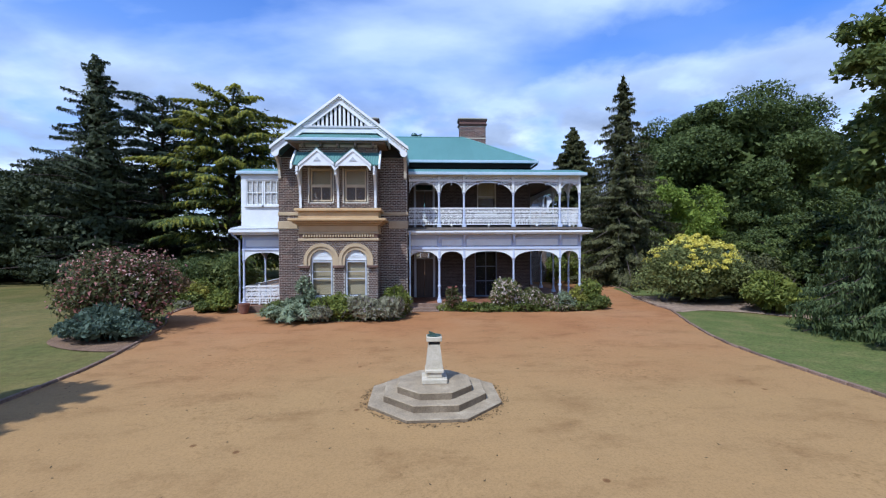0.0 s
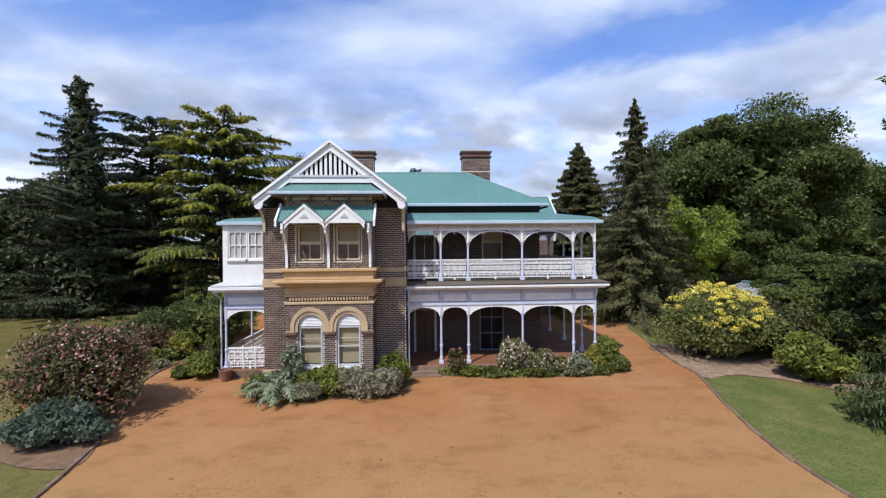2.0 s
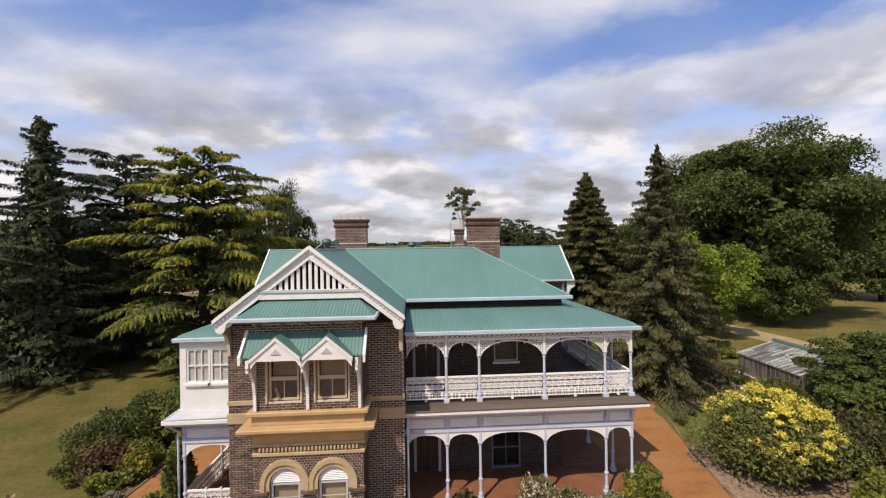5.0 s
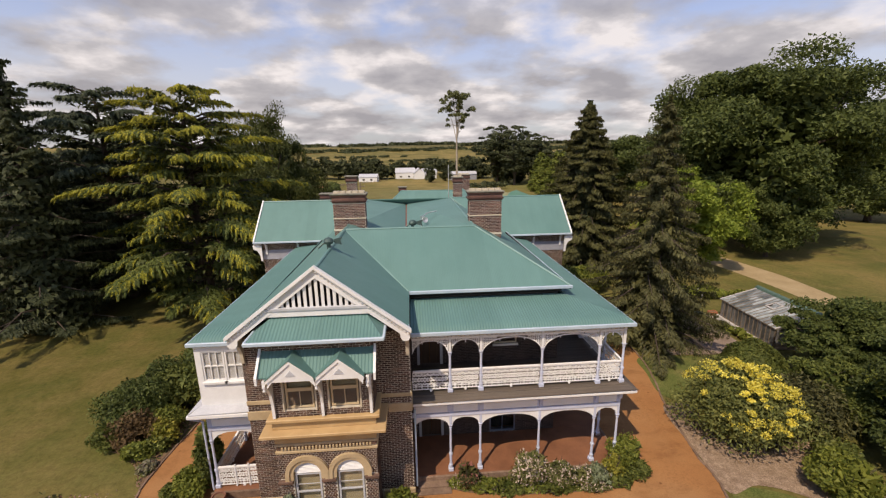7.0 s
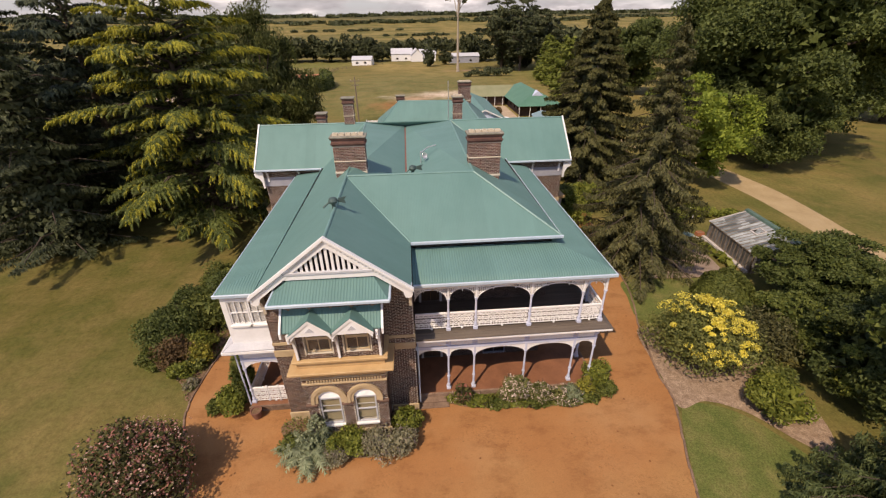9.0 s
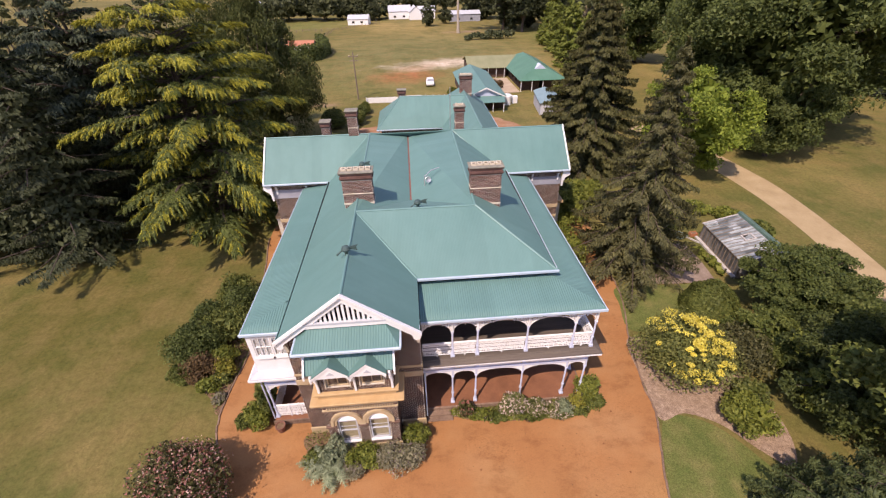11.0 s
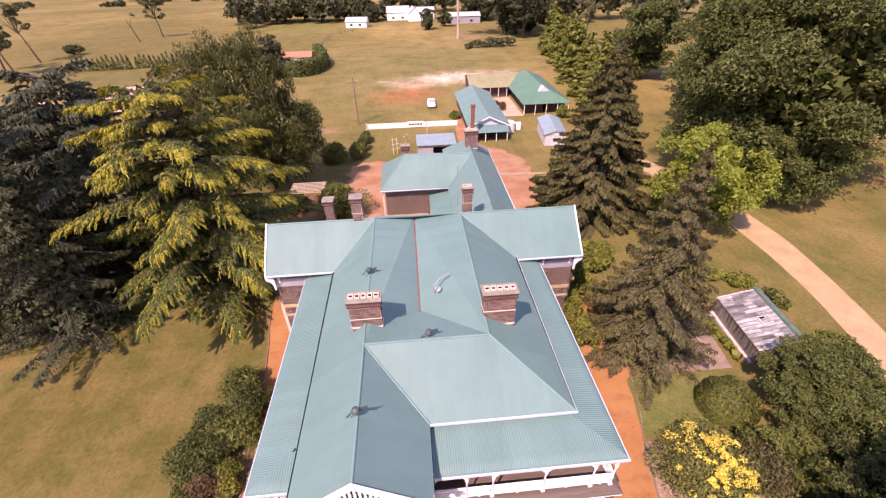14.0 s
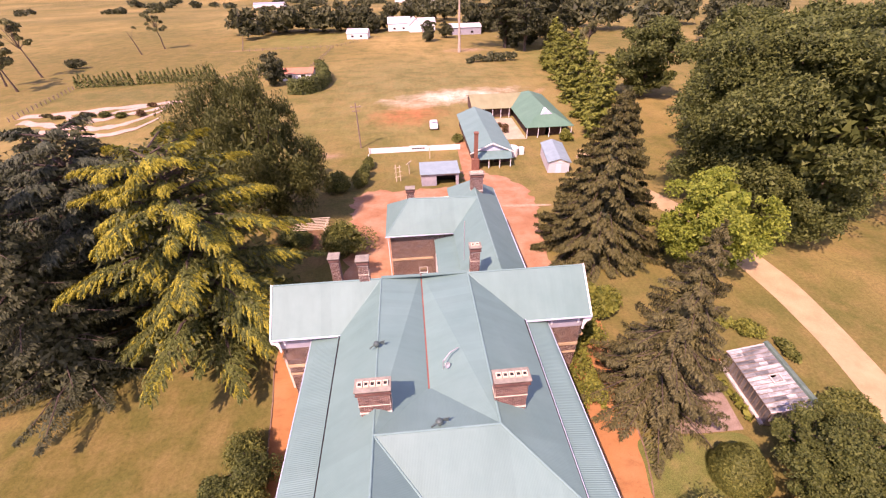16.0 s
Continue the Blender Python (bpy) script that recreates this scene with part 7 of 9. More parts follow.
oak = broadleaf("r4", 26.4, 10.6, 0.4, "leaf_oak", 52, 52000, 0.45, 24, clump=0.32, tufts=10)
oak2 = broadleaf("r5", 24.6, 10.2, 0.4, "leaf_oak", 50, 36000, 0.5, 25, clump=0.32, tufts=10)
put_tree("broadleaf_tree", broadleaf("r7", 23.6, 4.8, 1.0, "leaf_oak", 64, 22000, 0.42, 41, clump=0.55, tufts=6), (39.8, 65.0, 0), "tall broadleaf tree between spruce and oak", "tree")
put_tree("broadleaf_tree", broadleaf("r8", 11.5, 5.0, 0.3, "leaf_walnut", 44, 15000, 0.3, 43, clump=0.28, tufts=7), (45.0, 54.6, 0), "rounded mid-green tree in front of the oaks", "tree")
oak_far = broadleaf("r6", 25.0, 10.2, 0.6, "leaf_oak", 44, 12000, 0.86, 39, clump=0.32, tufts=9)
for k, (x, y, s, me) in enumerate([(47.2, 60.0, 1.06, oak), (60.0, 68, 1.02, oak2), (60, 84, 1.0, oak_far), (68, 85, 1.05, oak_far), (66, 100, 0.95, oak_far), (94, 84, 1.0, oak_far), (52.5, 75, 0.95, oak2), (84, 96, 1.0, oak_far), (62, 126, 0.8, oak_far), (80, 120, 0.9, oak_far)]):
    e = put_tree("broadleaf_tree", me, (x, y, rise(x, y)), "large dark-green broadleaf tree with a rounded crown", "tree", "park trees")
    e.matrix_basis = pose(x, y, rise(x, y), 0, 0, 61 * k) @ Matrix.Scale(s, 4)
put_tree("broadleaf_tree", broadleaf("t1", 13.0, 5.2, 1.0, "leaf_garden", 50, 14000, 0.34, 26, clump=0.3, accent="leaf_bright"), (23.2, 14.4, 0), "tall broadleaf tree overhanging the lawn", "tree")
put_tree("cedar_tree", spruce(5.6, 3.4, 0.2, "leaf_weeping", "leaf_garden", 27, 26, 12, 0.34, 2.2, 0.45, 0.45, 0.18, 1.9), (16.6, 13.0, 0), "low weeping dark cedar on the lawn edge", "tree")
put_tree("broadleaf_tree", broadleaf("t3", 5.3, 3.9, 0.3, "leaf_walnut", 80, 24000, 0.19, 28, squash=0.55, clump=0.24, tufts=6), (25.7, 26.6, 0), "spreading green garden tree near the glasshouse", "tree")
put_tree("broadleaf_tree", broadleaf("t5", 7.5, 4.2, 0.4, "leaf_garden", 40, 17000, 0.24, 29), (26.5, 18.2, 0), "dense dark green garden tree", "tree")
put_tree("broadleaf_tree", broadleaf("t11", 5.4, 3.2, 0.2, "leaf_shade", 46, 13000, 0.2, 51, clump=0.28, accent="leaf_bright"), (21.9, 19.2, 0), "dense dark garden tree with bright lime-green shoots", "tree")
put_tree("broadleaf_tree", broadleaf("t12", 4.2, 2.8, 0.2, "leaf_shade", 40, 9000, 0.2, 52, clump=0.28), (24.6, 22.4, 0), "dense dark-green garden tree in deep shade", "tree")
put_tree("broadleaf_tree", broadleaf("t6", 3.6, 1.9, 0.3, "leaf_garden", 26, 6000, 0.18, 30), (20.4, 23.6, 0), "bushy green small tree behind the yellow bush", "tree")
put_tree("broadleaf_tree", broadleaf("t7", 6.0, 3.4, 0.3, "leaf_garden", 30, 12000, 0.22, 31), (31.6, 21.2, 0), "green garden tree by the carriage drive", "tree")

put_tree("broadleaf_tree", broadleaf("t10", 13.8, 3.3, 6.4, "leaf_garden", 32, 10000, 0.3, 47, clump=0.36, accent="leaf_bright"), (20.0, 14.0, 0), "tall leafy tree that overhangs the lawn", "tree")

# trees beside the camera's way that shade the court and the lawn
put_tree("conifer_tree", spruce(8.6, 2.9, 0.8, "leaf_conifer", "leaf_cypress", 36, 22, 9, 0.1, 0.8, 0.5, 0.4, 0.28, 0.5), (-11.9, 5.0, 0), "young dark conifer shading the gravel edge", "tree")
put_tree("broadleaf_tree", broadleaf("t9", 9.4, 2.5, 4.6, "leaf_garden", 36, 8000, 0.24, 37), (12.6, 4.6, 0), "leafy garden tree shading the lawn edge", "tree")

# shrubs round the court
rose_fl = shrub_mesh("blossom", 2.48, 2.26, 3.80, "leaf_flower", 2600, 0.09, 40, 24, aspect=0.9, heart=False)
shrub(-12.0, 17.6, 2.15, 1.95, 3.4, "leaf_rose", "large rose bush full of dusty pink blooms", "rose bush", 15000, 0.14, 40, "rose_bush", 24, extra=(("blossom", rose_fl),))


def fronds(x, y, r, h, mat, n, label, seed):
    """An artichoke: long arching leaves, each a midrib with paired pointed lobes."""
    rnd = random.Random(seed)
    bm = bmesh.new()
    for k in range(n):
        a, l = rnd.uniform(0, 6.283), r * rnd.uniform(0.65, 1.1)
        u, s = Vector((math.cos(a), math.sin(a), 0)), Vector((-math.sin(a), math.cos(a), 0))
        hh, bow = h * rnd.uniform(0.35, 1.0), rnd.uniform(0.35, 0.75)
        base = Vector((rnd.uniform(-0.2, 0.2) * r, rnd.uniform(-0.2, 0.2) * r, 0.02))

        def along(f):
            return base + u * l * f + Vector((0, 0, hh * (1.9 * f - (1.0 + bow) * f * f)))
        for j in range(11):
            f = 0.12 + 0.86 * j / 10
            p, q = along(f), along(min(1.0, f + 0.09))
            w = 0.24 * r * math.sin(math.pi * min(1.0, 0.18 + 0.8 * f)) * rnd.uniform(0.8, 1.2)
            for sg in (-1, 1):
                tip = p + (q - p) * 1.5 + s * sg * w - Vector((0, 0, 0.25 * w))
                tip.z = max(tip.z, 0.03)
                bm.faces.new([bm.verts.new(v) for v in ((p, tip, q) if sg > 0 else (p, q, tip))])
            rib = [bm.verts.new(v) for v in (p - s * 0.012, p + s * 0.012, q + s * 0.01, q - s * 0.01)]
            bm.faces.new(rib)
    e = thing("artichoke_plant", (x, y, 0.02), label, "shrub")
    ob = new("foliage", mesh_of("foliage", bm, M[mat]))
    ob.parent = e
    return e


shrub(-11.25, 15.35, 1.55, 0.95, 1.25, "leaf_agave", "blue-green leafy groundcover below the rose bush", "shrub", 5200, 0.14, 43, clumps=16)
for k, (x, y, rx, ry, h, mt, lab) in enumerate([
        (-13.9, 28.6, 1.9, 1.7, 2.7, "leaf_shrub", "rounded olive-green garden shrub"), (-15.4, 27.0, 1.8, 1.7, 2.4, "leaf_oak", "dark green rounded garden shrub"), (-13.6, 26.2, 1.0, 1.0, 1.3, "leaf_bright", "yellow-green low garden shrub"),
        (-14.5, 25.4, 1.1, 1.0, 1.7, "leaf_russet", "russet-leaved rounded garden shrub"), (-13.35, 25.3, 0.75, 0.7, 1.25, "leaf_gold", "yellow-green small garden shrub by the path"), (-15.5, 25.3, 1.1, 0.9, 1.4, "leaf_shrub", "broad-leaved green shrub at lawn edge"), (-13.9, 24.2, 0.75, 0.6, 0.9, "leaf_bright", "loose green shrub at the bed tip"), (-13.0, 23.3, 0.35, 0.5, 0.4, "leaf_lavender", "low greyish edging plant at the bed tip"),
        (-13.2, 30.6, 1.5, 1.6, 3.0, "leaf_oak", "tall dark green garden shrub"), (-15.2, 29.3, 1.6, 1.5, 2.6, "leaf_oak", "dark green shrub on the lawn side"), (-13.2, 25.0, 0.8, 0.7, 0.8, "leaf_shrub", "low green shrub by the path"), (-14.3, 32.4, 1.3, 1.3, 2.4, "leaf_shrub", "olive-green shrub by the side path"),
        (-10.1, 21.7, 1.0, 0.8, 1.25, "leaf_bright", "fresh green shrub at the verandah corner"), (-9.55, 22.3, 0.5, 1.1, 3.3, "leaf_shrub", "tall climber beside the verandah post"),
        (-10.9, 21.6, 0.6, 0.5, 0.7, "leaf_shrub", "low green shrub by the side path")]):
    shrub(x, y, rx, ry, h, mt, lab, "shrub", int(1700 * rx * max(h, 1.0)), 0.14, 50 + k, group="side path shrubs")
# bay bed
fronds(-5.75, 18.55, 1.25, 1.35, "leaf_silver", 46, "silver-green artichoke with deeply cut leaves", 61)
fronds(-6.35, 18.75, 0.9, 0.9, "leaf_silver", 30, "silvery cut-leaved plant beside the artichoke", 70)
shrub(-5.9, 18.85, 0.6, 0.5, 1.0, "leaf_silver", "silvery grey leafy perennial plant", "shrub", 700, 0.2, 62)
shrub(-6.5, 18.95, 0.7, 0.6, 1.0, "leaf_shrub", "low green leafy perennial plant", "shrub", 800, 0.12, 63)
shrub(-4.0, 18.7, 1.05, 0.75, 1.3, "leaf_bright", "bright green leafy shrub under the bay", "shrub", 2200, 0.12, 64)
shrub(-4.5, 18.2, 0.95, 0.55, 0.85, "leaf_lavender", "low dull-mauve lavender bush", "shrub", 1500, 0.08, 65)
shrub(-2.6, 18.5, 1.1, 0.8, 1.25, "leaf_lavender", "rounded grey lavender bush", "shrub", 2600, 0.09, 66)
shrub(-1.5, 18.55, 1.0, 0.75, 1.2, "leaf_lavender", "grey-mauve lavender bush in bloom", "shrub", 2400, 0.09, 67)
shrub(-1.3, 19.6, 0.75, 0.6, 1.6, "leaf_bright", "green leafy shrub by the entrance", "shrub", 1600, 0.13, 68)
shrub(-5.3, 19.1, 0.5, 0.4, 2.3, "leaf_silver", "slim silver-green shrub against the bay", "shrub", 1000, 0.12, 69)
# verandah bed
for k, (x, y, rx, ry, h, mt, n, lab) in enumerate([
        (1.5, 20.95, 0.5, 0.35, 1.45, "leaf_rose", 1400, "slender rose bush with red buds"), (4.3, 20.8, 0.95, 0.6, 1.9, "leaf_pinkwhite", 3600, "blooming pale pink rose bush"), (5.4, 20.75, 0.75, 0.5, 1.35, "leaf_pinkwhite", 2200, "pale pink flowering rose bush"),
        (6.3, 20.6, 0.7, 0.45, 1.0, "leaf_pinkwhite", 1900, "low flowering shrub with white blooms"), (7.1, 20.6, 0.6, 0.45, 1.05, "leaf_silver", 1200, "silver-leaved low perennial plant"), (8.9, 21.5, 0.8, 0.8, 1.6, "leaf_bright", 2600, "yellow-green shrub at the verandah corner"),
        (7.9, 20.9, 0.5, 0.4, 1.3, "leaf_gold", 700, "pale yellow-green perennial plant"), (9.1, 20.9, 0.6, 0.5, 0.75, "leaf_shrub", 1400, "low dense green garden shrub"),
        (2.3, 20.75, 0.8, 0.4, 0.5, "leaf_bright", 1300, "low green leafy groundcover plants"), (3.2, 20.6, 0.7, 0.4, 0.5, "leaf_shrub", 1200, "low green leafy groundcover plants"), (5.2, 20.35, 0.9, 0.35, 0.5, "leaf_shrub", 1300, "low green leafy groundcover plants"), (6.9, 20.3, 0.8, 0.3, 0.45, "leaf_pinkwhite", 900, "low white-flowered edging plant"), (8.0, 20.45, 0.7, 0.35, 0.5, "leaf_shrub", 1100, "low green leafy groundcover plants")]):
    shrub(x, y, rx, ry, h, mt, lab, "shrub", n, 0.11, 80 + k, group="verandah bed plants")
def groundcover(poly, n, mat, size, hmax, seed, label):
    """Low mixed growth that fills a bed, as one object."""
    rg = np.random.RandomState(seed)
    xs_, ys_ = [p[0] for p in poly], [p[1] for p in poly]
    pts = []
    while len(pts) < n:
        x, y = rg.uniform(min(xs_), max(xs_)), rg.uniform(min(ys_), max(ys_))
        if inside(poly, x, y):
            pts.append((x, y, 0.04 + hmax * rg.rand() ** 1.5 * (0.55 + 0.45 * math.sin(x * 2.3 + y * 1.1))))
    return tagged(new("groundcover", leaf_mesh("groundcover", np.array(pts), np.tile([0, -0.4, 0.8], (n, 1)), size, 0.35, M[mat], 0.8, seed, np.tile([0, -0.2, 1.0], (n, 1)))), label, "plants", kind="stuff")


groundcover(bed_ver, 5200, "leaf_bright", 0.14, 0.42, 301, "low grassy green growth along the verandah bed")
groundcover(bed_ver, 2600, "leaf_pinkwhite", 0.09, 0.7, 302, "small pale flowers along the verandah bed")
groundcover(bed_front, 2600, "leaf_shrub", 0.14, 0.35, 303, "low green growth at the foot of the bay")
groundcover(bed_left, 2600, "leaf_shrub", 0.16, 0.3, 304, "low weeds between the shrubs by the side path")
# right garden
rgy = np.random.RandomState(77)
yel_p, yel_n = [], []
for (r0, d0), (r1, d1), wide, n_ in (((-1.9, -0.9), (0.3, -0.6), 0.32, 17), ((-0.2, -1.0), (0.5, 0.9), 0.3, 14), ((0.2, 1.0), (2.0, 1.2), 0.42, 22), ((1.5, 0.2), (2.1, 1.9), 0.26, 11), ((0.3, 1.4), (0.6, 2.5), 0.3, 11), ((1.4, 1.6), (1.5, 2.6), 0.3, 10), ((0.9, -1.2), (2.0, -0.7), 0.3, 7)):
    # drifts of bloom across the crown, each a row of clusters
    for k in range(n_):
        u_ = rgy.rand()
        rr_, dd_ = r0 + (r1 - r0) * u_ + rgy.normal(-0.25, wide * 1.9), d0 + (d1 - d0) * u_ + rgy.normal(0.3, wide * 1.9)
        bx_, by_ = 0.8 * rr_ - 0.6 * dd_, -0.6 * rr_ - 0.8 * dd_
        bx_, by_ = bx_ * 0.92, by_ * 0.92
        if (bx_ / 3.45) ** 2 + (by_ / 3.3) ** 2 > 0.72:
            continue
        bz_ = 3.75 * math.sqrt(max(0.05, 1 - (bx_ / 3.45) ** 2 - (by_ / 3.3) ** 2)) - 0.15 + rgy.normal(0, 0.1)
        p_, n2_ = clump_points(rgy, (bx_, by_, bz_), rgy.uniform(0.12, 0.34), int(rgy.uniform(25, 85)), 0.75)
        yel_p.append(p_)
        yel_n.append(n2_)
yel = leaf_mesh("blossom", np.vstack(yel_p), np.vstack(yel_n), 0.095, 0.7, M["leaf_yellow"], 0.7, 9)
shrub(15.5, 23.0, 3.0, 2.9, 3.45, "leaf_bush", "large shrub half covered in bright yellow blossom", "flowering shrub", 17000, 0.15, 100, "yellow_bush", 44, extra=(("blossom", yel),))
for k, (x, y, rx, ry, h, mt, lab) in enumerate([
        (16.7, 18.9, 1.35, 1.25, 2.0, "leaf_bright", "upright yellow-green rounded shrub"), (18.6, 22.9, 2.0, 1.8, 2.9, "leaf_grey", "grey-green shrub beside the yellow bush"),
        (17.8, 20.2, 1.1, 1.0, 1.5, "leaf_shrub", "green shrub in the mulched bed"), (13.6, 41.0, 2.1, 2.0, 3.4, "leaf_bright", "fresh green bush near the wing"), (15.9, 24.5, 1.2, 1.0, 1.7, "leaf_shrub", "green shrub at the path bend"),
        (22.5, 38.5, 1.5, 1.2, 1.6, "leaf_shrub", "green shrub by the glasshouse"), (24.0, 41.5, 2.2, 1.3, 1.6, "leaf_bright", "low bright green garden shrub"), (23.9, 33.2, 0.4, 2.9, 0.8, "leaf_bright", "narrow yellow-green hedge by the glasshouse"), (29.0, 35.0, 0.8, 3.6, 1.5, "leaf_shrub", "green hedge behind the glasshouse"), (11.2, 43.2, 1.5, 1.2, 2.2, "leaf_bright", "fresh green bush against the wing"), (30.6, 31.2, 1.4, 1.4, 1.5, "leaf_shrub", "green shrub by the glasshouse end"), (14.6, 44.8, 1.6, 1.5, 2.6, "leaf_oak", "dark green bush by the path"),
        (-9.8, 58.3, 3.0, 2.8, 4.6, "leaf_shrub", "large dark rounded shrub behind the wing"), (-13.4, 78.2, 2.3, 2.1, 3.4, "leaf_shrub", "green shrub by the yard fence"), (-9.8, 79.6, 1.4, 1.8, 2.9, "leaf_shrub", "green shrub along the yard fence"), (-9.3, 83.6, 1.1, 2.0, 2.4, "leaf_oak", "green shrub along the yard fence"), (-8.9, 88.0, 1.0, 2.4, 2.2, "leaf_shrub", "green shrub along the yard fence"), (-16.5, 60.5, 2.4, 2.0, 2.6, "leaf_oak", "dark shrub beside the pergola frame"),
        (16.9, 44.6, 2.1, 2.5, 3.0, "leaf_bright", "rounded yellow-green shrub behind the spruce"), (27.4, 41.8, 1.9, 1.2, 1.1, "leaf_bright", "low yellow-green groundcover beyond the glasshouse"), (30.2, 40.4, 1.5, 1.2, 0.9, "leaf_bright", "low yellow-green groundcover beyond the glasshouse"), (31.9, 37.6, 0.8, 2.0, 0.8, "leaf_shrub", "low green plants along the glasshouse"), (32.6, 31.6, 1.5, 1.6, 1.1, "leaf_shrub", "low green plants beside the carriage drive"),
        (31.5, 97.0, 1.5, 1.5, 2.2, "leaf_bright", "yellow-green garden bush by the cottage"), (9.0, 100.0, 1.2, 1.8, 1.4, "leaf_shrub", "low shrub by the cottage wall")]):
    shrub(x, y, rx, ry, h, mt, lab, "shrub", int(min(6500, 1500 * rx * h)), 0.16 if y < 30 else 0.22, 120 + k)
rgd = np.random.RandomState(61)
dm_ = rgd.normal(0, 1, (9000, 3))
dm_ /= np.linalg.norm(dm_, axis=1)[:, None]
dm_[:, 2] = np.abs(dm_[:, 2])
dome = thing("clipped_bush", (20.2, 27.7, 0), "clipped round dark-green bush on the lawn", "shrub")
for nm, me in (("stem", stems_mesh(1.4, 1.6, seed=61)), ("foliage", leaf_mesh("foliage", dm_ * np.array([2.05, 2.0, 2.45]) * (0.8 + 0.2 * rgd.rand(9000) ** 0.4 + 0.035 * np.sin(dm_[:, 0] * 9 + dm_[:, 2] * 7))[:, None] + np.array([0, 0, 0.08]), dm_, 0.15, 0.6, M["leaf_shrub"], 0.6, 61))):
    ob = new(nm, me)
    ob.parent = dome
# hedge along the right side of the house
rgh = np.random.RandomState(7)
hp_ = np.stack([rgh.uniform(11.2, 13.1, 9000), rgh.uniform(33.2, 44.5, 9000), rgh.uniform(0.1, 2.0, 9000)], 1)
keep = (hp_[:, 0] < 11.6) | (hp_[:, 0] > 12.7) | (hp_[:, 2] > 1.5)
hp_ = hp_[keep]
hp_[:, 2] += 0.18 * np.sin(hp_[:, 1] * 1.7) + 0.12 * np.sin(hp_[:, 0] * 5)
hedge = tagged(new("hedge", leaf_mesh("hedge", hp_, np.tile([0, 0, 0.6], (len(hp_), 1)), 0.2, 0.7, M["leaf_bright"], 0.9, 8)), "dense yellow-green hedge along the side path", "hedge")

# rear and far plants
pine = conifer("p", 14.0, 4.2, 0.2, "leaf_pine", 20, 10, 26, 0.75, 0.1, 33, 0.7, 0.25, 0.2)
for k in range(14):
    x, y = 39.0 + 1.0 * k + (k % 2) * 1.8, 99 + 6.2 * k
    e = put_tree("conifer_tree", pine, (x, y, rise(x, y)), "golden-green conical cypress in a windbreak row", "tree", "windbreak row")
    e.matrix_basis = pose(x, y, rise(x, y), 0, 0, 40 * k) @ Matrix.Scale(1.0 + 0.1 * math.sin(k * 2.0), 4)
far_dark = broadleaf("f", 17, 7.5, 0.6, "leaf_cypress", 30, 3800, 1.1, 34)
for k, (x, y, s) in enumerate([(47, 214, 0.7), (57, 222, 0.75), (64, 214, 0.8), (50, 244, 0.8), (100, 285, 1.0), (-22, 292, 0.8), (12, 246, 0.55), (74, 250, 1.1), (-42.5, 157, 0.56), (120, 180, 1.1), (140, 215, 1.0), (105, 150, 1.0), (128, 130, 1.1), (98, 112, 1.0)]):
    e = put_tree("broadleaf_tree", far_dark, (x, y, rise(x, y)), "dark broad tree in the paddock", "tree", "paddock trees")
    e.matrix_basis = pose(x, y, rise(x, y), 0, 0, 77 * k) @ Matrix.Scale(s, 4)

old_pine = broadleaf("sp", 32, 11.5, 5, "leaf_cypress", 60, 9000, 0.85, 38, squash=0.5, clump=0.24)
for k, (x, y, s_) in enumerate([(44, 216, 0.98), (57, 226, 1.0), (50, 205, 0.72), (66, 218, 0.8)]):
    e = put_tree("pine_tree", old_pine, (x, y, rise(x, y)), "tall dark spreading old pine beyond the paddock", "tree", "paddock pines")
    e.matrix_basis = pose(x, y, rise(x, y), 0, 0, 99 * k) @ Matrix.Scale(s_, 4)


def gum(x, y, h, name, label, crown_n=9, crown_r=3.2, leaves=2600, r=0.5, seed=35, lean=(0, 0), size=0.9, bark="bark_pale"):
    rg = np.random.RandomState(seed)
    cs, ns, limbs = [], [], []
    for k in range(crown_n):
        a = rg.uniform(0, 6.28)
        tall = h > 30
        f = rg.rand() ** (0.6 if tall else 1.0)
        z = h * ((0.62 + 0.38 * f) if tall else (0.46 + 0.54 * f))
        d = crown_r * ((0.25 + 1.0 * math.sin(min(1.0, 0.25 + f * 0.7) * 2.4)) * math.sqrt(rg.rand()) if tall else rg.uniform(0.2, 1.4))
        c = (lean[0] * z / h + math.cos(a) * d, lean[1] * z / h + math.sin(a) * d, z)
        if not tall or k % 7 == 0:
            limbs.append(((lean[0] * 0.7, lean[1] * 0.7, h * (rg.uniform(0.42, 0.66) if tall else 0.5)), c, r * (0.4 if tall else 0.35)))
        p, dd = clump_points(rg, c, crown_r * (rg.uniform(0.14, 0.26) if tall else rg.uniform(0.22, 0.4)), leaves // crown_n, 0.85)
        cs.append(p)
        ns.append(dd)
    return put_tree(name, [("trunk", trunk_mesh(h * 0.85, r, limbs, M[bark], lean, seed), ""), ("crown", leaf_mesh("crown", np.vstack(cs), np.vstack(ns), size, 0.6, M["leaf_gum"], 0.8, seed), "")], (x, y, rise(x, y)), label, "tree")


gum(22.6, 209, 43, "gum_tree", "tall pale-stemmed gum tree with a sparse high crown", 58, 6.4, 4600, 0.55, size=0.75)
for k, (x, y, h, l) in enumerate([(-132, 186, 19, -6), (-119, 252, 17, -2), (-124, 163, 16, -4), (-134, 172, 15, 2), (-122, 236, 12, -5), (70, 188, 13, 2)]):
    gum(x, y, h, "gum_tree", "thin ragged paddock gum tree", 16 if k != 4 else 1, 3.2, 2600 if k != 4 else 30, 0.3, 70 + k, (l * 0.6, 0), bark="bark")


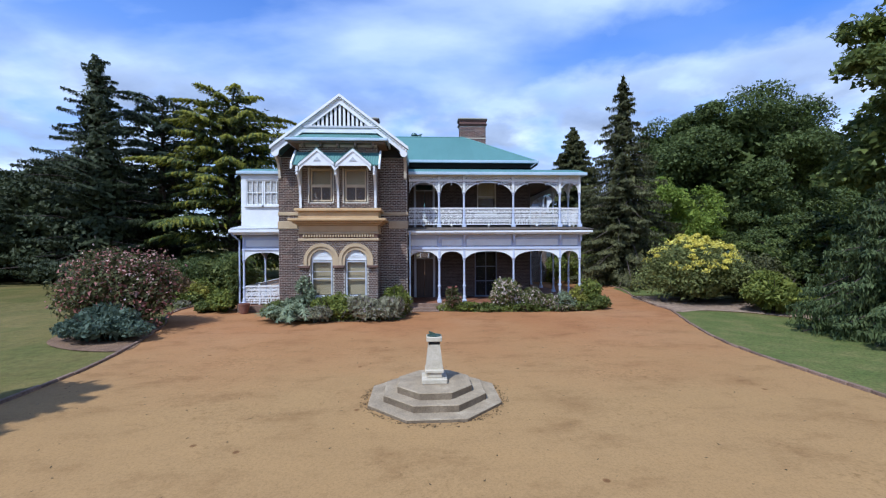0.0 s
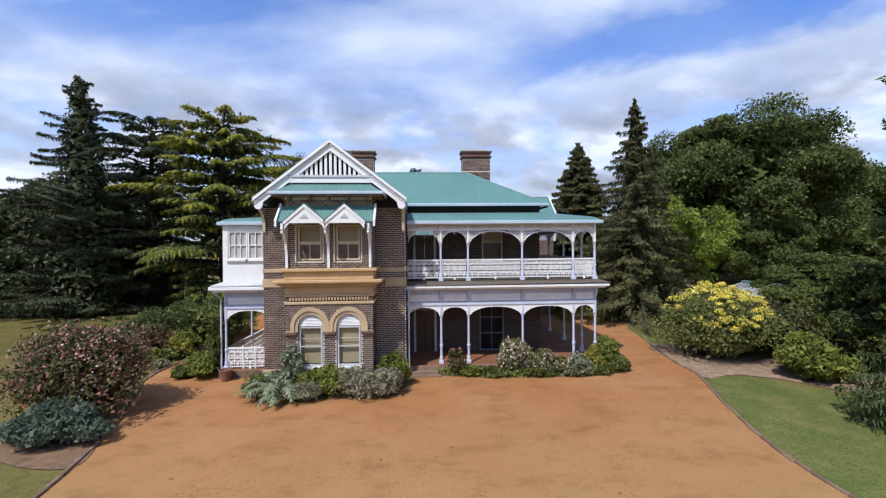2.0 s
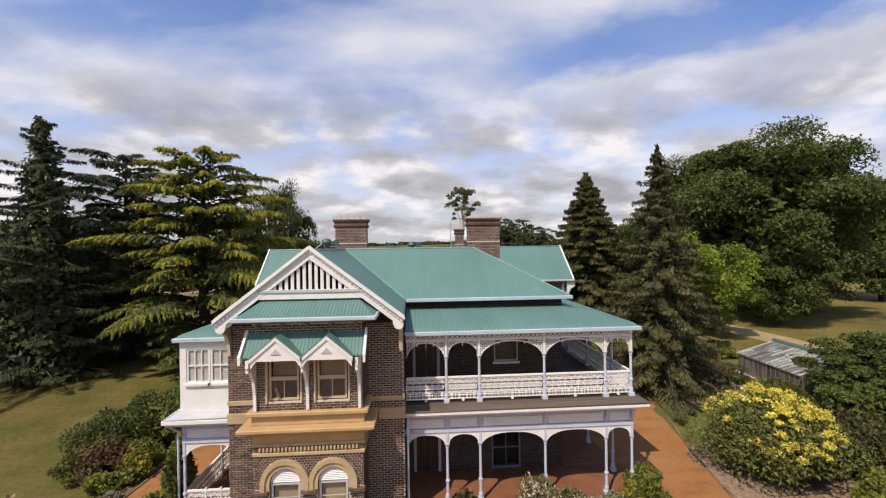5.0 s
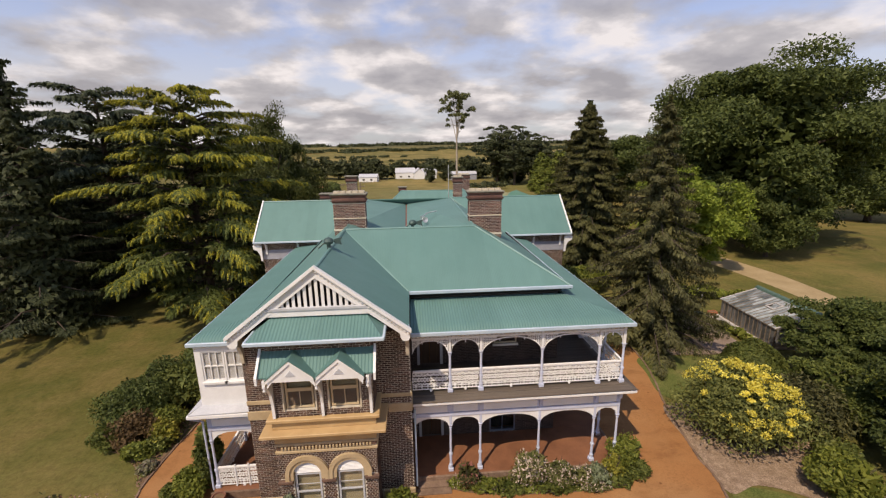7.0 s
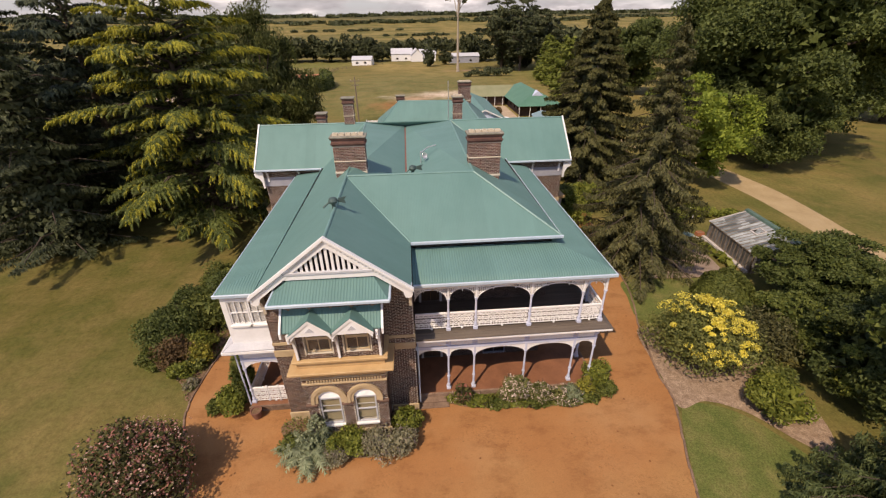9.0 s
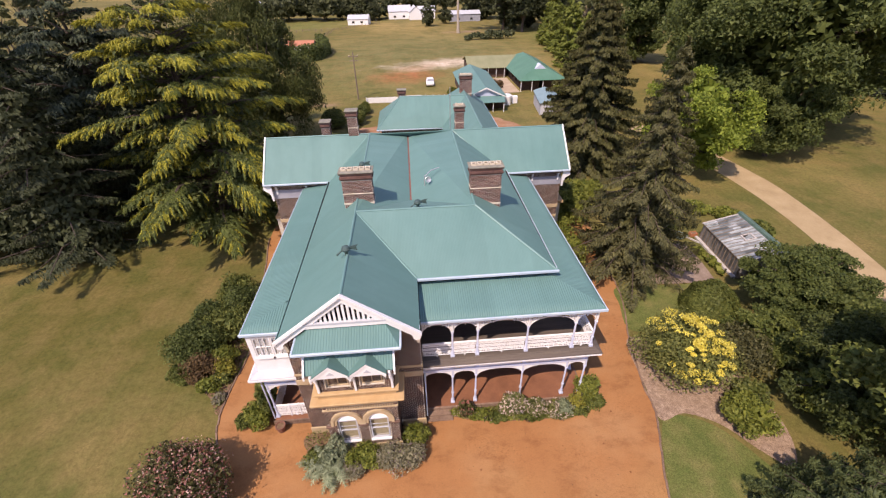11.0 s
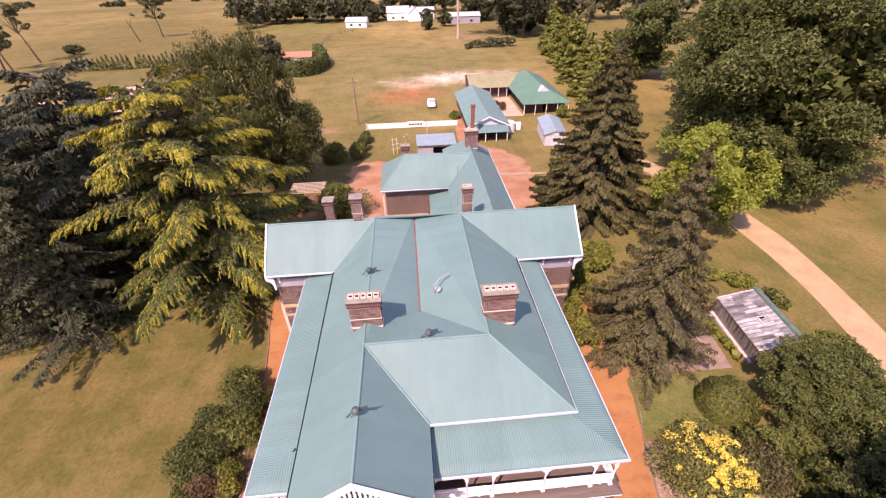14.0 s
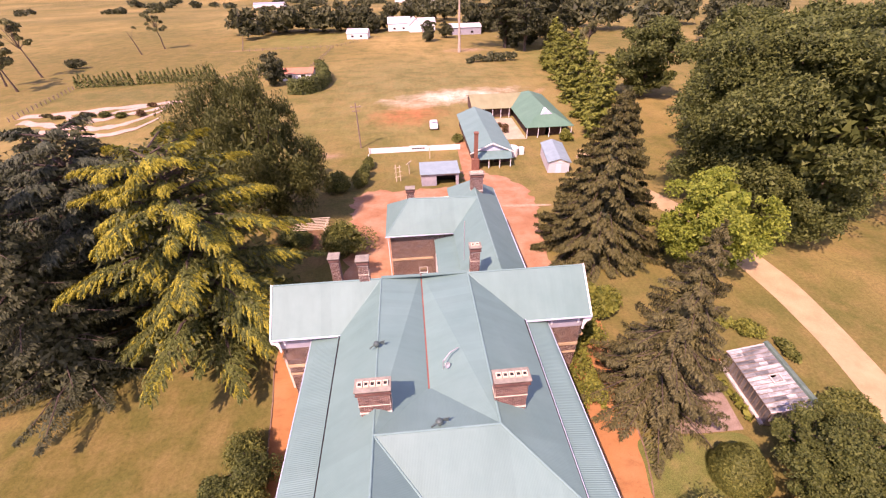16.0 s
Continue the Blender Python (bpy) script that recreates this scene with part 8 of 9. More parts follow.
def belt(name, spots, mat, h, r, seed, label):
    """A far belt of trees whose single crowns cannot be told apart."""
    rg = np.random.RandomState(seed)
    cs, ns = [], []
    for x, y in spots:
        hh, rr = h * rg.uniform(0.45, 1.2), r * rg.uniform(0.6, 1.2)
        for q in range(4):
            p, d = clump_points(rg, (x + rg.normal(0, rr * 0.5), y + rg.normal(0, rr * 0.5), rise(x, y) + hh * rg.uniform(0.3, 0.72)), rr * 0.75, 90, min(0.9, hh / (rr * 1.5)))
            cs.append(p)
            ns.append(d)
    return tagged(new(name, leaf_mesh(name, np.vstack(cs), np.vstack(ns), r * 0.32, 0.8, M[mat], 0.7, seed)), label, "trees", kind="stuff")


rb = np.random.RandomState(44)
belt("tree_belt", [(-92 + 4.6 * k + rb.normal(0, 2), 288 + 1.2 * k + rb.normal(0, 7)) for k in range(15)] + [(-18, 292), (-13, 296), (22, 330), (28, 335), (12, 338), (4, 340), (-8, 336), (34, 282), (40, 278), (46, 284), (52, 290)], "leaf_belt", 15, 6.0, 1, "dark shelter belt beyond the paddock")
belt("tree_belt", [(-60 + 8 * k + rb.normal(0, 5), 470 + rb.normal(0, 16)) for k in range(36) if k % 3 == 0], "leaf_belt", 8, 7, 2, "dark trees round the far farmstead")
belt("tree_belt", [(60 + 13 * k + rb.normal(0, 6), 250 + 5 * k + rb.normal(0, 14)) for k in range(16)], "leaf_cypress", 17, 8, 3, "dark woodland beyond the park")
belt("tree_belt", [(-420 + 30 * k + rb.normal(0, 14), 780 + rb.normal(0, 30) + 60 * math.sin(k)) for k in range(18)] + [(160 + 22 * k, 700 + 8 * k) for k in range(8)], "leaf_cypress", 8, 11, 4, "far hedgerow trees on the plain")
belt("tree_belt", [(-420 + 17 * k + rb.normal(0, 5), 1020 + rb.normal(0, 10) - 0.25 * (17 * k)) for k in range(30) if k % 11 < 8], "leaf_cypress", 7, 9, 5, "distant tree lines on the plain")
belt("tree_belt", [(-60 + 20 * k + rb.normal(0, 7), 1500 + rb.normal(0, 12) + 2.2 * k) for k in range(40) if k % 13 < 10], "leaf_cypress", 8, 11, 14, "distant dark plantation on the plain")
belt("tree_belt", [(-1100 + 24 * k + rb.normal(0, 8), 1820 + rb.normal(0, 16) + 5 * k) for k in range(46) if k % 9 < 7], "leaf_cypress", 9, 13, 16, "distant dark plantation on the plain")
belt("tree_belt", [(-520 + 26 * k + rb.normal(0, 9), 600 + rb.normal(0, 8) + 30 * math.sin(k * 0.4)) for k in range(40) if k % 7 < 3], "leaf_belt", 6, 8, 13, "dark hedgerow trees across the middle fields")
belt("tree_belt", [(-1900 + 60 * k + rb.normal(0, 20), 2700 + rb.normal(0, 60)) for k in range(64) if k % 17 != 4], "leaf_cypress", 10, 48, 6, "distant dark wooded ridge line")
belt("tree_belt", [(-2600 + 85 * k + rb.normal(0, 30), 3500 + rb.normal(0, 100)) for k in range(62)], "leaf_cypress", 12, 72, 15, "distant dark forest along the skyline")
belt("tree_belt", [(-75 - 8 * k + rb.normal(0, 3), 60 + 7 * k + rb.normal(0, 4)) for k in range(7)], "leaf_cypress", 13, 6, 8, "dark trees along the left boundary")


farm_tree = broadleaf("ft", 12, 6.2, 0.4, "leaf_belt", 34, 3200, 0.95, 48)
for k, (x, y, s_) in enumerate([(-82, 306, 1.1), (-71, 304, 1.05), (-60, 306, 0.9), (-49, 300, 0.95), (-38, 300, 0.85), (-19, 286, 0.75), (-10, 344, 0.9), (4, 352, 0.95), (18, 350, 1.0), (30, 346, 0.9), (40, 300, 0.8), (-30, 330, 0.9), (-52, 336, 1.0), (-76, 340, 1.0), (21.5, 258, 0.62), (46, 276, 0.9)]):
    e = put_tree("broadleaf_tree", farm_tree, (x, y, rise(x, y)), "dark rounded tree round the far farmstead", "tree", "farmstead trees")
    e.matrix_basis = pose(x, y, rise(x, y), 0, 0, 71 * k) @ Matrix.Scale(s_, 4)


def cone_row(spots, h, r, mat, seed, label, top=0.12):
    """A row of clipped or conical hedge plants; top is the share of the radius left at the tip."""
    rg = np.random.RandomState(seed)
    cs, ns = [], []
    for x, y in spots:
        hh, n = h * rg.uniform(0.8, 1.12), 130
        t, a = rg.rand(n), rg.uniform(0, 2 * math.pi, n)
        rad = r * rg.uniform(0.85, 1.15) * (1 - (1 - top) * t ** 1.3) * np.sqrt(rg.uniform(0.55, 1.0, n))
        cs.append(np.stack([x + rad * np.cos(a), y + rad * np.sin(a), rise(x, y) + hh * t], 1))
        ns.append(np.stack([np.cos(a), np.sin(a), 0.3 + t], 1))
    return tagged(new("hedge_row", leaf_mesh("hedge_row", np.vstack(cs), np.vstack(ns), 0.6, 0.7, M[mat], 0.5, seed)), label, "hedge", kind="stuff")


for x0, x1, y in ((-106.5, -90.5, 164.5), (-88.5, -64.5, 167)):
    n = int((x1 - x0) / 1.35)
    cone_row([(x0 + (x1 - x0) * k / n, y + 1.5 * k / n) for k in range(n + 1)], 4.4, 0.95, "leaf_oak", 9, "row of dark conical hedge plants")
cone_row(smooth_line([(-34.5, 145), (-30.5, 144.6), (-27.4, 149), (-26.6, 158), (-28.0, 166), (-31, 173)], 9), 4.3, 1.7, "leaf_oak", 10, "clipped curving dark hedge", 0.7)
belt("hedge_row", [(23 + 3.4 * k, 183 + 0.3 * k) for k in range(6)], "leaf_cypress", 2.6, 2.2, 11, "low dark hedge across the paddock")


# ---- sundial ----
sundial = thing("sundial", (0.15, 9.06, 0), "stone sundial on a pedestal with three octagonal concrete steps", "sundial")


def octagon(r, z0, z1, bevel=0.015):
    rr = r / math.cos(math.pi / 8)
    bm = lathe(bmesh.new(), [(rr, z0), (rr, z1 - bevel), (rr - bevel, z1)], n=8)
    bmesh.ops.rotate(bm, verts=bm.verts, cent=(0, 0, 0), matrix=Matrix.Rotation(math.pi / 8, 3, "Z"))
    return bm


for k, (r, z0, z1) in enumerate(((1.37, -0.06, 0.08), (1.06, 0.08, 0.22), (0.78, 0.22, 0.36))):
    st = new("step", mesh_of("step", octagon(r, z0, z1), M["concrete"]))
    st.data.materials.append(M["concrete_shaded"])     # risers in a darker concrete that paints in their shade
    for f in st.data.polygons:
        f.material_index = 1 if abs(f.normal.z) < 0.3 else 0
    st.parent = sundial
for nm, bm, mt, lab in (
        ("pedestal_base", boxes((-0.27, 0.27, -0.27, 0.27, 0.46, 0.56), (-0.165, 0.165, -0.165, 0.165, 0.56, 0.67), (-0.2, 0.2, -0.2, 0.2, 0.67, 0.735), bevel=0.012), "whitestone", ""),
        ("pedestal", prism(bmesh.new(), [(-0.185, 0.735), (0.185, 0.735), (0.125, 1.26), (-0.125, 1.26)], 1, -0.14, 0.14), "whitestone", "tapering whitish stone shaft"),
        ("neck", boxes((-0.12, 0.12, -0.12, 0.12, 1.26, 1.33)), "dark", "dark recessed neck"),
        ("table", boxes((-0.165, 0.165, -0.165, 0.165, 1.33, 1.43), bevel=0.012), "whitestone", ""),
        ("dial", lathe(bmesh.new(), [(0.15, 1.43), (0.15, 1.45), (0.13, 1.455)], n=24), "bronze", "green-bronze dial plate"),
        ("gnomon", prism(bmesh.new(), [(-0.1, 1.455), (0.08, 1.455), (-0.12, 1.54)], 1, -0.008, 0.008), "bronze", "bronze gnomon")):
    ob = new(nm, mesh_of(nm, bm, M[mt]))
    ob.parent = sundial
    ob.location.z = -0.1
    if lab:
        ob["label"] = lab
urn = thing("plant_pot", (-8.75, 20.95, 0.012), "terracotta garden pot by the verandah corner", "pot")
for nm, bm, mt in (("pot", lathe(bmesh.new(), [(0.16, 0.0), (0.19, 0.04), (0.25, 0.34), (0.25, 0.42), (0.28, 0.44), (0.28, 0.5), (0.23, 0.5), (0.22, 0.44)], n=18), "chimney_red"), ("soil", lathe(bmesh.new(), [(0.22, 0.4), (0.2, 0.45)], n=14), "mulch")):
    ob = new(nm, mesh_of(nm, bm, M[mt]))
    ob.parent = urn
# dry leaves and grit blown against the steps
rl = np.random.RandomState(3)
ang, rad_ = rl.uniform(0, 2 * math.pi, 500), 1.42 + np.abs(rl.normal(0, 0.09, 500))
tagged(new("leaf_litter", leaf_mesh("leaf_litter", np.stack([0.15 + rad_ * np.cos(ang), 9.06 + rad_ * np.sin(ang), np.full(500, 0.022)], 1), np.tile([0, 0, 1.0], (500, 1)), 0.05, 0.5, M["leaf_russet"], 0.25, 3)), "dry brown leaves gathered round the sundial steps", "leaves", kind="stuff")
npb = 420
px_, py_ = rl.uniform(-8.5, 9.2, npb), rl.uniform(2, 20, npb)
tagged(new("leaf_litter", leaf_mesh("leaf_litter", np.stack([px_, py_, np.full(npb, 0.02)], 1), np.tile([0, 0, 1.0], (npb, 1)), 0.06, 0.6, M["leaf_russet"], 0.2, 4)), "scattered dead leaves on the gravel", "leaves", kind="stuff")

# ---- glasshouse ----
gh = thing("glasshouse", (26.4, 33.9, 0), "weathered lean-to glasshouse with a grey slatted glass roof", "greenhouse")
gh.matrix_basis = pose(26.4, 33.9, 0, 0, 0, -5)


def ghp(name, bm, mt, label=""):
    ob = new(name, mesh_of(name, bm, M[mt]))
    ob.parent = gh
    if label:
        ob["label"] = label
    return ob


def gh_roof(u):
    """Height of the glass slope at share u of the way from eave to ridge."""
    return 1.62 + 0.92 * u


ghp("wall", boxes((1.42, 1.54, -3.0, 3.0, 0, 2.5), (-1.4, 1.42, -3.0, -2.92, 0, 0.5), (-1.4, 1.42, 2.92, 3.0, 0, 0.5)), "soffit", "dark weathered board wall")
ghp("foot_board", boxes((-1.72, -1.44, -2.95, 3.1, 0.0, 0.2), bevel=0.02), "plank_pale", "pale grey plank along the foot")
for y0, y1 in ((-2.99, -2.95), (2.95, 2.99)):
    ghp("gable_pane", prism(bmesh.new(), [(-1.38, 0.5), (1.42, 0.5), (1.42, 2.48), (-1.38, 1.56)], 1, y0, y1), "gh_side", "grubby gable glazing")
    ghp("bargeboard", slab([[(-1.55, y0 - 0.03, gh_roof(-0.02) + 0.05), (1.45, y0 - 0.03, gh_roof(1) + 0.05), (1.45, y1 + 0.05, gh_roof(1) + 0.05), (-1.55, y1 + 0.05, gh_roof(-0.02) + 0.05)]], 0.07), "plank_pale", "pale edge board")
rgs = random.Random(8)
for k in range(14):
    y0 = -2.9 + 5.8 * k / 14
    ghp("side_pane", boxes((-1.43, -1.41, y0 + 0.02, y0 + 0.394, 0.24 + rgs.uniform(0, 0.03), 1.5)), "gh_side", "streaked side pane")
    ghp("mullion", boxes((-1.47, -1.40, y0 - 0.02, y0 + 0.02, 0.2, 1.56)), "wood")
ghp("eave_beam", boxes((-1.5, -1.38, -3.0, 3.0, 1.52, 1.61)), "wood")
ghp("sill", boxes((-1.46, -1.39, -2.92, 2.92, 0.14, 0.24)), "wood")
for k in range(15):
    y0 = -2.95 + 5.9 * k / 15
    cuts = [0.0, rgs.uniform(0.2, 0.36), rgs.uniform(0.44, 0.6), rgs.uniform(0.66, 0.82), 1.0]
    for q in range(4):
        if q == 2 and k in (6, 7):
            continue
        u0, u1 = cuts[q], cuts[q + 1] + 0.015 * (q < 3)
        d = rgs.uniform(-0.012, 0.012) + 0.008 * q
        xa, xb = -1.5 + 2.95 * u0, -1.5 + 2.95 * u1
        ghp("roof_pane", slab([[(xa, y0 + 0.03, gh_roof(u0) + d), (xb, y0 + 0.03, gh_roof(u1) + d), (xb, y0 + 0.365, gh_roof(u1) + d), (xa, y0 + 0.365, gh_roof(u0) + d)]], 0.012), "gh_glass", "weathered grey roof pane")
    ghp("glazing_bar", slab([[(-1.5, y0 - 0.022, gh_roof(0) + 0.03), (1.45, y0 - 0.022, gh_roof(1) + 0.03), (1.45, y0 + 0.022, gh_roof(1) + 0.03), (-1.5, y0 + 0.022, gh_roof(0) + 0.03)]], 0.05), "wood")
hz = gh_roof(0.62)
for spec in ((-0.08, 0.72, -0.75, -0.66), (-0.08, 0.72, 0.0, 0.09), (-0.08, 0.02, -0.66, 0.0), (0.62, 0.72, -0.66, 0.0)):
    ghp("hatch_frame", slab([[(x, y, gh_roof((x + 1.5) / 2.95) + 0.1) for x, y in ((spec[0], spec[2]), (spec[1], spec[2]), (spec[1], spec[3]), (spec[0], spec[3]))]], 0.06), "plank_pale", "pale frame of the open roof hatch")
ghp("hatch_pane", slab([[(0.04, -0.64, hz - 0.06), (0.5, -0.5, hz + 0.16), (0.56, -0.12, hz + 0.2), (0.1, -0.2, hz - 0.04)]], 0.014), "gh_glass", "slipped broken pane in the hatch")
ghp("floor", boxes((-1.38, 1.4, -2.9, 2.9, -0.05, 0.05)), "mulch", "dark earth floor")
ghp("staging", boxes((-1.3, -0.6, -2.7, 2.7, 0.7, 0.78), (0.4, 1.3, -2.7, 2.7, 0.8, 0.88)), "wood", "timber plant staging")
for u in (0.33, 0.68):
    ghp("purlin", boxes((-1.5 + 2.95 * u - 0.03, -1.5 + 2.95 * u + 0.03, -2.95, 2.95, gh_roof(u) - 0.12, gh_roof(u) - 0.05)), "wood")
ghp("roof_cap", prism(bmesh.new(), [(1.28, 2.5), (1.36, 2.68), (1.55, 2.74), (1.74, 2.66), (1.8, 2.42), (1.72, 2.42), (1.62, 2.56), (1.4, 2.52)], 1, -3.15, 3.15), "greencap", "green metal roof capping")
# things beside the glasshouse
bench = thing("garden_bench", (27.1, 41.7, 0), "white-painted slatted garden bench among the plants", "bench")
bench.matrix_basis = pose(27.1, 41.7, 0, 0, 0, 30)
for nm, sp in [("seat_slat", (-0.7, 0.7, -0.32 + 0.12 * k, -0.23 + 0.12 * k, 0.42, 0.45)) for k in range(4)] + [("back_slat", (-0.7, 0.7, 0.16, 0.19, 0.52 + 0.14 * k, 0.63 + 0.14 * k)) for k in range(3)] + [("leg", (x, x + 0.06, y, y + 0.06, 0, h)) for x in (-0.68, 0.62) for y, h in ((-0.3, 0.42), (0.1, 0.95))]:
    ob = new(nm, mesh_of(nm, boxes(sp, bevel=0.008), M["white"]))
    ob.parent = bench
bmt = bmesh.new()
grid = [[bmt.verts.new((-0.65 + 1.3 * i / 9, -0.5 + 1.0 * j / 7, 0.12 + 0.32 * math.exp(-((i - 4) / 3.4) ** 2 - ((j - 4) / 2.6) ** 2) + 0.045 * math.sin(i * 1.9 + j * 2.3))) for j in range(8)] for i in range(10)]
for i in range(9):
    for j in range(7):
        bmt.faces.new((grid[i][j], grid[i + 1][j], grid[i + 1][j + 1], grid[i][j + 1]))
bmesh.ops.solidify(bmt, geom=bmt.faces[:], thickness=0.12)
tarp = tagged(new("tarpaulin", mesh_of("tarpaulin", bmt, M["tarp"])), "crumpled blue-green tarpaulin over a low heap", "tarpaulin")
tarp.matrix_basis = pose(23.7, 37.5, 0.0, 0, 0, 25)
edge_stone = tagged(new("edging_board", mesh_of("edging_board", boxes((-0.06, 0.06, -0.9, 0.9, 0, 0.14), bevel=0.015), M["plank_pale"])), "pale timber edging beside the garden bed", "edging")
edge_stone.matrix_basis = pose(24.4, 37.0, 0.0, 0, 0, 28)
trough = thing("planter", (25.0, 37.5, 0), "terracotta-coloured planting trough by the glasshouse", "planter")
for nm, bm, mt in (("tub", boxes((-0.32, 0.32, -0.22, -0.17, 0, 0.34), (-0.32, 0.32, 0.17, 0.22, 0, 0.34), (-0.32, -0.27, -0.17, 0.17, 0, 0.34), (0.27, 0.32, -0.17, 0.17, 0, 0.34), bevel=0.012), "pot_red"), ("soil", boxes((-0.27, 0.27, -0.17, 0.17, 0.02, 0.28)), "mulch")):
    ob = new(nm, mesh_of(nm, bm, M[mt]))
    ob.parent = trough
sheet("bare_earth", [(17.2, 31.1), (20.0, 30.9), (23.0, 30.9), (23.4, 33.5), (23.5, 36.2), (20.2, 37.0), (16.4, 37.4), (15.8, 34.0)], "grey_earth", 0.035, "bare grey-brown earth under the spruce", "earth")

# ---- yard and outbuildings behind ----


def simple_house(name, at, label, category, parts_, turn=0):
    e = thing(name, at, label, category)
    e.matrix_basis = pose(*at, 0, 0, turn)
    for nm, bm, mt, lab in parts_:
        ob = new(nm, mesh_of(nm, bm, M[mt]))
        ob.parent = e
        if lab:
            ob["label"] = lab
    return e


def gable_box(w, l, eave, ridge, over=0.5, axis=1):
    """Roof slabs of a gable whose ridge runs along y, centred on the origin."""
    return [slab([[(0, -l / 2 - over, ridge), (0, l / 2 + over, ridge), (-w / 2 - over, l / 2 + over, eave), (-w / 2 - over, -l / 2 - over, eave)]], 0.08), slab([[(0, -l / 2 - over, ridge), (w / 2 + over, -l / 2 - over, eave), (w / 2 + over, l / 2 + over, eave), (0, l / 2 + over, ridge)]], 0.08)]


def windowed(w, l, h, n, side=True):
    bm = bmesh.new()
    hs = [(-l / 2 + l * (k + 0.3) / n, -l / 2 + l * (k + 0.7) / n, 0.9, 2.0) for k in range(n)]
    wall_pieces(bm, 0, -w / 2, 0.2, -l / 2, l / 2, 0, h, hs)
    wall_pieces(bm, 0, w / 2 - 0.2, 0.2, -l / 2, l / 2, 0, h, hs)
    wall_pieces(bm, 1, -l / 2, 0.2, -w / 2 + 0.2, w / 2 - 0.2, 0, h, [(-0.5, 0.5, 0.0, 2.0)])
    wall_pieces(bm, 1, l / 2 - 0.2, 0.2, -w / 2 + 0.2, w / 2 - 0.2, 0, h)
    gl = boxes((-w / 2 + 0.1, -w / 2 + 0.12, -l / 2 + 0.2, l / 2 - 0.2, 0.9, 2.0), (w / 2 - 0.12, w / 2 - 0.1, -l / 2 + 0.2, l / 2 - 0.2, 0.9, 2.0))
    return bm, gl


g1 = gable_box(7.0, 22, 2.5, 4.1)
wb, wg = windowed(7.0, 22, 2.5, 6)
simple_house("cottage", (14.0, 98.5, rise(14, 98) - 0.05), "low brick cottage with a green iron roof and front verandah", "house", [
    ("wall", wb, "brick_joined", ""), ("window_pane", wg, "glass", ""), ("roof", g1[0], "roof_y", "green corrugated roof"), ("roof", g1[1], "roof_y", "green corrugated roof"),
    ("gable_front", prism(bmesh.new(), [(-3.5, 2.5), (3.5, 2.5), (0, 4.0)], 1, -11.15, -11.02), "bluewhite", "pale blue boarded gable"),
    ("barge_board", prism(bmesh.new(), [(0, 4.2), (-4.1, 2.35), (-4.1, 2.15), (0, 3.95), (4.1, 2.15), (4.1, 2.35)], 1, -11.58, -11.5), "white", ""),
    ("verandah_roof", slab([[(-3.6, -11.0, 2.6), (3.6, -11.0, 2.6), (3.2, -14.0, 2.1), (-3.2, -14.0, 2.1)]], 0.06), "roof_x", "green verandah roof"),
    *[("verandah_post", boxes((x - 0.06, x + 0.06, -13.8, -13.68, 0, 2.08)), "white", "") for x in (-3.0, -1.0, 1.0, 3.0)],
    ("verandah_floor", boxes((-3.4, 3.4, -14.0, -11.02, -0.1, 0.12)), "tile_red", ""),
    ("chimney", boxes((-4.2, -2.9, -14.5, -13.7, -0.4, 2.4), (-3.85, -3.2, -14.4, -13.8, 2.4, 7.0), (-3.93, -3.12, -14.48, -13.72, 7.0, 7.25)), "chimney_red", "tall narrow brick chimney")])
wb, wg = windowed(8.6, 22, 2.5, 6)
simple_house("cottage", (28.6, 111.5, rise(28, 111) - 0.05), "green hip-roofed cottage with a gablet and verandah", "house", [
    ("wall", wb, "brick_joined", ""), ("window_pane", wg, "glass", ""),
    ("roof", slab([[(0, -7.0, 4.9), (0, 7.0, 4.9), (-5.2, 12.2, 2.4), (-5.2, -12.4, 2.4)]], 0.08), "roof_cottage", "green corrugated roof"), ("roof", slab([[(0, -7.0, 4.9), (5.2, -12.4, 2.4), (5.2, 12.2, 2.4), (0, 7.0, 4.9)]], 0.08), "roof_cottage", "green corrugated roof"),
    ("roof", slab([[(0, -7.0, 4.9), (-5.2, -12.4, 2.4), (5.2, -12.4, 2.4)]], 0.08), "roof_cottage_x", "green corrugated roof"), ("roof", slab([[(0, 7.0, 4.9), (5.2, 12.2, 2.4), (-5.2, 12.2, 2.4)]], 0.08), "roof_cottage_x", "green corrugated roof"),
    ("gablet", prism(bmesh.new(), [(-1.3, 4.0), (1.3, 4.0), (0, 5.0)], 1, -9.0, -7.2), "bluewhite", "pale blue gablet"),
    *[("verandah_post", boxes((x - 0.06, x + 0.06, -12.2, -12.08, 0, 2.4)), "white", "") for x in (-4.8, -2.4, 0, 2.4, 4.8)]])
wb, wg = windowed(9.5, 11.0, 2.5, 3)
gk = slab([[(-6.5, 0.5, 4.2), (6.5, 0.5, 4.2), (6.5, -5.6, 2.4), (-6.5, -5.6, 2.4)], [(-6.5, 0.5, 4.2), (-6.5, 6.5, 2.4), (6.5, 6.5, 2.4), (6.5, 0.5, 4.2)]], 0.08)
simple_house("cottage", (20.6, 119.0, rise(20, 119) - 0.05), "long outbuilding with a faded khaki iron roof", "house", [
    ("wall", boxes((-6.0, -1.0, -4.6, 5.8, 0, 2.4), (-1.0, 3.2, -4.6, 5.8, 0, 2.4)), "brick_joined", ""), ("roof", gk, "greygreen", "faded khaki roof"),
    *[("verandah_post", boxes((x - 0.06, x + 0.06, -5.4, -5.28, 0, 2.4)), "white", "") for x in (-5.5, -3.5, -1.5, 0.5, 2.5)]])
